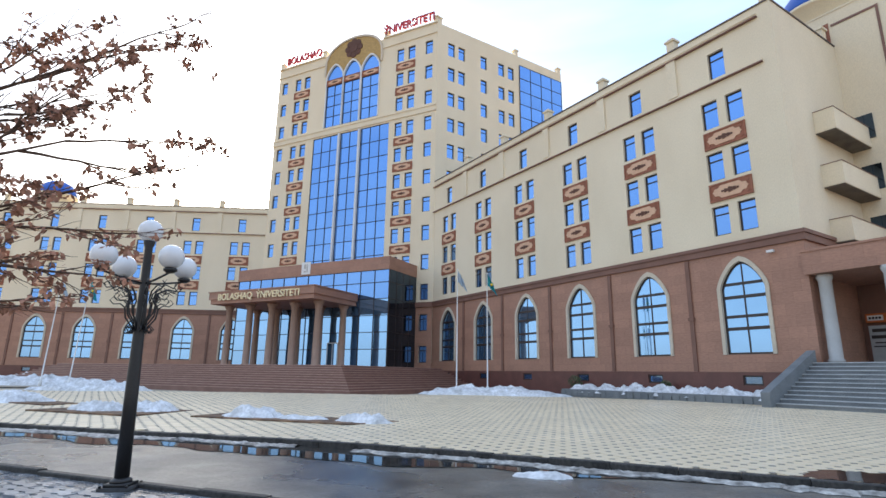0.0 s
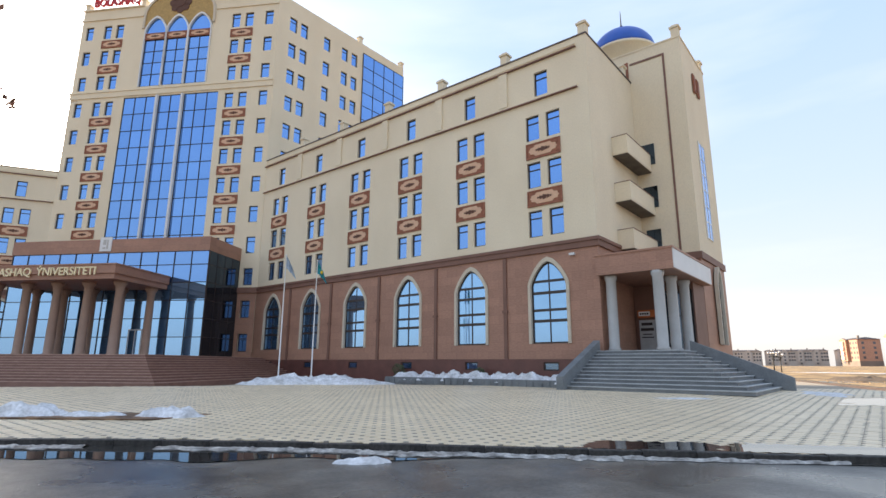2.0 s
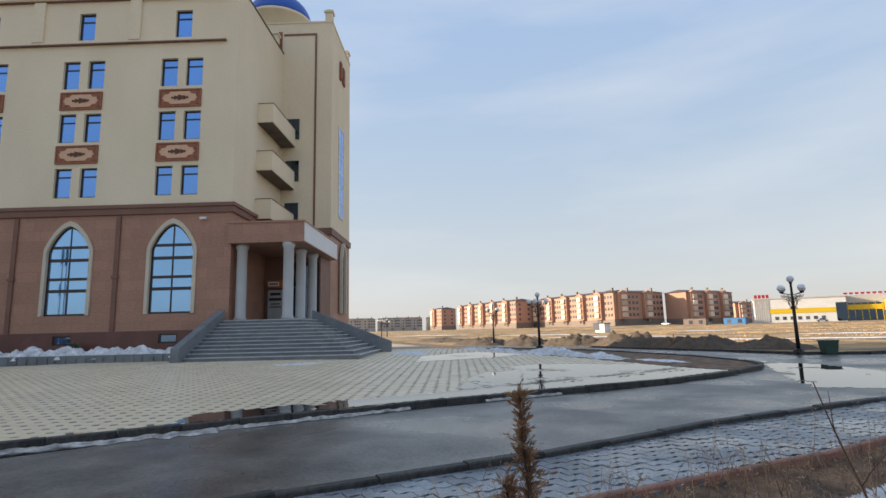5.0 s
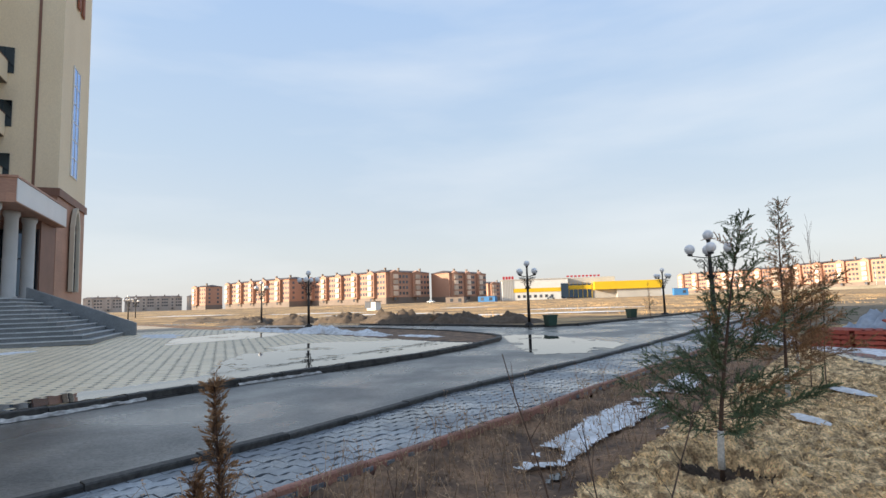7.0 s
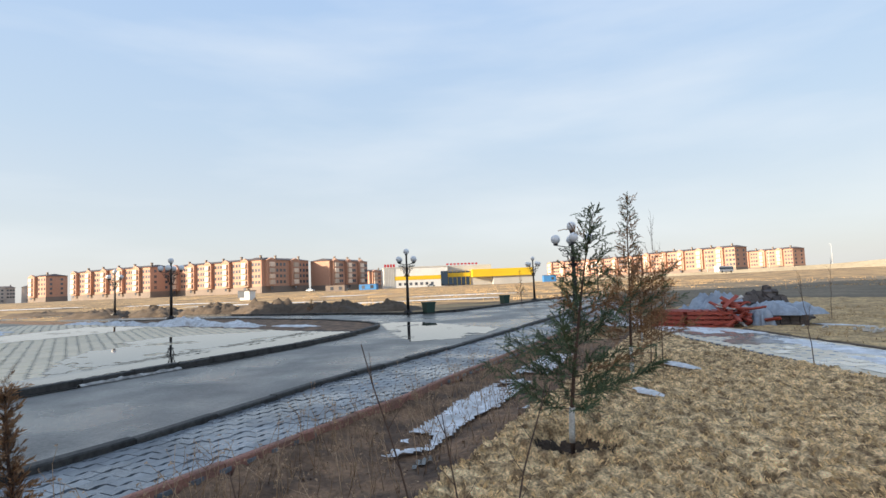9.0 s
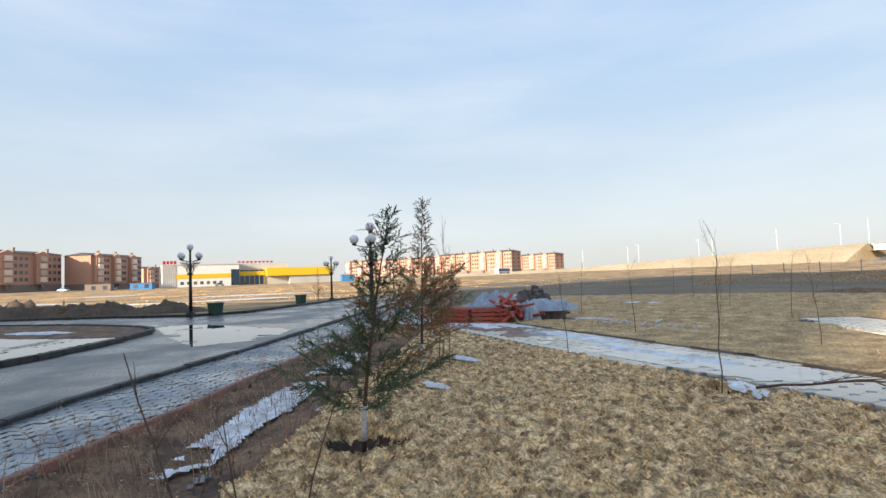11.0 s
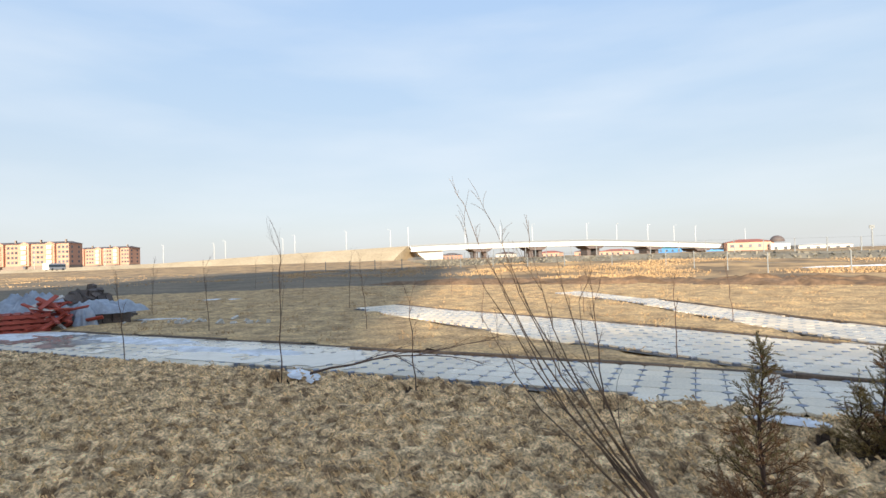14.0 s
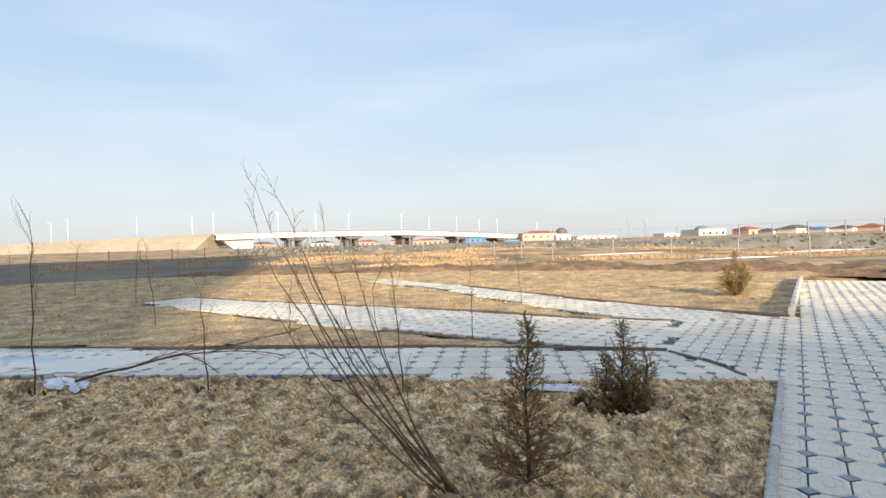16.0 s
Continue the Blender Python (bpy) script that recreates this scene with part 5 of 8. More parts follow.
# ---- snow, ice and water ----
def mound(name, cx, cy, rx, ry, ang, h, z, label, category="snow", material=M_SNOW, n=54, seed=0, rag=0.45):
    """A low heap with a ragged rim."""
    bm = bmesh.new()
    c, s = math.cos(ang), math.sin(ang)
    rings = []
    for k in range(11):
        r = 1 - k / 10.5
        ring = []
        for i in range(n):
            q = 2 * math.pi * i / n
            w = 1 + rag * noise.noise((math.cos(q) * 2 + seed, math.sin(q) * 2, seed * 1.7)) + 0.5 * rag * noise.noise((math.cos(q) * 7 + seed, math.sin(q) * 7, seed))
            x, y = math.cos(q) * rx * r * w, math.sin(q) * ry * r * w
            px, py = cx + x * c - y * s, cy + x * s + y * c
            zz = z - 0.02 + (0 if k == 0 else h * (1 - r ** 2.2) * (0.7 + 0.9 * abs(noise.noise((px * 1.3, py * 1.3, seed)))) + 0.3 * h * noise.noise((px * 3.1, py * 3.1, seed)) + 0.22 * h * noise.noise((px * 9, py * 9, seed)) + min(0.02, 0.15 * h))
            ring.append(bm.verts.new((px, py, zz)))
        rings.append(ring)
    for r0, r1 in zip(rings, rings[1:]):
        for i in range(n):
            f = bm.faces.new((r0[i], r0[(i + 1) % n], r1[(i + 1) % n], r1[i]))
            f.smooth = True
    bm.faces.new(rings[-1])
    return tagged(part(name, bm, material), label, category)


mound("snow_bank", 2.6, 34.3, 5.0, 1.5, -0.2, 0.5, 0.33, "grey-white snow bank under the flagpoles", seed=1)
for k, (x, y, rx, ry, a, h) in enumerate(((-6.0, 17.5, 1.1, 0.55, -0.25, 0.36), (-4.3, 16.9, 0.9, 0.35, -0.25, 0.16), (-2.3, 16.2, 0.75, 0.4, -0.25, 0.26), (-12.0, 19.3, 1.2, 0.6, -0.3, 0.4), (-10.3, 19.3, 0.9, 0.6, -0.3, 0.36), (-18.6, 23.8, 2.0, 0.9, -0.3, 0.45), (-21.3, 33.5, 3.6, 1.0, 0.1, 0.55), (-30, 41, 4.5, 1.3, 0.2, 0.7), (-38, 52, 6, 2, 0.3, 0.7))):
    mound("snow_mound", x, y, rx, ry, a, h, plaza_z(x, y), "melting grey-white snow heap on the plaza", seed=3 + k)
for k, (pts, z) in enumerate((([(-7.9, 17.4), (-2.6, 15.4), (-1.3, 16.6), (-4.2, 17.9), (-7.3, 18.9)], plaza_z(-5, 17) + 0.03), ([(-14.4, 19.1), (-9.7, 17.3), (-8.9, 19.9), (-13.1, 21.6)], plaza_z(-12, 19.5) + 0.03), ([(-19.5, 23.4), (-15.4, 21.4), (-14.8, 22.6), (-18.6, 25)], plaza_z(-17, 23) + 0.03))):
    bm = bmesh.new()
    prism(bm, pts, z - 0.12, z)
    tagged(part("planting_bed", bm, M_SOIL), "sunken soil bed set in the plaza", "planting bed", kind="structure")


def puddle(poly, zf, seed, gate, step=0.13, material=M_PUDDLE, name="puddle", label="shallow still meltwater puddle mirroring the sky"):
    """A thin sheet of meltwater or snow inside a stretch of ground, with a ragged shore."""

    def wet_at(x, y):
        n = noise.noise((x * 0.55 + seed, y * 0.55, seed)) + 0.6 * noise.noise((x * 1.7, y * 1.7, seed + 3)) + 0.35 * noise.noise((x * 5, y * 5, seed))
        edge = min(abs((q[0] - p[0]) * (p[1] - y) - (p[0] - x) * (q[1] - p[1])) / math.hypot(q[0] - p[0], q[1] - p[1]) for p, q in zip(poly, poly[1:] + poly[:1]))
        return n + 0.5 * min(1.0, edge / 0.8) > gate
    xs, ys = [p[0] for p in poly], [p[1] for p in poly]
    bm = bmesh.new()
    cache = {}

    def vv(i, j):
        if (i, j) not in cache:
            x, y = min(xs) + i * step, min(ys) + j * step
            x, y = x + 0.4 * step * noise.noise((x * 9, y * 9, 1)), y + 0.4 * step * noise.noise((x * 9, y * 9, 7))
            cache[i, j] = bm.verts.new((x, y, zf(x, y)))
        return cache[i, j]
    for i in range(int((max(xs) - min(xs)) / step) + 1):
        for j in range(int((max(ys) - min(ys)) / step) + 1):
            x, y = min(xs) + (i + 0.5) * step, min(ys) + (j + 0.5) * step
            if inside((x, y), poly) and wet_at(x, y):
                bm.faces.new((vv(i, j), vv(i + 1, j), vv(i + 1, j + 1), vv(i, j + 1)))
    if len(bm.faces):
        tagged(part(name, bm, material), label, name.replace("_", " "), kind="structure")


on_plaza = lambda x, y: plaza_z(x, y) + 0.007
puddle([(5.4, 8.75), (8.05, 7.5), (10.15, 6.45), (12.85, 5.0), (16.05, 3.2), (19.5, 1.95), (20.3, 3.6), (16.8, 4.9), (13.3, 6.3), (10.8, 7.2), (9.0, 8.2), (6.3, 9.4)], on_plaza, 1, -0.8)
puddle([(11.3, 6.9), (15.5, 4.6), (19.8, 2.9), (21.2, 5.0), (20.6, 8.0), (17.6, 9.0), (14.0, 8.2)], on_plaza, 2, 0.04)
puddle([(18.6, 13.6), (21.8, 15.6), (26.2, 15.0), (25.0, 11.4), (22.6, 11.6)], on_plaza, 3, -0.15)
puddle([(26.2, 1.5), (24.6, -0.5), (19.6, -3.3), (16.6, -2.2), (16.2, -0.2), (19.3, 0.5), (22.2, 0.95)], lambda x, y: -0.014, 4, -0.12)
puddle([(8.6, -7.2), (8.4, -8.5), (5.5, -8.6), (4.4, -7.2)], lambda x, y: 0.037, 5, 0.0, 0.1, M_FILM)
puddle([(15.2, -7.6), (14.8, -9.2), (10.6, -8.9), (10.4, -7.2)], lambda x, y: 0.037, 6, 0.05, 0.1, M_FILM)
puddle([(5.2, -0.75), (5.5, -0.3), (6.1, -0.5), (6.4, -0.95), (5.8, -1.05)], lambda x, y: -0.135, 9, 0.0, 0.05)
DITCH_SNOW = [(6.15, -0.1), (7.1, -0.42), (8.6, -1.16), (10.3, -2.05), (13.0, -3.5), (13.0, -4.05), (10.1, -2.66), (8.6, -1.82), (7.4, -1.12), (6.35, -0.62)]
puddle(DITCH_SNOW, lambda x, y: ditch(x, y) + 0.045 + 0.02 * noise.noise((x * 6, y * 6, 4)), 14, -0.2, 0.045, M_SNOW, "snow_strip", "patchy melting snow in the shallow ditch")
puddle([(7.0, -1.72), (7.6, -1.75), (9.6, -2.9), (9.4, -3.1), (7.6, -2.1)], lambda x, y: ditch(x, y) + 0.06, 15, 0.05, 0.04, M_SNOW, "snow_strip", "patchy melting snow along the lawn edge")
for k, (x, y, rx, ry, a, h) in enumerate(((30.3, 15.6, 2.2, 0.8, 1.0, 0.28), (29.0, 11.8, 2.4, 0.9, 1.0, 0.38), (26.4, 8.4, 2.0, 0.7, 1.0, 0.2), (24.4, 5.0, 1.6, 0.5, 0.9, 0.06), (33.6, 19.5, 2.5, 0.9, 1.0, 0.2))):
    mound("snow_mound", x, y, rx, ry, a, h, 0.06, "grey-white old snow lying on the verge", seed=20 + k, rag=0.7)
for k, (x, y, rx, ry, a) in enumerate(((20.5, 19.6, 2.6, 0.7, 0.4), (15.6, 17.4, 1.0, 0.3, -0.5), (24.0, 18.2, 2.4, 1.0, 0.7))):
    mound("snow_patch", x, y, rx, ry, a, 0.06, plaza_z(x, y), "thin sheet of wet melting snow", seed=30 + k, rag=0.7, n=44)
for k, (x, y, rx, ry, a, z) in enumerate(((7.9, -8.1, 2.4, 0.42, -0.03, 0.03), (11.2, -8.7, 2.3, 0.5, -0.04, 0.03), (14.6, -8.9, 1.4, 0.6, 0.0, 0.03), (5.25, -6.66, 0.46, 0.17, -0.6, 0.07), (9.6, -4.9, 0.5, 0.14, 0.1, 0.07), (15.6, -8.3, 1.9, 0.7, 0.0, 0.035), (-0.27, -6.22, 0.30, 0.09, -0.2, 0.08), (3.5, -6.42, 0.16, 0.1, 0, -0.13), (1.3, -6.28, 0.16, 0.09, 0, -0.13), (7.6, -3.5, 0.3, 0.1, 0.2, 0.07), (14, -6.6, 1.2, 0.4, 0.1, 0.0), (12.2, -5.2, 0.8, 0.3, 0.2, 0.0), (14.5, -12.2, 1.2, 0.2, 0.2, 0.04), (20, -19.5, 1.6, 0.3, 0.2, 0.03), (24, -36, 3.5, 0.8, 0.2, -0.2))):
    mound("snow_patch", x, y, rx, ry, a, 0.035, z, "small remnant of wet snow on the ground", seed=50 + k, rag=0.38, n=36)
# dirty ice along the plaza kerb
M_SLUSH = mat("dirty_slush", (0.52, 0.50, 0.47), (0.10, 0.09, 0.08), 5.0, 0.6, bump=0.7, bscale=16, fine=0.3)
bm = bmesh.new()
prev = None
for (x, y, a) in along(PLAZA_EDGE[1:9], 0.07):
    n1 = noise.noise((x * 0.45, y * 0.45, 2))
    if n1 < -0.25:
        prev = None
        continue
    i0 = 0.11 + 0.05 * noise.noise((x * 3, y * 3, 1))
    i1 = i0 + (0.22 + 0.45 * (n1 + 0.3) + 0.2 * noise.noise((x * 4, y * 4, 6))) * (1.0 if x < 6 else 0.45)
    row = []
    for q in range(5):
        w = i0 + (i1 - i0) * q / 4
        z = -0.012 + (0.05 * math.sin(q / 4 * math.pi) * (0.6 + abs(noise.noise((x * 7, y * 7, q * 0.8)))) if 0 < q < 4 else 0)
        row.append(bm.verts.new((x + math.sin(a) * w, y - math.cos(a) * w, z)))
    if prev:
        for q in range(4):
            bm.faces.new((prev[q], prev[q + 1], row[q + 1], row[q]))
    prev = row
tagged(part("kerb_slush", bm, M_SLUSH), "dirty slush lying along the kerb", "slush", kind="stuff")
mound("ice_chunk", 1.6, 9.05, 0.45, 0.2, -0.3, 0.1, -0.02, "white chunk of ice by the kerb", seed=7)


# ---- side entrance of the right wing ----
def build_side_entrance():
    e = thing("side_entrance", F_RIGHT, "grey granite side entrance with canopy on four round columns", "entrance")
    X = 36.85
    bm = bmesh.new()
    box(bm, X - 0.1, X + 4.3, -0.25, 8.2, 6.75, 7.9)
    box(bm, X - 0.16, X + 4.36, -0.31, 8.2, 7.9, 8.0)
    part("canopy", bm, M_BROWN, e, "brown canopy slab")
    # white plate over the brown slab paints this side as sunlit
    bm = bmesh.new()
    box(bm, X + 4.302, X + 4.33, -0.2, 8.2, 6.8, 7.88)
    part("canopy_lit_side", bm, M_WHITE, e, "pale plate painting the canopy's sunlit side")
    bm = bmesh.new()
    turned(bm, [(0.36, 2.35), (0.36, 2.5), (0.3, 2.55), (0.29, 6.4), (0.36, 6.55), (0.36, 6.74)], 18)
    col = mesh_of(bm, M_GREYC)
    for x, y in ((X + 0.5, 0.45), (X + 3.35, 0.05), (X + 3.35, 2.5), (X + 3.5, 4.6)):
        inst("column", col, None, e, m=T(x, y, 0))
    # darker brown than the base wall: deep shade is put into its colour
    bm = bmesh.new()
    box(bm, X + 0.003, X + 3.78, 5.6, 8.3, 2.3, 6.74)
    part("door_wall", bm, M_TRIMB, e, "brown stone wall behind the columns, darkened for deep shade")
    bm = bmesh.new()
    box(bm, X + 1.6, X + 3.7, 5.52, 5.597, 2.36, 6.2)
    gl = part("door_glazing", bm, M_GLASSK, e)
    bm = bmesh.new()
    for x in (1.55, 2.2, 2.95, 3.65):
        box(bm, X + x, X + x + 0.07, 5.46, 5.6, 2.36, 6.25)
    for z in (4.6, 6.2):
        box(bm, X + 1.55, X + 3.72, 5.465, 5.59, z, z + 0.07)
    part("door_frame", bm, M_FRAME, gl)
    n, rise, tr = 11, 0.182, 0.39
    for k in range(n):
        z1 = 0.35 + rise * (k + 1)
        q = (n - 1 - k) * tr
        bm = bmesh.new()
        box(bm, X - 0.02, X + 4.4 + q, -0.85 - q, 2.4, z1 - rise - 0.01, z1)
        st = part("step", bm, M_GREYST, e)
        bm = bmesh.new()
        box(bm, X - 0.02, X + 4.44 + q, -0.89 - q, -0.8 - q, z1 - 0.04, z1 + 0.004)
        box(bm, X + 4.35 + q, X + 4.44 + q, -0.8 - q, 2.4, z1 - 0.04, z1 + 0.004)
        part("nosing", bm, M_NOSEG, st, "paler step edge")
    bm = bmesh.new()
    box(bm, X + 0.003, X + 4.4, 2.4, 8.3, 0.3, 2.35)
    part("landing", bm, M_GREYST, e)
    # sloping cheek walls
    bm = bmesh.new()
    slab = [(-0.4, 0.3), (-0.4, 2.95), (-5.2, 0.98), (-5.2, 0.3)]
    a = [bm.verts.new((X - 0.42, y, z)) for y, z in slab]
    b = [bm.verts.new((X - 0.03, y, z)) for y, z in slab]
    bm.faces.new(a)
    bm.faces.new(b[::-1])
    for i in range(4):
        bm.faces.new((a[i], a[(i + 1) % 4], b[(i + 1) % 4], b[i]))
    part("cheek_wall", bm, M_GREYST, e)
    bm = bmesh.new()
    slab_xz(bm, [(X + 4.1, 0.3), (X + 8.9, 0.3), (X + 8.9, 0.98), (X + 4.1, 2.95)], 2.42, 2.8)
    part("cheek_wall", bm, M_GREYST, e)
    bm = bmesh.new()
    box(bm, X + 0.35, X + 1.35, 5.3, 5.58, 2.36, 4.45)
    k = part("notice_machine", bm, mat("pale_grey_panel", (0.42, 0.43, 0.44), None, 2, 0.5, fine=0.06), e, "pale grey cash machine panel")
    bm = bmesh.new()
    for z, w in ((4.1, 0.35), (3.75, 0.42), (3.5, 0.3), (3.3, 0.38)):
        box(bm, X + 0.85 - w, X + 0.85 + w, 5.285, 5.299, z, z + (0.18 if z > 3.7 else 0.07))
    part("notice_text", bm, M_FRAME, k)
    bm = bmesh.new()
    box(bm, X + 0.3, X + 1.55, 5.25, 5.58, 4.62, 5.1)
    k = part("sign_box", bm, M_ORANGE, e, "orange and white sign box")
    bm = bmesh.new()
    box(bm, X + 0.38, X + 1.1, 5.23, 5.249, 4.72, 5.0)
    part("sign_panel", bm, M_WHITE, k)
    bm = bmesh.new()
    for w in range(4):
        box(bm, X + 0.45 + w * 0.15, X + 0.56 + w * 0.15, 5.22, 5.229, 4.8, 4.92)
    part("sign_bars", bm, M_FRAME, k)
    return e


side_entrance = build_side_entrance()

# low planter wall with snow along the wing
bm = bmesh.new()
box(bm, 22.5, 36.2, -3.4, -3.1, 0.25, 0.72)
for i in range(28):
    box(bm, 22.5 + i * 0.49, 22.5 + i * 0.49 + rng.uniform(0.3, 0.46), -3.42 - rng.uniform(0, 0.05), -3.401, 0.3 + rng.uniform(0, 0.06), rng.uniform(0.56, 0.69))
pw = part("planter_wall", bm, M_GREYST)
pw.matrix_basis = F_RIGHT
tagged(pw, "low rough grey stone planter wall", "wall", kind="structure")
for k in range(7):
    p = F_RIGHT @ Vector((23.6 + k * 1.95, -2.4, 0))
    mound("snow_mound", p.x, p.y, 1.35, 0.95, WA - 1.57, 0.5, 0.55, "dirty white snow heaped in the planter", seed=110 + k)
for k, (x, y, r) in enumerate(((28.6, -0.8, 0.38), (21.2, -0.7, 0.5))):
    p = F_RIGHT @ Vector((x, y, 0))
    bm = bmesh.new()
    for i in range(420):
        d = Vector((rng.gauss(0, 1), rng.gauss(0, 1), rng.gauss(0, 1))).normalized() * r * rng.uniform(0.55, 1.05)
        c = Vector((p.x, p.y, 0.55 + r * 1.2)) + d
        e1 = Vector((rng.gauss(0, 1), rng.gauss(0, 1), rng.gauss(0, 1))).normalized() * 0.07
        e2 = e1.orthogonal().normalized() * 0.03
        bm.faces.new([bm.verts.new(c + q) for q in (e1, e2, -e1, -e2)])
    ob = thing("evergreen_bush", Matrix.Identity(4), "small dark rounded evergreen bush by the plinth", "bush")
    part("crown", bm, M_NEEDLE, ob)
    bm = bmesh.new()
    tube(bm, [(p.x, p.y, 0.3), (p.x, p.y, 0.6 + r)], 0.03, 0.02)
    part("trunk", bm, M_BARK, ob)


# ---- flagpoles ----
def flagpole(x, y, z, h, cloth, label, lean=0.0):
    f = thing("flagpole", T(x, y, z) @ pose(0, 0, 0, 0, lean, 0), label, "flagpole", "flagpoles")
    bm = bmesh.new()
    turned(bm, [(0.1, -0.1), (0.1, 0.3), (0.045, 0.32), (0.03, h), (0.05, h + 0.03), (0.04, h + 0.08)], 10)
    part("pole", bm, M_WHITE, f, "slender white pole")
    bm = bmesh.new()
    n = 12
    rows = [[bm.verts.new((0.04 + 0.62 * i / n * (0.65 + 0.12 * j), 0.09 * math.sin(i * 1.1 + j * 0.5), h - 0.05 - j * 0.2 - 0.75 * (i / n) ** 1.2 + 0.03 * math.sin(i * 1.3))) for i in range(n + 1)] for j in range(5)]
    for r0, r1 in zip(rows, rows[1:]):
        for i in range(n):
            bm.faces.new((r0[i], r0[i + 1], r1[i + 1], r1[i]))
    bmesh.ops.solidify(bm, geom=bm.faces[:], thickness=0.008)
    fl = part("flag", bm, cloth, f)
    if cloth == M_FLAGB:
        bm = bmesh.new()
        ball(bm, (0.3, 0.0, h - 0.75), 0.11, 10)
        part("emblem", bm, M_FLAGY, fl)
    return f


flagpole(0.9, 36.0, 0.5, 8.05, M_FLAGW, "white flagpole with a pale blue drooping flag")
flagpole(2.9, 35.6, 0.5, 7.75, M_FLAGB, "white flagpole with a turquoise drooping flag")
flagpole(-27.6, 37.5, 0.4, 7.4, M_FLAGW, "white flagpole with a pale blue drooping flag", 2)
flagpole(-26.0, 38.0, 0.4, 7.4, M_FLAGB, "white flagpole with a turquoise drooping flag", 3)


# ---- street lamps ----
def lamp_template():
    l = thing("street_lamp", T(-4.27, 7.6, 0.0) @ pose(0, 0, 0, 0, -1.5, 0), "black iron street lamp with five white globes", "street lamp", "street lamps")
    bm = bmesh.new()
    box(bm, -0.2, 0.2, -0.2, 0.2, -0.05, 0.05)
    box(bm, -0.15, 0.15, -0.15, 0.15, 0.05, 0.09)
    turned(bm, [(0.14, 0.09), (0.14, 0.12), (0.1, 0.15)], 8)
    part("base", bm, M_BLACK, l)
    for sx in (-1, 1):
        for sy in (-1, 1):
            bm = bmesh.new()
            turned(bm, [(0.02, 0.05), (0.02, 0.075), (0.012, 0.08)], 6, T(sx * 0.175, sy * 0.175, 0))
            part("bolt", bm, M_BLACK, l)
    bm = bmesh.new()
    turned(bm, [(0.092, 0.12), (0.085, 1.3), (0.066, 2.4), (0.056, 2.9), (0.054, 3.3), (0.075, 3.36), (0.08, 3.4)], 12)
    part("pole", bm, M_BLACK, l)
    for k in range(4):
        a = k * math.pi / 2 - radians(31.3)
        c, s = math.cos(a), math.sin(a)
        arm = bmesh.new()
        tube(arm, [(c * r, s * r, z) for r, z in ((0.04, 2.77), (0.25, 2.8), (0.45, 2.84), (0.6, 2.87))], 0.018, 0.016)
        turned(arm, [(0.05, 2.86), (0.09, 2.89), (0.09, 2.92), (0.07, 2.93)], 12, T(c * 0.6, s * 0.6, 0))
        am = part("arm", arm, M_BLACK, l, "slender iron arm with a cup")
        # leafy scrolls climbing from the pole to the arm
        for w in (-1, 0, 1):
            sc = bmesh.new()
            q = a + 0.42 * w
            cq, sq = math.cos(q), math.sin(q)
            e = 0.04 * (w + 1)
            line = ((0.06, 2.08), (0.1, 2.14 + e), (0.19, 2.27 + e), (0.21, 2.4 + e), (0.16, 2.52), (0.2, 2.64), (0.33, 2.7 + e * 0.5), (0.46, 2.68), (0.5, 2.73), (0.45, 2.77))
            tube(sc, [(cq * r, sq * r, z) for r, z in line], 0.013, 0.008, 5)
            line = ((0.2, 2.4 + e), (0.27, 2.46 + e), (0.35, 2.45 + e), (0.4, 2.5 + e), (0.36, 2.55 + e), (0.32, 2.51 + e))
            tube(sc, [(cq * r, sq * r, z) for r, z in line], 0.010, 0.005, 5)
            line = ((0.07, 2.12), (0.15, 2.06), (0.18, 2.11), (0.14, 2.16), (0.11, 2.12))
            tube(sc, [(cq * r, sq * r, z) for r, z in line], 0.010, 0.006, 5)
            for f in range(4):
                r, z = 0.2 + 0.09 * f, 2.58 + 0.045 * f
                p, d = Vector((cq * r, sq * r, z)), Vector((cq, sq, 0.7 if f % 2 else -0.5)).normalized()
                tube(sc, [p, p + d * 0.05, p + d * 0.1], 0.009, 0.002, 4)
            part("scroll", sc, M_BLACK, am, "wrought leafy scroll")
        bm = bmesh.new()
        ball(bm, (c * 0.6, s * 0.6, 3.09), 0.17, 24)
        part("globe", bm, M_OPAL, am)
    bm = bmesh.new()
    ball(bm, (0, 0, 3.55), 0.17, 24)
    part("globe", bm, M_OPAL, l)
    return l


lamp = lamp_template()
for x, y, z, q in ((34.3, 14.85, 0.25, 40), (45.5, 24.5, 0.3, 10), (31.9, 0.2, 0.1, 75), (19.9, -6.2, 0.0, 20), (46.4, -10.4, 0.05, 50), (73, 62, 0.4, 0), (84, 70, 0.4, 30), (70, -24, 0.2, 10)):
    copy_thing(lamp, T(x, y, z) @ pose(0, 0, 0, 0, 0, q))


# ---- trees and plants ----
def rvec(r):
    return Vector((r.gauss(0, 1), r.gauss(0, 1), r.gauss(0, 1))).normalized()


def leaf(bm, p, d, ln, w):
    s = d.orthogonal().normalized() * w
    bm.faces.new([bm.verts.new(q) for q in (p, p + d * ln * 0.5 + s, p + d * ln, p + d * ln * 0.5 - s)])


def spray(bm, p, d, ln, r):
    """A fine feathery spray along a twig."""
    n = max(4, int(ln / 0.009))
    for i in range(n):
        t = i / n
        q = p + d * ln * t + Vector((0, 0, -0.12 * ln * t * t))
        for _ in range(2):
            dd = (d * 1.3 + rvec(r) * 0.75).normalized()
            leaf(bm, q, dd, r.uniform(0.016, 0.040) * (1.15 - 0.6 * t), 0.0032)


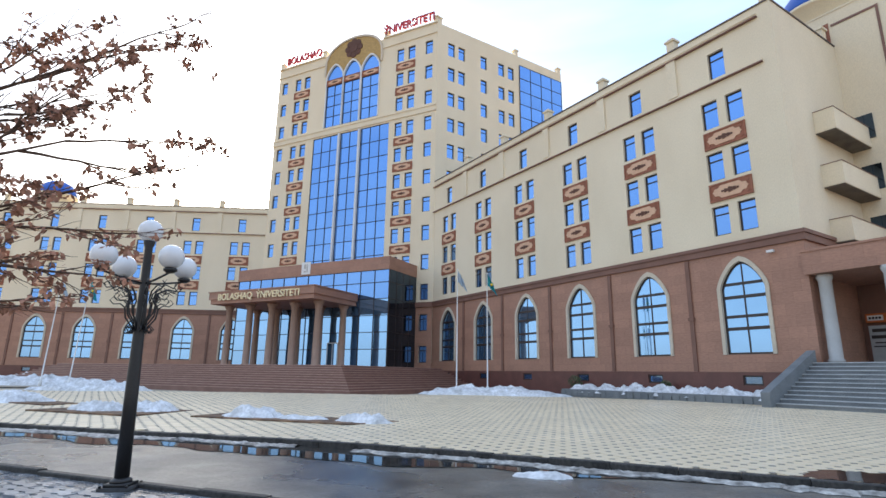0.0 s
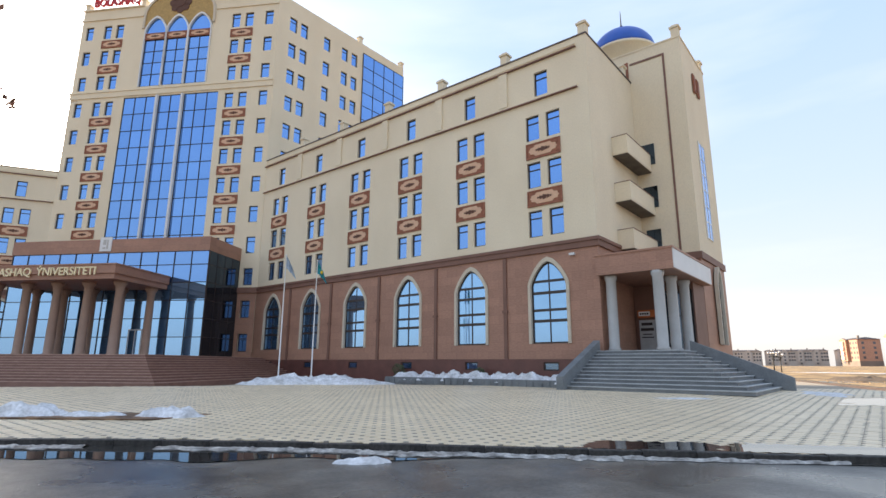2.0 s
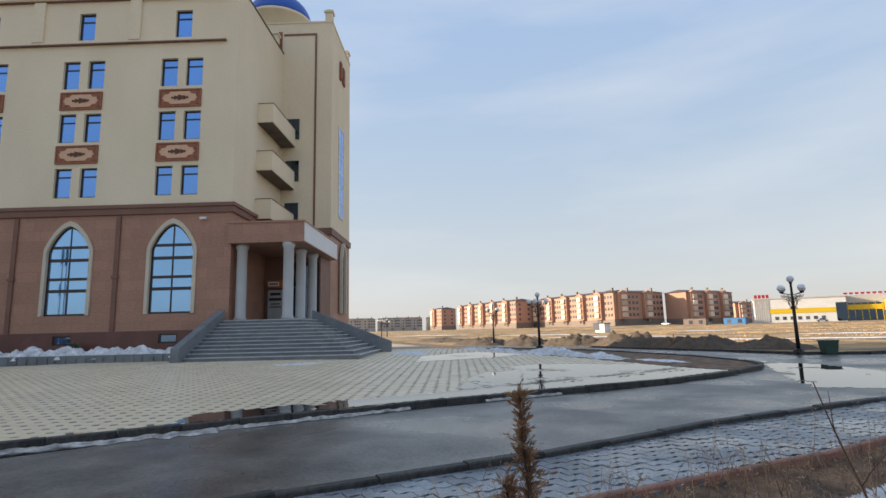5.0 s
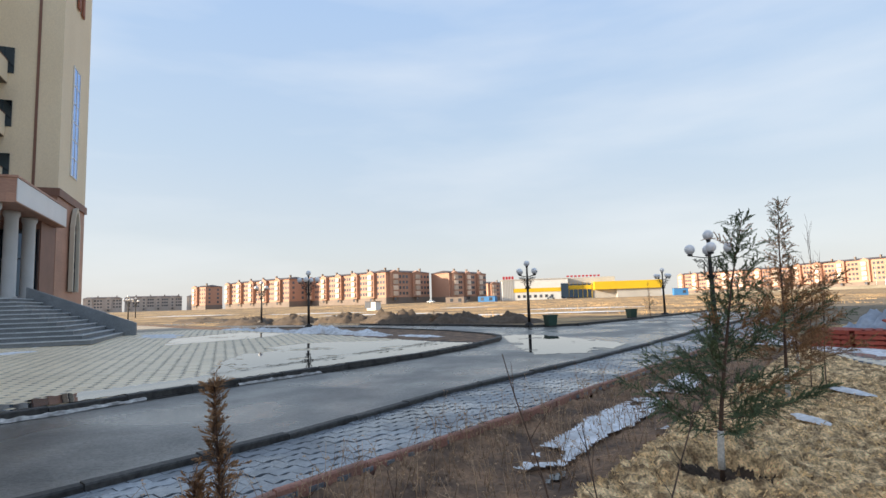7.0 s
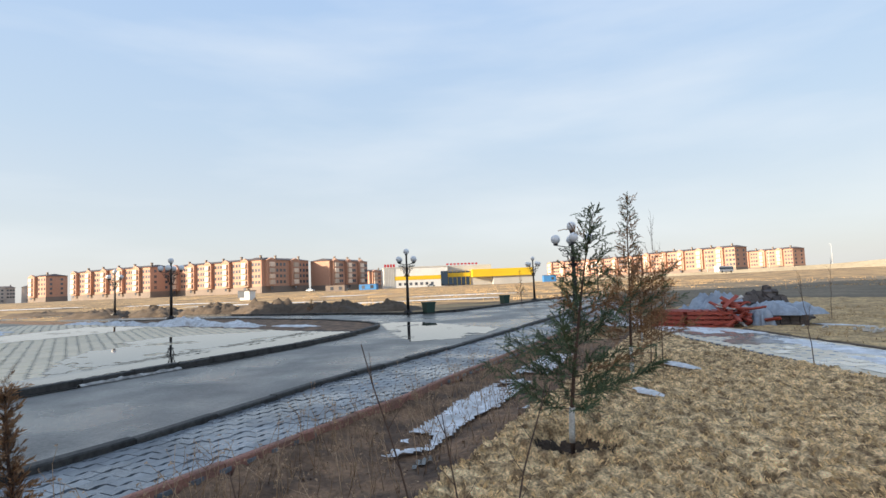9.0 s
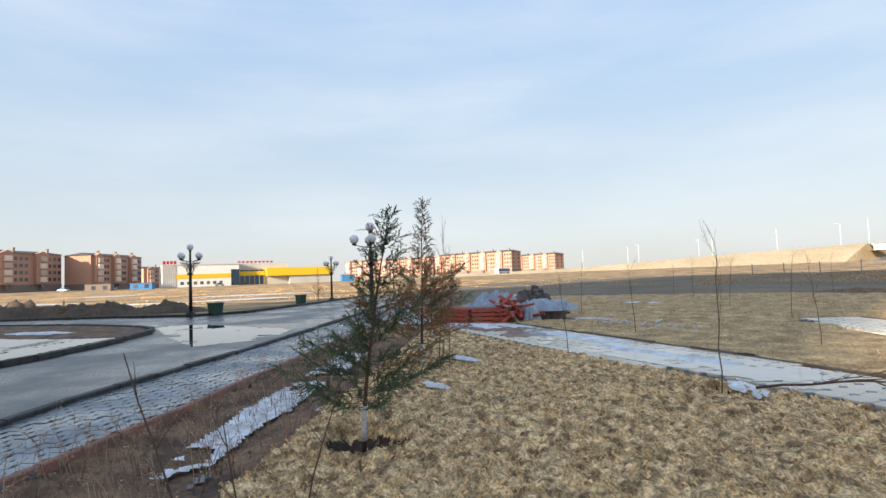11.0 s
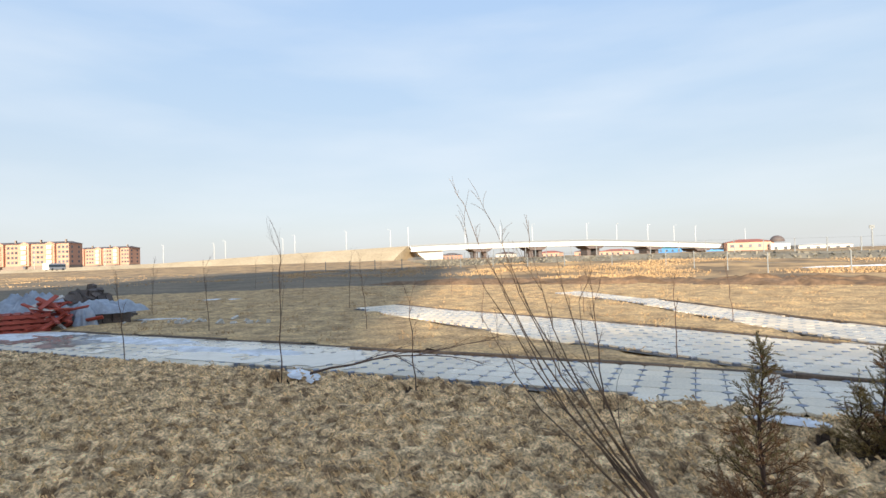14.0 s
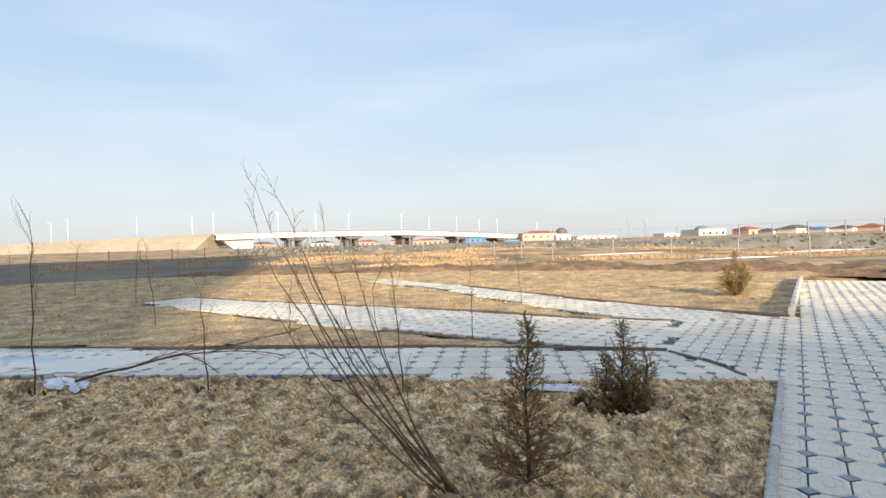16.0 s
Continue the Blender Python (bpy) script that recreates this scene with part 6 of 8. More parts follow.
def juniper(name, x, y, h, reach, seed, label, green=0.75, clear=0.35, lime=True, limbs=80, bend=(0.0, 0.0), stems=((0.0, 0.0, 1.0),), rise=0.25, leader=0.3, fine=1.0, low_brown=0.0, z=0.0, category="tree", crown=None):
    """Young juniper: thin stem, a wide loose skirt and a sparse narrow leader of feathery sprays."""
    r = random.Random(seed)
    t = thing(name, T(x, y, z), label, category, "junipers")
    g, b, w = bmesh.new(), bmesh.new(), bmesh.new()
    for number, (ox, oy, share) in enumerate(stems):
        hh = h * share
        axis = lambda k: Vector((ox * min(1, 2.5 * k) + bend[0] * k ** 1.6, oy * min(1, 2.5 * k) + bend[1] * k ** 1.6, hh * k)) + Vector((0.02 * math.sin(k * 9 + seed), 0.02 * math.cos(k * 7 + number), 0)) * k
        tk = bmesh.new()
        tube(tk, [axis(k / 8) - Vector((0, 0, 0.12 if k == 0 else 0)) for k in range(9)], 0.016 * hh ** 0.6, 0.003)
        part("trunk", tk, M_BARK, t)
        if lime and number == 0:
            bm = bmesh.new()
            tube(bm, [axis(k / 20) for k in range(4)], 0.016 * hh ** 0.6 + 0.004, 0.015 * hh ** 0.6 + 0.003, 8)
            part("whitewash", bm, M_LIME, t, "whitewashed foot of the trunk")
        n = int(limbs * share)
        for i in range(n):
            k = clear / h + (1 - clear / h) * ((i + r.random()) / n) ** 1.12
            taper = (1 - k) ** 0.9
            ln = reach * (0.09 + 0.95 * taper if k < 0.55 else 0.09 + leader * (1 - k) * 1.6) * r.uniform(0.45, 1.12) * (0.6 + 0.4 * share)
            a = i * 2.4 + r.uniform(-0.5, 0.5)
            d = Vector((math.cos(a), math.sin(a), rise * r.uniform(0.2, 1.3) + 0.5 * k)).normalized()
            p = axis(k)
            bow = Vector((0, 0, 0.16 * ln))
            spine = [p, p + d * ln * 0.35 - bow * 0.25, p + d * ln * 0.7 - bow * 0.1, p + d * ln + bow * 0.5]
            tube(w, spine, 0.0045 * (0.4 + 0.6 * taper), 0.0012, 4)
            if r.random() < 0.12:
                continue
            tgt = g if r.random() < green - low_brown * max(0, 0.6 - k) else b
            m = max(4, int(ln / 0.021 * fine))
            for j in range(m):
                u = 0.18 + 0.82 * (j + r.random()) / m
                f = u * 3
                q = spine[min(2, int(f))].lerp(spine[min(2, int(f)) + 1], f - min(2, int(f)))
                dd = (d * 0.8 + rvec(r) * 0.75 + Vector((0, 0, 0.15))).normalized()
                spray(tgt, q, dd, r.uniform(0.06, 0.19) * min(1.0, 0.45 + ln * 1.5), r)
        for i in range(6):
            spray(g if green > 0.2 else b, axis(1 - i * 0.025), (Vector((0, 0, 1)) + rvec(r) * 0.4).normalized(), 0.10 * min(1, hh), r)
    part("limb", w, M_BARK, t)
    if len(g.verts):
        part("crown", g, crown or M_NEEDLE, t)
    if len(b.verts):
        part("brown_sprays", b, M_NEEDLEB, t, "browned sprays")
    return t


juniper("juniper_tree", 5.83, -1.96, 2.22, 1.1, 3, "young open juniper with whitewashed foot in the lawn", 0.85, 0.3, bend=(-0.1, -0.32), limbs=92, leader=0.34)
juniper("juniper_tree", 9.28, -3.95, 2.9, 1.3, 8, "tall sparse brown-green juniper with whitewashed foot", 0.28, 0.5, limbs=130, bend=(0.0, -0.12), leader=0.2, low_brown=0.5)
juniper("juniper_tree", 13.0, -5.7, 2.3, 0.8, 9, "sparse brown juniper beside the pavement", 0.25, 0.4, limbs=60)
juniper("juniper_tree", 43.0, -8.6, 2.6, 0.6, 12, "thin dry juniper beside the road", 0.3, 0.4, lime=False, limbs=45)
juniper("juniper_tree", 23.5, -11.2, 2.6, 0.7, 14, "thin dry juniper beside the pavement", 0.4, 0.4, limbs=45)
juniper("juniper_shrub", 2.46, 0.78, 1.37, 0.105, 21, "small orange-brown upright juniper in the soil strip", 0.0, 0.05, lime=False, limbs=150, stems=((0, 0, 1.0), (-0.08, 0.13, 0.66), (0.07, -0.11, 0.62), (0.1, -0.17, 0.55), (-0.03, 0.08, 0.75), (-0.1, 0.2, 0.5)), rise=3.0, leader=1.0, fine=1.3, z=-0.1, category="shrub")
juniper("juniper_shrub", 0.2, -4.2, 1.02, 0.31, 22, "small olive-brown juniper in the lawn", 0.62, 0.02, lime=False, limbs=90, rise=0.7, leader=0.55, fine=0.9, low_brown=0.9, category="shrub", crown=M_NEEDLEY)
juniper("juniper_shrub", -0.78, -5.72, 0.82, 0.32, 23, "small olive bushy juniper in a planting hole", 0.8, 0.02, lime=False, limbs=62, stems=((0, 0, 1.0), (0.17, 0.04, 0.66), (-0.2, 0.0, 0.72), (-0.05, 0.14, 0.6)), rise=1.0, leader=0.6, fine=0.9, z=-0.06, category="shrub", crown=M_NEEDLEY)
juniper("juniper_shrub", -5.8, -14.4, 1.1, 0.5, 25, "yellowish juniper by the far walkway edge", 0.9, 0.03, lime=False, limbs=80, stems=((0, 0, 1.0), (0.2, 0.1, 0.7), (-0.2, 0.05, 0.75)), rise=1.0, leader=0.6, category="shrub", crown=M_NEEDLEY)
juniper("juniper_shrub", 40.0, 7.4, 0.9, 0.6, 27, "dark low bush on the dirt bank", 0.2, 0.08, lime=False, limbs=40, category="shrub")


def twig(bm, p, d, ln, rad, r, depth, droop=0.0, buds=None, spreadk=0.6, tipz=0.0):
    pts = [p]
    n = 6
    dd = d.copy()
    for i in range(n):
        dd = (dd + rvec(r) * 0.13 + Vector((0, 0, tipz - droop))).normalized()
        pts.append(pts[-1] + dd * ln / n)
    tube(bm, pts, rad, max(0.0012, rad * 0.36), 4)
    if buds is not None and depth <= 1:
        for q in pts[2:]:
            if r.random() < (0.3 if depth == 1 else 0.09):
                c = q + rvec(r) * 0.02
                for _ in range(r.randint(4, 10)):
                    leaf(buds, c + rvec(r) * 0.03, (rvec(r) + Vector((0, 0, -0.5))).normalized(), r.uniform(0.035, 0.09), r.uniform(0.010, 0.024))
    if depth > 0:
        for i in range(2, n + 1):
            if r.random() < 0.85:
                nd = (dd * 0.7 + rvec(r) * spreadk + (pts[i] - pts[i - 1]).normalized() * 0.6).normalized()
                twig(bm, pts[i], nd, ln * r.uniform(0.35, 0.6), rad * 0.5, r, depth - 1, droop, buds, spreadk, tipz)


# maple with dry seed bunches reaching in from outside the view
r = random.Random(41)
maple = thing("maple_tree", Matrix.Identity(4), "bare tree with reddish-brown dry seed bunches", "tree")
bm = bmesh.new()
stem = [Vector(q) for q in ((-4.9, 3.1, -0.05), (-4.85, 3.15, 1.0), (-4.7, 3.25, 2.0), (-4.6, 3.3, 3.2), (-4.5, 3.4, 4.6), (-4.4, 3.5, 6.0))]
tube(bm, stem, 0.11, 0.04, 9)
part("trunk", bm, M_BARK, maple)
for k, (s, tip) in enumerate((((-4.7, 3.25, 2.0), (-2.55, 4.3, 3.05)), ((-4.7, 3.25, 2.1), (-2.85, 4.1, 2.45)), ((-4.65, 3.28, 2.5), (-2.45, 4.35, 3.75)), ((-4.62, 3.3, 2.8), (-2.6, 4.25, 4.55)), ((-4.6, 3.3, 3.1), (-3.0, 4.0, 4.7)), ((-4.7, 3.25, 1.9), (-3.2, 3.9, 2.15)), ((-4.6, 3.3, 2.7), (-3.0, 3.95, 3.9)), ((-4.55, 3.35, 3.5), (-2.9, 4.1, 5.4)))):
    b, s2 = bmesh.new(), bmesh.new()
    s, tip = Vector(s), Vector(tip)
    twig(b, s, (tip - s).normalized(), (tip - s).length * 0.7, 0.03, r, 3, 0.0, s2, 0.5, 0.0)
    br = part("branch", b, M_BARK, maple)
    tagged(part("dry_foliage", s2, M_DEAD, br, "dry reddish seed bunches"), kind="stuff")


def sapling(x, y, h, seed, label="thin bare sapling in a planting hole", lean=0.06):
    q = random.Random(seed)
    t = thing("sapling", T(x, y, 0), label, "sapling", "saplings")
    bm = bmesh.new()
    pts = [Vector((lean * h * (k / 6) ** 1.5 * math.sin(seed) + 0.02 * q.uniform(-1, 1), lean * h * (k / 6) * math.cos(seed), -0.12 * (k == 0) + h * 0.7 * k / 6)) for k in range(7)]
    tube(bm, pts, 0.009, 0.0038, 6)
    for k in (3, 4, 5, 6, 6):
        twig(bm, pts[k], Vector((q.uniform(-0.4, 0.4), q.uniform(-0.4, 0.4), 1)).normalized(), h * q.uniform(0.1, 0.19), 0.0035, q, 1, 0, None, 0.35, 0.0)
    part("stem", bm, M_BARK, t)


for k, (x, y, h) in enumerate(((9.95, -4.55, 2.9), (9.8, -4.7, 2.5), (5.4, -6.42, 2.35), (3.48, -6.52, 1.5), (8.95, -6.78, 1.7), (1.3, -6.33, 1.7), (0.62, -9.38, 1.5), (4.8, -12.7, 1.9), (10.8, -16.2, 2.2), (11.0, -10.4, 2.1), (7.1, -11.3, 2.0), (2.8, -15.0, 1.8), (17, -13.5, 2.3), (15, -19, 2.4), (27.8, -30, 2.5), (18, -30.8, 2.5), (9, -21, 2.0), (-0.5, -13.6, 1.6), (21, -24, 2.4))):
    sapling(x, y, h, 60 + k)

# leaning many-stemmed willow
willow = thing("willow_shrub", T(0, 0, 0), "leaning bare willow shrub with many thin stems", "shrub")
r = random.Random(77)
base = Vector((0.60, -4.1, -0.06))
for k, tip in enumerate(((2.05, -4.6, 1.95), (1.9, -4.25, 1.6), (1.72, -4.35, 1.75), (1.5, -4.4, 1.6), (1.8, -4.5, 1.5), (1.85, -4.3, 1.15), (1.2, -4.4, 1.25), (1.6, -4.1, 1.6), (1.35, -4.6, 1.55))):
    bm = bmesh.new()
    tip = Vector(tip)
    b0 = base + Vector((r.uniform(-0.05, 0.05), r.uniform(-0.05, 0.05), 0))
    pts = [b0.lerp(tip, q / 7) + Vector((0.10 * math.sin(q / 7 * 3.1), 0, -0.06 * math.sin(q / 7 * 3.1))) + rvec(r) * 0.018 for q in range(8)]
    tube(bm, pts, 0.0095, 0.0019, 6)
    for q in range(3, 8):
        if r.random() < 0.7:
            twig(bm, pts[q], ((pts[q] - pts[q - 1]).normalized() + rvec(r) * 0.5).normalized(), r.uniform(0.12, 0.3), 0.003, r, 1, 0.03, None, 0.5)
    part("stem", bm, M_WILLOW, willow)

# branch lying over the path edge
fb = thing("fallen_branch", T(0, 0, 0), "dark bare branch lying across the path edge", "branch")
bm = bmesh.new()
r = random.Random(5)
twig(bm, Vector((5.1, -6.62, 0.09)), Vector((-0.83, -0.45, 0.2)).normalized(), 1.7, 0.017, r, 2, 0.015, None, 0.45)
part("stem", bm, M_BARK, fb)

# thin tall stems and dry weeds in the soil strip
for k, (x, y, h, lx, ly) in enumerate(((3.55, -0.55, 1.35, 0.1, 0.35), (3.95, -0.75, 0.9, 0.02, 0.1), (3.85, -1.0, 1.0, 0.28, -0.35), (3.1, 0.1, 0.9, -0.1, 0.2))):
    q = random.Random(90 + k)
    s = thing("bare_stem", T(x, y, 0), "thin dark leafless stem at the lawn edge", "sapling")
    bm = bmesh.new()
    pts = [Vector((lx * (i / 6) ** 1.3, ly * (i / 6) ** 1.3, h * i / 6 - 0.1)) + rvec(q) * 0.01 for i in range(7)]
    tube(bm, pts, 0.008, 0.003, 5)
    for i in (2, 3, 4, 5):
        twig(bm, pts[i], (rvec(q) * 0.6 + Vector((0, 0, 1))).normalized(), 0.22, 0.003, q, 0)
    part("stem", bm, M_BARK, s)
M_STRAW = mat("dry_weed_straw", (0.46, 0.31, 0.19), (0.26, 0.165, 0.105), 4, 0.9, fine=0.2, island=0.3)
bm = bmesh.new()
r = random.Random(14)
for i in range(1250):
    x = 1.5 + 12.5 * r.random() ** 1.5
    off = r.uniform(0.1, 1.9) if r.random() < 0.8 else r.uniform(1.5, 2.1)
    y = -0.63 - 0.57 * (x - 4.86) + off / 0.869
    h = r.uniform(0.12, 0.6) * (1.0 if r.random() < 0.6 else 0.5)
    p = Vector((x, y, -0.12))
    d = (Vector((0, 0, 1)) + rvec(r) * 0.35).normalized()
    pts = [p, p + d * h * 0.5, p + d * h + rvec(r) * 0.05]
    tube(bm, pts, 0.0042, 0.002, 3)
    for _ in range(r.randint(1, 4)):
        q = pts[1].lerp(pts[2], r.random())
        e = q + (d + rvec(r) * 0.9).normalized() * h * 0.3
        tube(bm, [q, e], 0.0022, 0.0012, 3)
        for _ in range(3):
            leaf(bm, e, rvec(r), 0.02, 0.006)
tagged(part("dry_weeds", bm, M_STRAW), "dry brown weeds in the soil strip", "weeds", kind="stuff")
# clods in the soil strip and round the planting holes
bm = bmesh.new()
for i in range(900):
    if i < 500:
        x = r.uniform(1.5, 14)
        y = -0.63 - 0.57 * (x - 4.86) + r.uniform(0.05, 2.2) / 0.869
        z = ditch(x, y)
    else:
        cx, cy, cr = HOLES[i % len(HOLES)]
        a = r.uniform(0, 6.28)
        x, y = cx + math.cos(a) * cr * r.uniform(0.3, 1.0), cy + math.sin(a) * cr * r.uniform(0.3, 0.8)
        z = sod(x, y)
    s = r.uniform(0.01, 0.03)
    q = [Vector((x, y, z)) + rvec(r) * s for _ in range(4)]
    vs = [bm.verts.new(v) for v in q]
    for f in ((0, 1, 2), (0, 2, 3), (0, 3, 1), (1, 3, 2)):
        bm.faces.new([vs[i2] for i2 in f])
tagged(part("soil_clods", bm, M_SOIL), "loose dark soil clods", "soil", kind="stuff")


# ---- building material stacks ----
def pallet_stack(x, y, ang, n, label):
    t = thing("pallet_stack", T(x, y, 0) @ pose(0, 0, 0, 0, 0, ang), label, "pallets")
    bm = bmesh.new()
    box(bm, -0.6, 0.6, -0.05, 0.05, 0, 0.08)
    stringer = mesh_of(bm, M_REDP)
    bm = bmesh.new()
    box(bm, -0.07, 0.07, -0.5, 0.5, 0.082, 0.105)
    slat = mesh_of(bm, M_REDP)
    for k in range(n):
        p = inst("pallet", stringer, None, t, m=T(0, 0, k * 0.13))
        for y in (-0.45, 0.45):
            inst("stringer", stringer, None, p, m=T(0, y, 0))
        for i in range(6):
            inst("slat", slat, None, p, m=T(-0.53 + i * 0.21, 0, 0))
    return t


pallet_stack(16.9, -8.5, 20, 4, "stack of red painted pallets")
pallet_stack(16.3, -9.2, 60, 4, "stack of red painted pallets")
t = thing("timber_heap", T(15.9, -9.7, 0), "loose heap of red painted boards", "timber")
r = random.Random(3)
for i in range(46):
    bm = bmesh.new()
    l = r.uniform(0.4, 0.9)
    box(bm, -l / 2, l / 2, -0.05, 0.05, -0.02, 0.02)
    part("board", bm, M_REDP if i % 9 else M_CONC, t, m=T(r.gauss(0, 0.3), r.gauss(0, 0.35), 0.08 + 0.75 * (i / 46) * (0.6 + 0.4 * r.random())) @ pose(0, 0, 0, r.uniform(-40, 40), r.uniform(-30, 30), r.uniform(0, 180)))
t = thing("block_stack", T(16.0, -11.2, 0) @ pose(0, 0, 0, 0, 0, 62), "low stack of brownish hollow concrete blocks", "blocks")
for i in range(3):
    for j in range(7):
        for k in range(2):
            bm = bmesh.new()
            box(bm, -0.6 + j * 0.24, -0.6 + j * 0.24 + 0.22, -0.3 + i * 0.26, -0.3 + i * 0.26 + 0.24, k * 0.16, k * 0.16 + 0.15)
            part("block", bm, M_DARKBLK, t)
mound("wrapped_mound", 15.95, -11.05, 1.05, 0.5, 1.08, 0.42, 0.33, "crumpled pale film draped over stacked blocks", "building material", M_PLASTIC, seed=15)
mound("wrapped_mound", 17.3, -10.0, 1.5, 0.7, 1.0, 0.9, 0.0, "heap wrapped in crumpled bluish film", "building material", M_PLASTIC, seed=9)
mound("wrapped_mound", 15.9, -10.5, 0.35, 0.4, 1.0, 0.7, 0.0, "heap wrapped in crumpled bluish film", "building material", M_PLASTIC, seed=12)
mound("snow_mound", 18.6, -7.4, 0.9, 0.5, 0.6, 0.45, 0.0, "snow heap beside the pallets", seed=13)
t = thing("rubble_heap", T(18.3, -12.2, 0), "dark heap of broken concrete blocks", "rubble")
bm = bmesh.new()
for i in range(170):
    a, q = r.uniform(0, 6.28), r.random() ** 0.6
    s = r.uniform(0.08, 0.2)
    m = T(math.cos(a) * q * 1.6, math.sin(a) * q * 1.1, 0.05 + (1 - q) * 1.05 * r.uniform(0.6, 1)) @ pose(0, 0, 0, r.uniform(0, 180), r.uniform(0, 180), 0)
    box(bm, -s, s, -s * 0.6, s * 0.6, -s * 0.5, s * 0.5, m)
tagged(part("rubble", bm, M_DARKBLK, t), kind="stuff")
bm = bmesh.new()
for i in range(26):
    s = r.uniform(0.04, 0.12)
    x = r.uniform(10.5, 15)
    m = T(x, -11.4 - (15 - x) * 0.12 + r.gauss(0, 0.25), 0.04) @ pose(0, 0, 0, r.uniform(0, 90), r.uniform(0, 90), r.uniform(0, 90))
    box(bm, -s, s, -s * 0.7, s * 0.7, -s * 0.4, s * 0.4, m)
tagged(part("concrete_debris", bm, M_CONC), "scattered light concrete debris", "debris", kind="stuff")

# bins
for x, y in ((31.7, -1.0), (41.4, -7.0)):
    t = thing("litter_bin", T(x, y, 0.0) @ pose(0, 0, 0, 0, 0, 30), "dark green sheet-metal litter bin", "bin", "litter bins")
    bm = bmesh.new()
    vs = box(bm, -0.3, 0.3, -0.3, 0.3, 0.05, 0.62)
    for v in vs[:4]:
        v.co.x *= 0.82
        v.co.y *= 0.82
    part("body", bm, M_GREEN, t)
    bm = bmesh.new()
    box(bm, -0.33, 0.33, -0.33, 0.33, 0.622, 0.66)
    part("rim", bm, M_GREEN, t)
    bm = bmesh.new()
    box(bm, -0.25, 0.25, -0.25, 0.25, -0.05, 0.05)
    part("foot", bm, M_BLACK, t)


# ---- distant buildings ----
bm = bmesh.new()
box(bm, -0.75, 0.75, -0.06, 0.05, 0, 1.5)
FARWIN = mesh_of(bm, M_FARGLASS)
bm = bmesh.new()
box(bm, -1.5, 1.5, -0.9, 0.0, 0, 1.05)
box(bm, -1.5, 1.5, -0.8, 0.0, 1.06, 2.3)
LOGGIA = mesh_of(bm, mat("pale_glazed_loggia", (0.72, 0.58, 0.47), (0.60, 0.48, 0.39), 0.4, 0.6, fine=0.15, rand=0.25))


def apartment(p0, p1, storeys, label, wall=M_BRICK, depth=13.0, module=14.0, base=M_BRICKD, loggias=True):
    L = math.hypot(p1[0] - p0[0], p1[1] - p0[1])
    f = plan(p0[0], p0[1], p1[0] - p0[0], p1[1] - p0[1])
    gz = height((p0[0] + p1[0]) / 2, (p0[1] + p1[1]) / 2)
    t = thing("apartment_building", f @ T(0, 0, gz), label, "apartment building", "apartment buildings")
    H = storeys * 3.0 + 1.6
    bm = bmesh.new()
    box(bm, 0, L, 0, depth, 3.2, H)
    part("wall", bm, wall, t)
    bm = bmesh.new()
    box(bm, -0.1, L + 0.1, -0.1, depth + 0.1, -2.0, 3.2)
    part("base", bm, base, t)
    n = max(1, round(L / module))
    w = L / n
    for k in range(n):
        bm = bmesh.new()
        x0, x1 = k * w + w * 0.14, k * w + w * 0.5
        box(bm, x0, x1, -1.6, -0.002, 3.2, H - 0.2)
        slab_xz(bm, [(x0 - 0.2, H - 0.2), (x1 + 0.2, H - 0.2), ((x0 + x1) / 2, H + 1.1)], -1.8, -0.002)
        part("projecting_bay", bm, wall, t)
        bm = bmesh.new()
        xc = k * w + w * 0.75
        box(bm, xc - 0.4, xc + 0.4, 3.0, 4.0, H + 0.5, H + 2.4)
        box(bm, xc - 0.5, xc + 0.5, 2.9, 4.1, H + 2.41, H + 2.6)
        part("chimney", bm, M_BRICKD, t)
        for s in range(storeys):
            z = s * 3.0 + 1.6
            for x, y in ((x0 + (x1 - x0) * 0.5, -1.6), (k * w + w * 0.62, 0), (k * w + w * 0.78, 0), (k * w + w * 0.93, 0)):
                if loggias and s and y < 0:
                    inst("loggia", LOGGIA, None, t, m=T(x, y, z - 0.5))
                else:
                    inst("window", FARWIN, None, t, m=T(x, y, z))
    for s in range(storeys):
        for y in (3.0, 9.5):
            inst("window", FARWIN, None, t, m=T(L, y, s * 3.0 + 1.6) @ pose(0, 0, 0, 0, 0, 90))
    bm = bmesh.new()
    vs = [bm.verts.new(p) for p in ((-0.6, -0.6, H), (L + 0.6, -0.6, H), (L + 0.6, depth + 0.6, H), (-0.6, depth + 0.6, H), (2.5, depth / 2, H + 1.5), (L - 2.5, depth / 2, H + 1.5))]
    for q in ((0, 1, 5, 4), (1, 2, 5), (2, 3, 4, 5), (3, 0, 4), (3, 2, 1, 0)):
        bm.faces.new([vs[i] for i in q])
    part("roof", bm, M_ROOF, t)
    return t


A_LAB = "five-storey orange brick apartment block with dark base"


def polar(az, d):
    return d * math.sin(radians(az)), d * math.cos(radians(az))


for a0, d0, a1, d1, n in ((54.65, 444, 55.85, 426, 5), (57.69, 394, 63.79, 330, 5), (65.64, 339, 73.7, 281.5, 5), (73.8, 281, 78.45, 303, 5), (80.59, 296, 84.54, 325, 5), (84.7, 412, 86.35, 420, 4), (103.67, 500, 113.0, 450, 5), (113.2, 446, 121.42, 400, 5), (121.95, 530, 125.97, 500, 5)):
    apartment(polar(a0, d0), polar(a1, d1), n, A_LAB)
# lightened grey carries the distance haze in the wall colour
M_GREYB = mat("hazed_grey_pink_panel", (0.52, 0.46, 0.42), (0.45, 0.40, 0.37), 0.05, 0.85, fine=0.1, bscale=0.6)
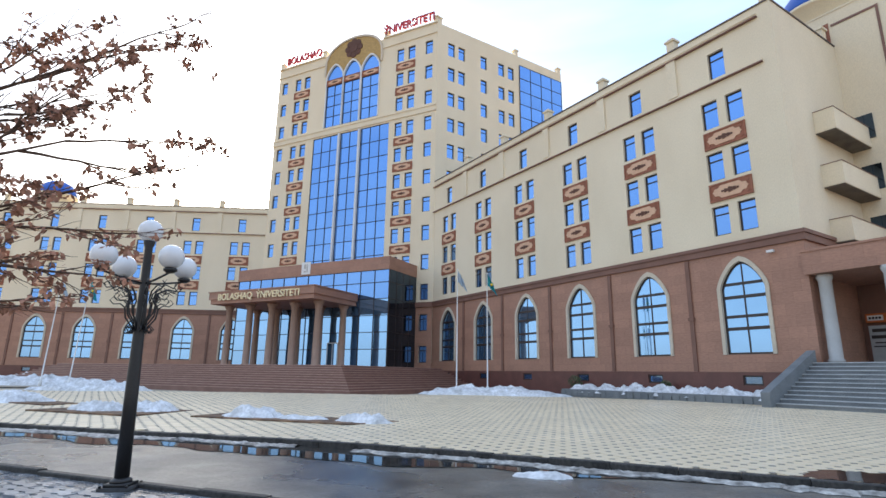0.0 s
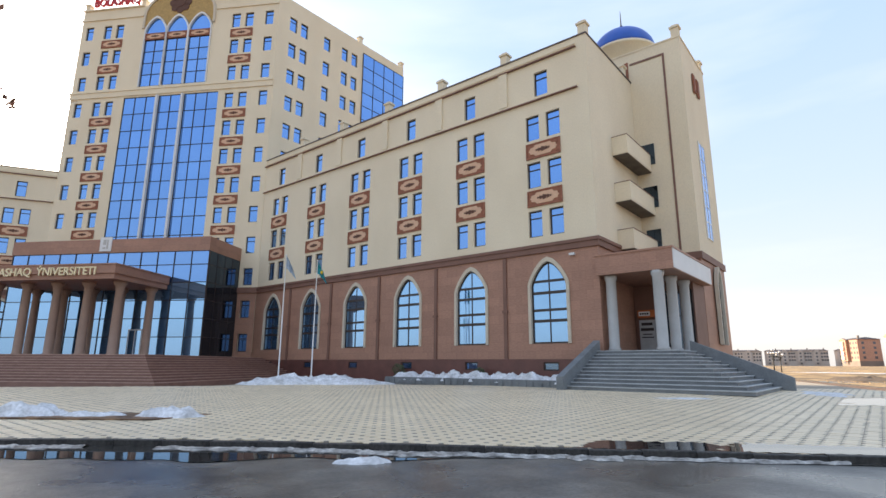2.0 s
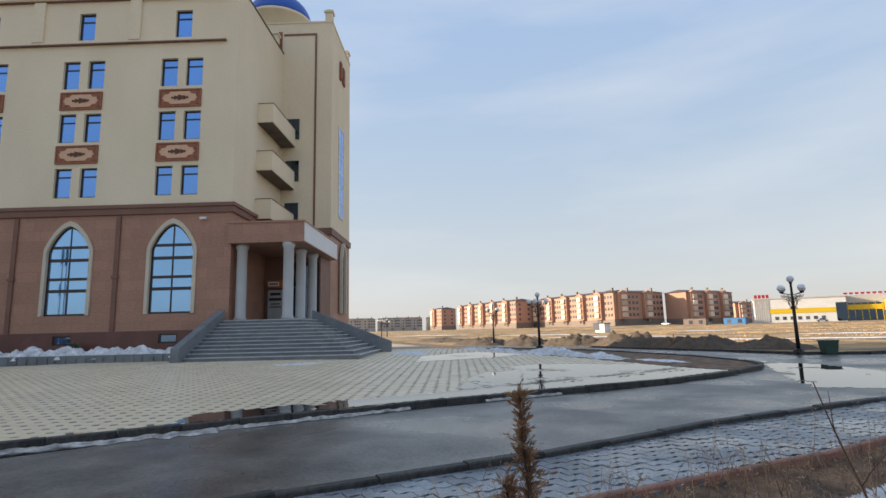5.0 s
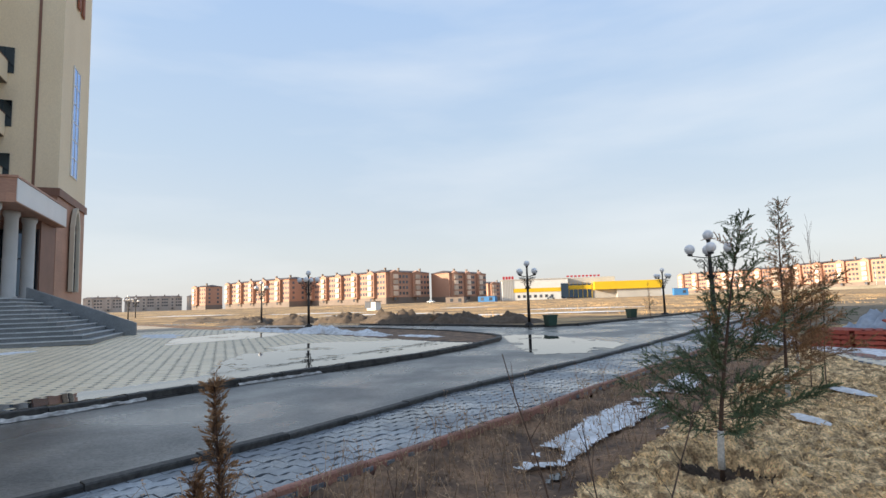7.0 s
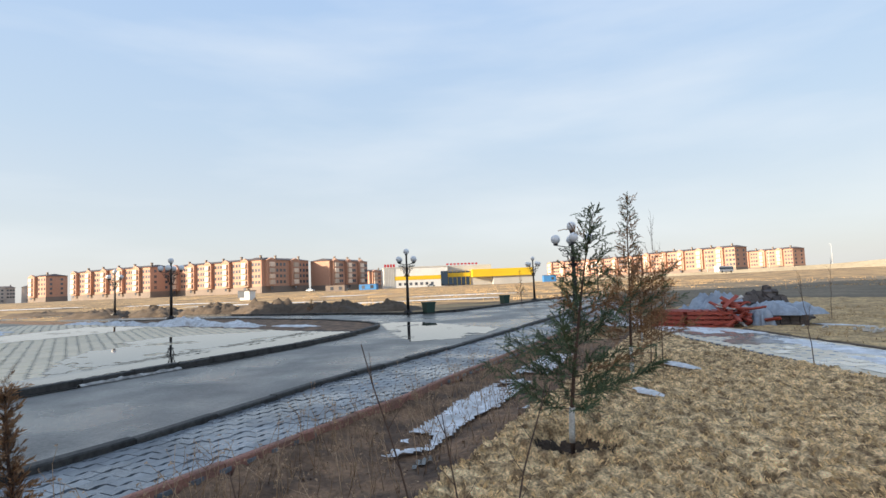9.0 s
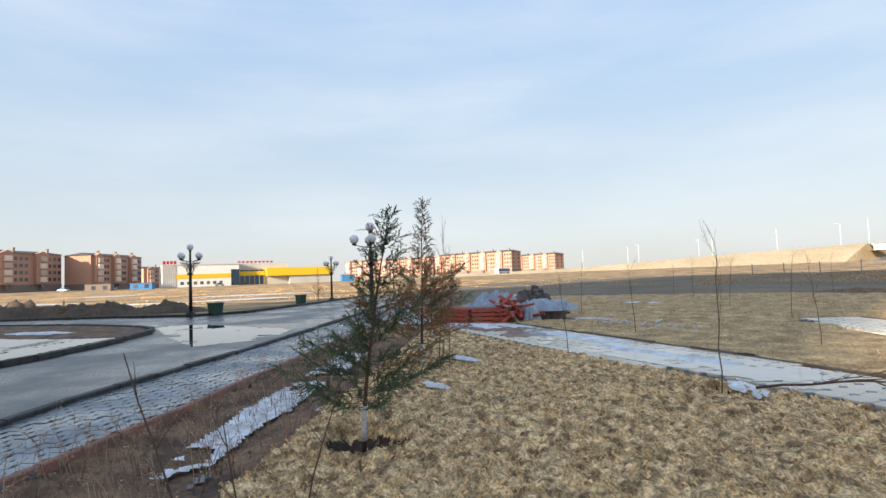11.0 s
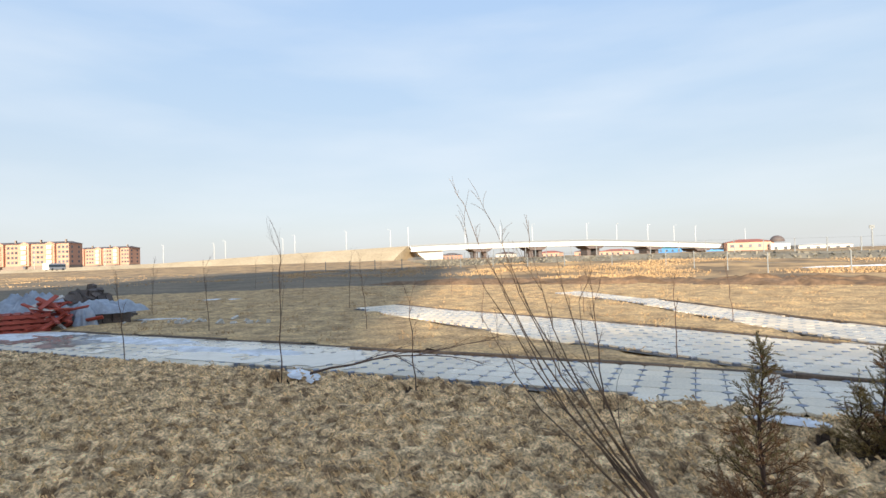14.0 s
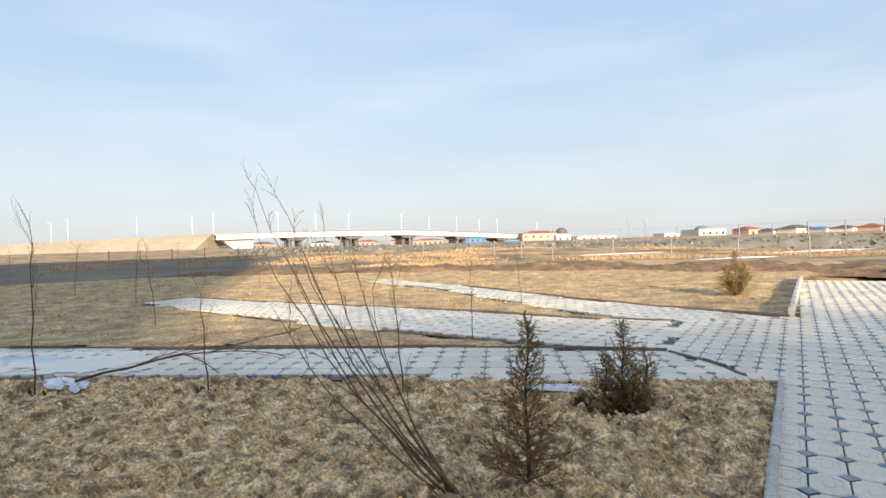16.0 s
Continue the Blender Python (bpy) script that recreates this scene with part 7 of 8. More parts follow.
G_LAB = "distant panel apartment block with haze mixed into its grey"
apartment((430, 418), (449, 394), 4, G_LAB, M_GREYB, base=M_GREYB, loggias=False)
apartment((451, 392), (480, 352), 4, G_LAB, M_GREYB, base=M_GREYB, loggias=False)
apartment((478, 345), (492, 318), 4, G_LAB, M_GREYB, base=M_GREYB, loggias=False)


def mall():
    f = plan(296, 19.5, 0.1, -1)
    gz = height(300, -10)
    t = thing("shopping_hall", f @ T(0, 0, gz), "white and yellow shopping hall with a glass corner", "shop building")
    parts = [("white_hall", 0, 36, 0, 40, 0, 11.0, M_WHITE), ("grey_hall", 36.2, 62, 3, 40, 0, 11.5, M_CONC), ("yellow_hall", 50, 86, -1, 30, 4.5, 8.8, M_YELLOW), ("hall_base", 62.2, 85.5, 0, 30, -1, 4.49, M_CONC), ("roof_edge", -0.3, 36.1, -0.3, 40, 11.01, 11.5, M_CONC)]
    for n, a, b, c, d, e, g, m in parts:
        bm = bmesh.new()
        box(bm, a, b, c, d, e - (1 if e == 0 else 0), g)
        part(n, bm, m, t)
    bm = bmesh.new()
    box(bm, 6, 34, -0.12, -0.003, 4.2, 6.4)
    part("yellow_band", bm, M_YELLOW, t)
    bm = bmesh.new()
    box(bm, 32, 36, -0.25, -0.121, 0.3, 8.5)
    box(bm, 36.3, 49.5, 2.8, 2.99, 0.3, 8.0)
    part("glass_corner", bm, M_GLASSK, t)
    bm = bmesh.new()
    for k in range(6):
        box(bm, 36.6 + k * 2.5, 36.8 + k * 2.5, 2.6, 2.79, 0.3, 9)
    box(bm, 36.3, 49.5, 2.6, 2.79, 5.0, 7.2)
    part("yellow_fins", bm, M_YELLOW, t)
    for k in range(7):
        inst("window", FARWIN, None, t, m=T(9 + k * 3, -0.02, 1.2))
    bm = bmesh.new()
    for k in range(9):
        box(bm, 36 + k * 2.1, 37.4 + k * 2.1, 4, 4.3, 12.0, 12.8)
        box(bm, 36.6 + k * 2.1, 36.8 + k * 2.1, 4.1, 4.2, 11.5, 12.0)
    part("roof_sign_bars", bm, M_RED, t, "red roof sign")
    bm = bmesh.new()
    for k in range(4):
        box(bm, 0.5 + k * 1.6, 1.7 + k * 1.6, -0.3, 0, 11.6, 13.2)
    part("corner_sign_bars", bm, M_RED, t)
    bm = bmesh.new()
    for k in range(7):
        box(bm, 0.3 + k * 0.9, 0.7 + k * 0.9, -0.2, -0.004, 0, 10.9)
    part("pale_slats", bm, M_CONC, t)


mall()


def hut(x, y, w, d, h, ang, wall, label, roof=None, rh=0.0, name="small_house", cat="house", z=None):
    gz = height(x, y) - 0.3 if z is None else z
    t = thing(name, T(x, y, gz) @ pose(0, 0, 0, 0, 0, ang), label, cat)
    if cat == "house":
        h, rh = h * 0.8, rh * 0.8
    bm = bmesh.new()
    box(bm, -w / 2, w / 2, -d / 2, d / 2, 0, h)
    part("wall", bm, wall, t)
    bm = bmesh.new()
    if rh:
        e = 0.5
        vs = [bm.verts.new(p) for p in ((-w / 2 - e, -d / 2 - e, h), (w / 2 + e, -d / 2 - e, h), (w / 2 + e, d / 2 + e, h), (-w / 2 - e, d / 2 + e, h), (-w / 5, 0, h + rh), (w / 5, 0, h + rh))]
        for q in ((0, 1, 5, 4), (1, 2, 5), (2, 3, 4, 5), (3, 0, 4), (3, 2, 1, 0)):
            bm.faces.new([vs[i] for i in q])
    else:
        box(bm, -w / 2 - 0.15, w / 2 + 0.15, -d / 2 - 0.15, d / 2 + 0.15, h, h + 0.15)
    part("roof", bm, roof or M_ROOF, t)
    for k in range(max(1, int(w / 4))):
        inst("window", FARWIN, None, t, m=T(-w / 2 + 2 + k * 4, -d / 2 if h < 100 else 0, max(0.8, h - 2.6)))
        inst("window", FARWIN, None, t, m=T(-w / 2 + 2 + k * 4, d / 2, max(0.8, h - 2.6)) @ pose(0, 0, 0, 0, 0, 180))
    return t


bm = bmesh.new()
hut(111.1, 34.7, 2.3, 1.9, 2.1, 70, M_WHITE, "white metal cabin on the waste ground", name="cabin", cat="cabin")
hut(248, 38, 9, 4, 3.0, 80, M_BRICKD, "low dark kiosk before the apartment block", name="kiosk", cat="kiosk")
hut(246, 23, 8, 4, 2.8, 80, M_BLUEP, "blue painted sheet metal container", name="container", cat="container")
hut(300, -74, 7, 4, 4.0, 90, M_BLUEP, "blue painted sheet metal container", name="container", cat="container")
HL = "distant low house with a pitched roof"
M_RROOF = mat("red_brown_roof", (0.30, 0.10, 0.07), (0.24, 0.08, 0.06), 0.3, 0.7, fine=0.1)
M_SALM = mat("salmon_render", (0.62, 0.36, 0.26), None, 0.2, 0.85, fine=0.08)
for x, y, w, h, wl, rf, rh in ((-33, -299, 20, 7.0, M_SALM, M_RROOF, 1.8), (-62, -296, 22, 3.8, M_CONC, M_CONC, 0.8), (-98, -284, 12, 4.0, M_WHITE, M_CONC, 0.6), (-131, -271, 9, 5.0, M_SALM, M_RROOF, 1.8), (-139, -267, 7, 3.6, M_CONC, M_ROOF, 1.6), (-149, -262, 15, 4.6, M_YELLOW if False else M_CREAM, M_ROOF, 2.2), (-157, -257, 9, 4.0, M_CONC, M_BLUEP, 1.4), (-164, -251, 9, 4.0, M_CREAM, M_ROOF, 1.6), (-172, -246, 8, 4.2, M_SALM, M_RROOF, 1.8), (-180, -240, 10, 4.0, M_CONC, M_ROOF, 2.0), (-190, -232, 12, 4.4, M_CREAM, M_RROOF, 2.0), (90, -420, 18, 5, M_SALM, M_RROOF, 2), (40, -420, 24, 5, M_SALM, M_RROOF, 2), (62, -425, 18, 5.5, M_BRICK, M_ROOF, 2.2), (8, -420, 26, 6, M_BLUEP, mat("turquoise_roof", (0.10, 0.42, 0.42), None, 1, 0.6), 2), (-30, -400, 40, 6.5, M_BLUEP, M_BLUEP, 0), (150, -360, 14, 5, M_BRICK, M_ROOF, 2), (120, -400, 14, 5, M_CONC, M_ROOF, 2)):
    hut(x, y, w, 9, h, math.degrees(math.atan2(x, -y)) * -1 + 180 + 180, wl, HL, rf, rh, z=height(x, y) - 1.5)
t = hut(-113, -278, 17, 12, 5.4, 22, M_CONC, "pale hall with a shallow grey dome", M_CONC, 0, name="domed_hall", cat="hall", z=-1.0)
bm = bmesh.new()
turned(bm, [(4.2 * math.cos(a), 5.5 + 2.0 * math.sin(a)) for a in [k * math.pi / 16 for k in range(8)]], 20)
part("dome", bm, M_GREYST, t)
t = hut(-45, -297, 8, 8, 5.5, 10, M_WHITE, "small white house with a dark dome", M_WHITE, 0, name="domed_house", cat="house", z=-0.5)
bm = bmesh.new()
turned(bm, [(3.2 * math.cos(a), 5.6 + 3.0 * math.sin(a)) for a in [k * math.pi / 16 for k in range(8)]], 16)
part("dome", bm, M_ROOF, t)

def car(az, d, turn, paint, label):
    x, y = polar(az, d)
    c = thing("parked_car", T(x, y, height(x, y) + 0.05) @ pose(0, 0, 0, 0, 0, turn), label, "car", "parked cars")
    bm = bmesh.new()
    box(bm, -2.1, 2.1, -0.85, 0.85, 0.3, 0.9)
    bmesh.ops.bevel(bm, geom=bm.edges[:], offset=0.14, segments=2, affect="EDGES")
    part("body", bm, paint, c)
    bm = bmesh.new()
    vs = box(bm, -1.5, 1.1, -0.78, 0.78, 0.88, 1.45)
    for v in vs[4:]:
        v.co.x, v.co.y = v.co.x * 0.68, v.co.y * 0.85
    cab = part("cabin", bm, M_GLASSK, c)
    bm = bmesh.new()
    box(bm, -1.0, 0.7, -0.66, 0.66, 1.452, 1.5)
    part("roof", bm, paint, cab)
    for wx in (-1.35, 1.35):
        for wy in (-0.8, 0.8):
            bm = bmesh.new()
            turned(bm, [(0.15, -0.1), (0.32, -0.1), (0.32, 0.1), (0.15, 0.1)], 12, T(wx, wy, 0.32) @ pose(0, 0, 0, 90, 0, 0))
            part("wheel", bm, M_BLACK, c)


for az, d, turn, paint, label in ((78.6, 262, 60, M_WHITE, "white parked car before the apartment block"), (81.0, 266, 100, M_RED, "dark red parked car before the apartment block"), (82.2, 270, 95, M_GREYST, "grey parked car before the apartment block"), (91.3, 282, 80, M_GREYST, "grey parked car by the shopping hall"), (93.4, 280, 85, M_BLACK, "black parked car by the shopping hall")):
    car(az, d, turn, paint, label)

# bus on the far road
bus = thing("bus", T(242, -142, height(242, -142) + 0.9) @ pose(0, 0, 0, 0, 0, 120), "white and green city bus on the far road", "bus")
bm = bmesh.new()
vs = box(bm, -6, 6, -1.25, 1.25, 0.35, 3.1)
bmesh.ops.bevel(bm, geom=bm.edges[:], offset=0.2, segments=2, affect="EDGES")
part("body", bm, M_WHITE, bus)
bm = bmesh.new()
box(bm, -5.7, 5.8, -1.28, 1.28, 1.5, 2.5)
part("window_band", bm, M_GLASSK, bus)
for x in (-3.8, 3.6):
    for y in (-1.2, 1.2):
        bm = bmesh.new()
        turned(bm, [(0.2, -0.15), (0.5, -0.15), (0.5, 0.15), (0.2, 0.15)], 14, T(x, y, 0.5) @ pose(0, 0, 0, 90, 0, 0))
        part("wheel", bm, M_BLACK, bus)


# ---- overpass ----
def ribbon(bm, sections):
    rows = [[bm.verts.new(p) for p in s] for s in sections]
    for r0, r1 in zip(rows, rows[1:]):
        for i in range(len(r0) - 1):
            bm.faces.new((r0[i], r0[i + 1], r1[i + 1], r1[i]))


crest = [(520, 40, 1.6, 4), (400, -60, 1.9, 6), (320, -125, 2.4, 8), (235, -188, 4.2, 14), (171, -210, 6.9, 20), (140, -216, 7.7, 22), (112, -217, 8.3, 20)]
secs = []
for i, (x, y, z, run) in enumerate(crest):
    a, b = crest[max(0, i - 1)], crest[min(len(crest) - 1, i + 1)]
    d = Vector((b[0] - a[0], b[1] - a[1], 0)).normalized()
    nn = Vector((-d.y, d.x, 0))
    if nn.dot(Vector((-x, -y, 0))) < 0:
        nn = -nn
    c = Vector((x, y, 0))
    secs.append([c + nn * (run + 1) + Vector((0, 0, -1.0)), c + nn * run * 0.5 + Vector((0, 0, z * 0.5)), c + Vector((0, 0, z)), c - nn * 14 + Vector((0, 0, z)), c - nn * (14 + run) + Vector((0, 0, -1.0))])
bm = bmesh.new()
ribbon(bm, secs)
bm.faces.new([bm.verts.new(p) for p in secs[-1]])
tagged(part("embankment", bm, mat("lit_grass_slope", (0.42, 0.345, 0.235), (0.32, 0.255, 0.165), 0.08, 0.95, fine=0.15, bscale=1.0, bump=0.3)), "grassed road embankment rising to the overpass", "embankment", kind="structure")
over = thing("overpass", Matrix.Identity(4), "white concrete road overpass on piers darkened for shade", "bridge")
dk = [(111, -216.5, 7.45), (104, -221, 7.7), (89, -231, 7.95), (62, -250, 8.15), (39, -266, 8.05), (12, -285, 6.7), (-10, -300.5, 5.4), (-34, -317, 3.5), (-60, -336, 0.6), (-90, -357, -1.5)]
dd = Vector((-170, -120, 0)).normalized()
nn = Vector((-dd.y, dd.x, 0))
bm = bmesh.new()
ribbon(bm, [[Vector((x, y, z)) + q for q in (nn * -6 + Vector((0, 0, -1.9)), nn * -6.0, nn * 6, nn * 6 + Vector((0, 0, -1.9)), nn * -6 + Vector((0, 0, -1.9)))] for x, y, z in dk])
part("deck", bm, M_WHITE, over)
bm = bmesh.new()
for s in (-6, 6):
    ribbon(bm, [[Vector((x, y, z)) + nn * s + q for q in (Vector((0, 0, 0.003)), Vector((0, 0, 0.9)), nn * 0.2 + Vector((0, 0, 0.9)), nn * 0.2)] for x, y, z in dk])
part("parapet", bm, M_GREYST, over, "grey parapet rail")
# caps and piers take a dark material that stands in for their shade
for x, y, z in ((84, -235, 6.1), (62, -250, 6.2), (38, -267, 6.1), (12, -285, 4.75), (-10, -300.5, 3.45), (-32, -316, 1.7)):
    m = T(x, y, 0) @ pose(0, 0, 0, 0, 0, math.degrees(math.atan2(nn.y, nn.x)))
    pr = bmesh.new()
    vs = box(pr, -5.5, 5.5, -5.2, 5.2, z - 1.5, z)
    for v in vs[:4]:
        v.co.y *= 0.62
    bmesh.ops.transform(pr, matrix=m, verts=vs)
    p = part("pier_cap", pr, M_ROOF, over)
    for s in (-2.3, 2.3):
        bm = bmesh.new()
        box(bm, -3.5, 3.5, s - 0.9, s + 0.9, -2, z - 1.5, m)
        part("pier", bm, M_ROOF, p)
bm = bmesh.new()
face = [(109.5, -214.0, 7.9), (97.0, -222.5, 8.4), (97.0, -222.5, -1.0), (101.0, -219.8, -1.0)]
fa = [bm.verts.new(p) for p in face]
fb2 = [bm.verts.new((p[0] + 5, p[1] - 8, p[2])) for p in face]
bm.faces.new(fa)
bm.faces.new(fb2[::-1])
for i in range(4):
    bm.faces.new((fa[i], fa[(i + 1) % 4], fb2[(i + 1) % 4], fb2[i]))
part("abutment", bm, M_WHITE, over, "white concrete abutment")
bm = bmesh.new()
turned(bm, [(0.12, 0), (0.07, 9.0), (0.05, 9.2)], 6)
tube(bm, [(0, 0, 9.1), (0.9, 0, 9.4), (1.6, 0, 9.4)], 0.05, 0.04)
pole = thing("road_light", T(89, -231, 7.9), "tall white road light on the overpass", "street light", "road lights")
part("pole", bm, M_WHITE, pole)
for k, (x, y, z) in enumerate(((235, -189, 4.2), (205, -200, 5.3), (171, -211, 6.9), (145, -217, 7.7), (112, -218, 8.2), (62, -250, 8.1), (39, -266, 8.0), (12, -285, 6.7), (-10, -300, 5.4), (-34, -317, 3.5), (260, -176, 3.5), (285, -158, 3.0), (220, -207, 4.9), (186, -220, 6.3), (128, -230, 8.0), (76, -244, 8.0), (26, -276, 7.4), (0, -293, 6.0))):
    copy_thing(pole, T(x, y, z - 0.2) @ pose(0, 0, 0, 0, 0, 30 * k))
for x0, z in ((-66, 8), (-73, 8.5)):
    bm = bmesh.new()
    box(bm, x0, x0 + 0.4, -240, -239.6, -1, z)
    box(bm, x0 - 0.6, x0 + 1.0, -240, -239.7, z, z + 1.2)
    tagged(part("floodlight_mast", bm, M_GREYST), "far grey steel floodlight mast", "mast", "floodlight masts")

# rubble bank with fences
line = [(98, -190, -0.6, 1.2), (60, -130, -0.6, 1.4), (32, -90, 0.4, 1.4), (15.7, -69.2, 0.8, 1.5), (0, -70, 0.75, 1.45), (-17.3, -68.6, 0.4, 1.12), (-40.6, -57.5, -0.3, 1.25), (-75, -38, -0.6, 1.3)]
bm = bmesh.new()
ribbon(bm, [[(x * 0.95, y * 0.95, zl - 0.8), (x, y, zh), (x * 1.05, y * 1.05, zh), (x * 1.12, y * 1.12, zl - 1)] for x, y, zl, zh in line])
M_STONE = mat("mixed_rubble_stone", (0.25, 0.225, 0.175), (0.13, 0.12, 0.095), 0.6, 0.85, fine=0.2, island=0.5)
bank = tagged(part("rubble_bank", bm, M_STONE), "low bank faced with loose grey stones", "stone bank", kind="structure")
bm = bmesh.new()
r = random.Random(8)
for (x0, y0, a0, b0), (x1, y1, a1, b1) in zip(line, line[1:]):
    for i in range(int(math.hypot(x1 - x0, y1 - y0) * 14)):
        t, q = r.random(), r.random()
        s = 0.95 + 0.05 * q
        x, y = (x0 + (x1 - x0) * t) * s, (y0 + (y1 - y0) * t) * s
        lo, hi = a0 + (a1 - a0) * t - 0.8, b0 + (b1 - b0) * t
        c = Vector((x, y, lo + (hi - lo) * q + 0.05))
        w = r.uniform(0.1, 0.32)
        vs = [bm.verts.new(c + rvec(r) * w) for _ in range(5)]
        for f in ((0, 1, 2), (0, 2, 3), (0, 3, 1), (1, 4, 2), (2, 4, 3), (3, 4, 1)):
            bm.faces.new([vs[k] for k in f])
st = part("stone", bm, M_STONE, bank)
tagged(st, kind="stuff")


def fence(name, pts, step, h, post_w, material, label, rails):
    t = thing(name, Matrix.Identity(4), label, "fence")
    zs = lambda x, y: None
    P = []
    for (x0, y0, z0), (x1, y1, z1) in zip(pts, pts[1:]):
        n = max(1, round(math.hypot(x1 - x0, y1 - y0) / step))
        P += [(x0 + (x1 - x0) * i / n, y0 + (y1 - y0) * i / n, z0 + (z1 - z0) * i / n) for i in range(n)]
    P.append(pts[-1])
    bm = bmesh.new()
    box(bm, -post_w / 2, post_w / 2, -post_w / 2, post_w / 2, -0.6, h)
    me = mesh_of(bm, material)
    for x, y, z in P:
        inst("post", me, None, t, m=T(x, y, z))
    for rz in rails:
        bm = bmesh.new()
        tube(bm, [(a[0], a[1], a[2] + h * rz) for a in P], 0.01, 0.01, 4)
        part("rail", bm, material, t)


fence("wire_fence", [(x * 1.02, y * 1.02, zh) for x, y, zl, zh in line], 3.2, 1.5, 0.09, M_GREYST, "dark wire fence along the stone bank", (0.35, 0.98))
fence("post_fence", [(x, y, height(x, y)) for x, y in ((45, -62), (11.5, -59), (1.3, -56), (-5.7, -46), (-10.2, -44), (-14, -42), (-18.4, -41), (-26, -37), (-40, -32))], 4.3, 1.5, 0.07, M_GREYST, "row of grey concrete fence posts with wire", (0.5, 0.9))

# dirt banks, dry tussocks and snow streaks out on the waste ground
M_DIRT = mat("dumped_earth", (0.12, 0.088, 0.062), (0.08, 0.058, 0.042), 0.5, 0.95, bump=0.7, bscale=4, fine=0.25)
for k, (x, y, rx, ry, h) in enumerate(((40.5, 6.0, 3.2, 1.6, 0.8), (42.5, 11.0, 3.6, 1.8, 0.95), (44.5, 16.0, 3.4, 1.8, 0.9), (46.5, 21.5, 3.2, 1.8, 0.8), (49, 27.5, 3.6, 2.0, 0.7), (39, 1.8, 2.4, 1.4, 0.6), (60, 40, 6, 2, 0.5))):
    mound("earth_bank", x, y, rx, ry, 1.2, h, height(x, y), "dumped dark earth bank beyond the road", "earth bank", M_DIRT, seed=140 + k, n=40)
M_RIDGE = mat("bare_brown_earth", (0.22, 0.135, 0.075), (0.13, 0.08, 0.045), 1.2, 0.95, bump=0.9, bscale=5, fine=0.35, detail=9)
for k, (x, y, rx, ry, h, a) in enumerate(((-16.5, -20.5, 6, 1.8, 0.4, 0.55), (-10.5, -24.5, 5.5, 1.7, 0.42, 0.5), (-4.0, -28.5, 5.5, 1.8, 0.42, 0.35), (3.5, -30.5, 6, 1.8, 0.4, 0.1), (-24, -16.5, 6, 1.8, 0.4, 0.5), (12, -33, 7, 2, 0.35, 0.05))):
    mound("earth_bank", x, y, rx, ry, -a, h, -0.08, "low ridge of bare brown earth", "earth bank", M_RIDGE, seed=160 + k, n=60)
bm = bmesh.new()
r = random.Random(31)
for i in range(7000):
    if i < 3600:
        x, y = r.uniform(-55, 50), r.uniform(-66, -42)
    else:
        x, y = r.uniform(50, 200), r.uniform(-70, 80)
    if noise.noise((x * 0.12, y * 0.12, 6)) < 0.02:
        continue
    z = height(x, y)
    for _ in range(12):
        d = (Vector((0, 0, 1)) + rvec(r) * 0.9).normalized()
        leaf(bm, Vector((x, y, z)) + Vector((r.gauss(0, 0.8), r.gauss(0, 0.8), -0.04)), d, r.uniform(0.12, 0.32), r.uniform(0.015, 0.05))
for i in range(2600):
    x, y = r.uniform(-14, 22), r.uniform(-29, -9.2)
    if not inside((x, y), far_lawn) or any(inside((x, y), q) for q in (PATH_A, PATH_B, PATH_C)) or noise.noise((x * 0.5, y * 0.5, 3)) < -0.1:
        continue
    for _ in range(9):
        d = (Vector((0, 0, 1)) + rvec(r) * 1.1).normalized()
        leaf(bm, Vector((x + r.gauss(0, 0.12), y + r.gauss(0, 0.12), 0.02)), d, r.uniform(0.05, 0.13), r.uniform(0.004, 0.009))
tagged(part("dry_tussocks", bm, mat("straw_tussock", (0.46, 0.31, 0.16), (0.32, 0.21, 0.11), 0.5, 0.95, fine=0.2, island=0.3)), "dry straw-coloured tussocks on the waste ground", "grass", kind="stuff")
for k, (x, y, rx, ry) in enumerate(((-30, -50, 5, 0.6), (-12, -52, 4, 0.5), (-38, -44, 5, 0.7), (-18, -40, 3, 0.4), (70, 22, 7, 1.0), (60, 8, 6, 0.8), (90, 40, 9, 1.2), (75, -6, 8, 1.0), (110, 15, 10, 1.2), (85, 60, 8, 1.0), (56, -4, 5, 0.8))):
    mound("snow_patch", x, y, rx, ry, 0.3 if y < -20 else 1.5, 0.08, height(x, y) + 0.06, "thin streak of old snow on the waste ground", seed=180 + k, rag=0.8, n=40)


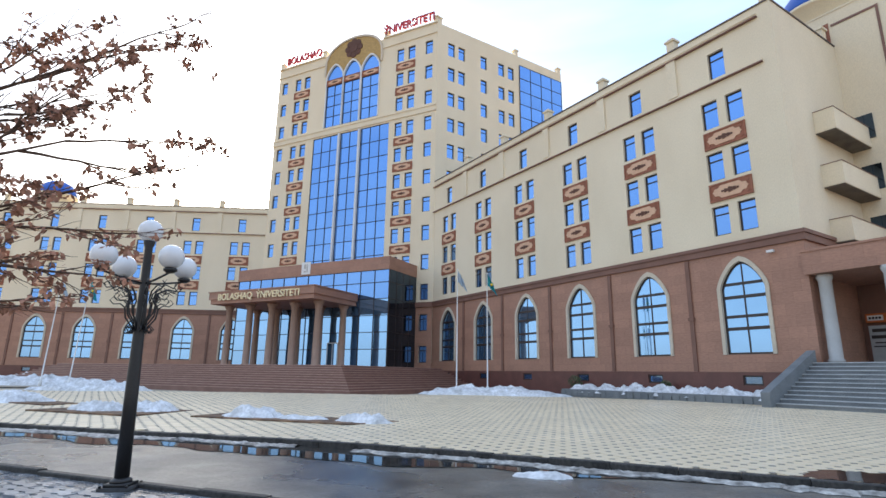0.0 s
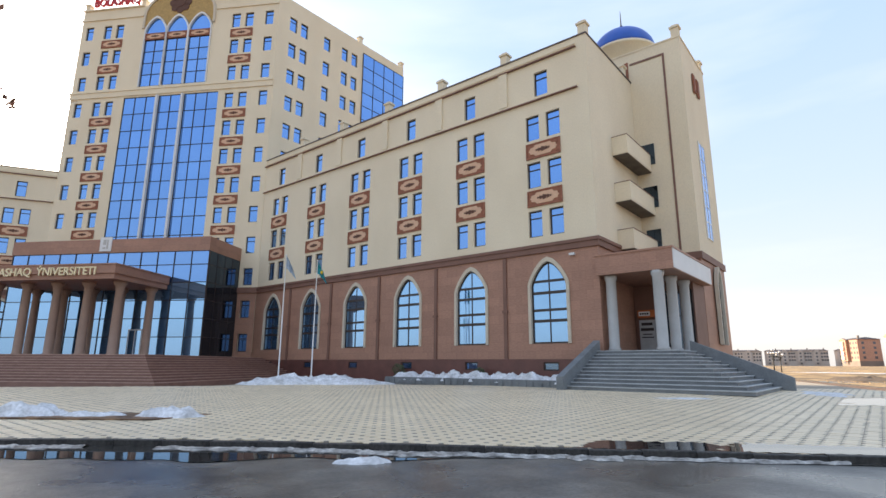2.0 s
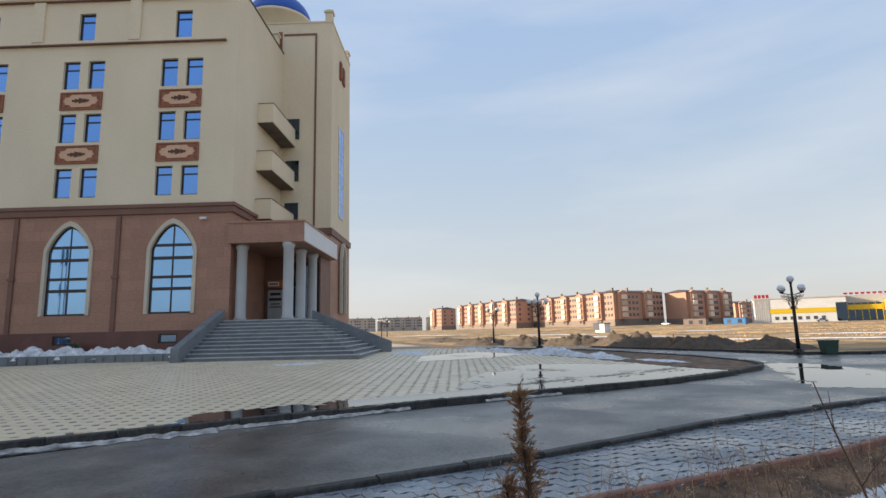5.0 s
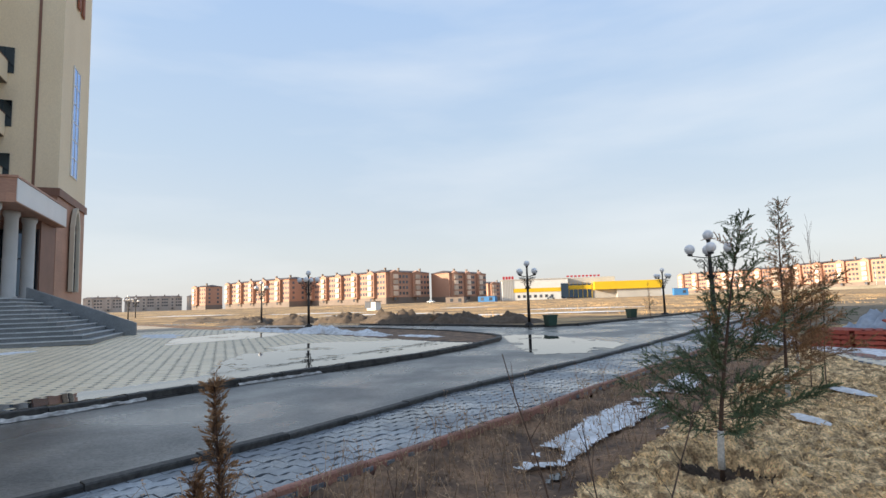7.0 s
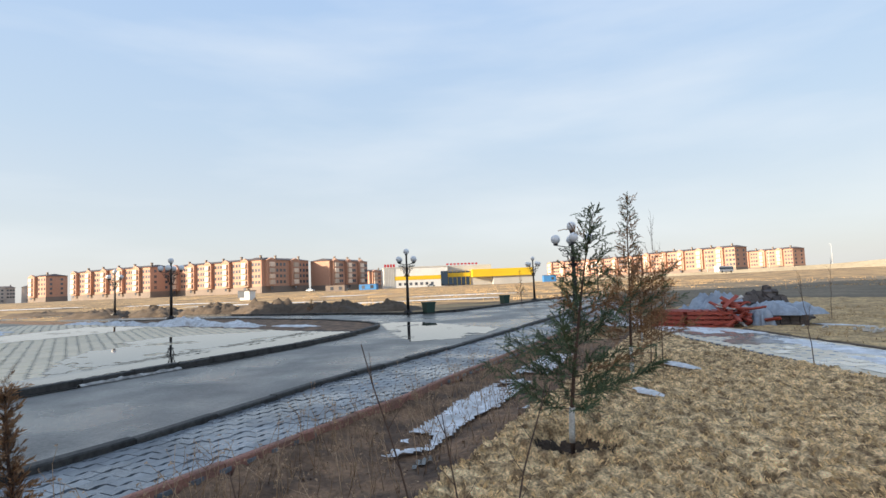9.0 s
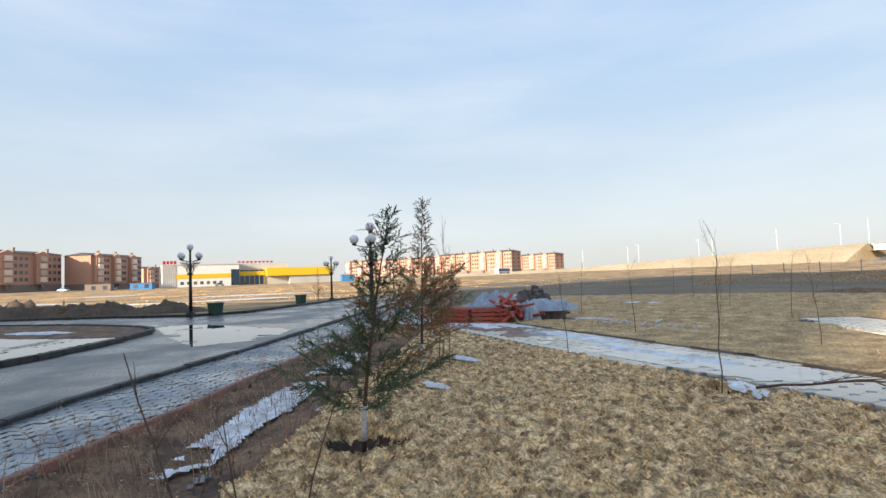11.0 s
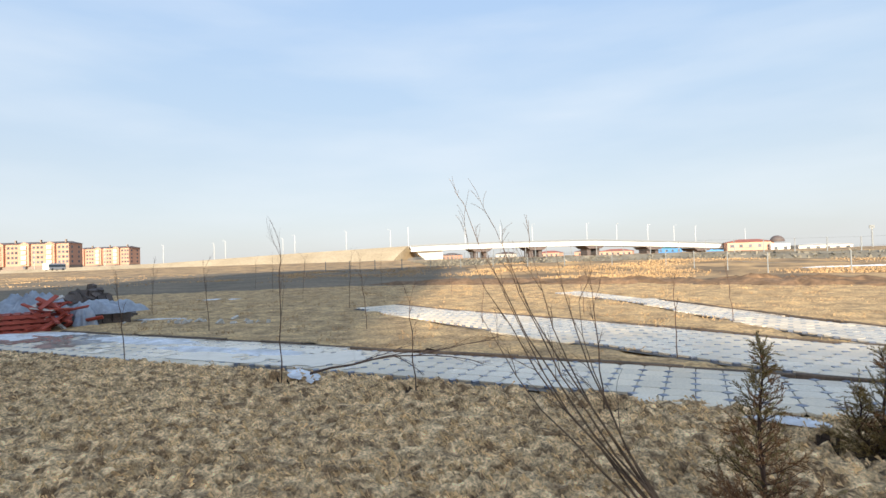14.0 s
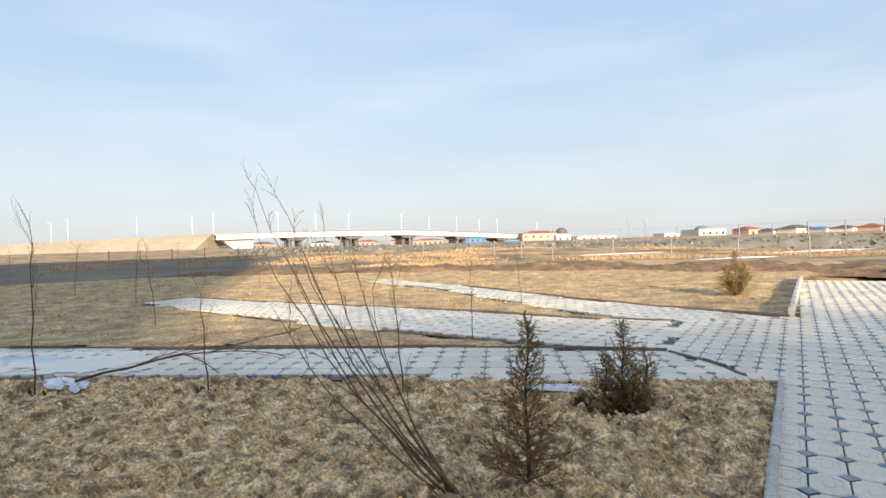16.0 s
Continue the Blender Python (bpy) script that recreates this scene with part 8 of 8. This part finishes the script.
# ---- paving tiles ----
def tile_data(bm):
    bm.verts.ensure_lookup_table()
    bm.verts.index_update()
    out = [tuple(v.co) for v in bm.verts], [tuple(v.index for v in f.verts) for f in bm.faces]
    bm.free()
    return out


near_o = mesh_of(octagon_tile(*TILE_SIZE["walk"], 0.0), M_TILE)
near_d = mesh_of(diamond(TILE_SIZE["walk"][2], 0.0), M_TILED)
plaza_o = mesh_of(octagon_tile(*TILE_SIZE["plaza"], 0.0, False), M_PLAZA)
plaza_d = mesh_of(diamond(TILE_SIZE["plaza"][2], 0.0), M_TILEP)
plaza_count = 0
beds = {"walk": walk_bed, "a": bed_a, "b": bed_b, "c": bed_c, "plaza": plaza_base}
count = 0
rest = {}
rr = random.Random(2)
for x, y, a, z, kind, owner in TILES:
    z += rr.uniform(-0.003, 0.003)
    if owner == "walk" and -4.6 < x < -0.6 and -6.4 < y < -3.2 and count < 300:
        inst("tile", near_o if kind == "o" else near_d, None, walk_bed, m=T(x, y, z) @ pose(0, 0, 0, rr.uniform(-0.4, 0.4), rr.uniform(-0.4, 0.4), math.degrees(a)))
        count += 1
    elif owner == "plaza" and 1.0 < x < 7.5 and y + 0.47 * x < 13.6 and plaza_count < 300:
        inst("tile", plaza_o if kind == "o" else plaza_d, None, plaza_base, m=T(x, y, z) @ pose(0, 0, 0, 0, 0, math.degrees(a)))
        plaza_count += 1
    else:
        rest.setdefault((owner, kind), []).append((x, y, a, z))
for (owner, kind), items in rest.items():
    long, wide, corner = TILE_SIZE[owner]
    vs, fs = tile_data(octagon_tile(long, wide, corner, 0.0, owner == "walk") if kind == "o" else diamond(corner, 0.0))
    V, F = [], []
    for x, y, a, z in items:
        c, s = math.cos(a), math.sin(a)
        k = len(V)
        V += [(x + p * c - q * s, y + p * s + q * c, z + w) for p, q, w in vs]
        F += [tuple(i + k for i in f) for f in fs]
    me = bpy.data.meshes.new("tile")
    me.from_pydata(V, [], F)
    ob = inst("tile", me, (M_PLAZA if owner == "plaza" else M_TILE) if kind == "o" else (M_TILEP if owner == "plaza" else M_TILED), beds[owner])
    tagged(ob, kind="stuff")
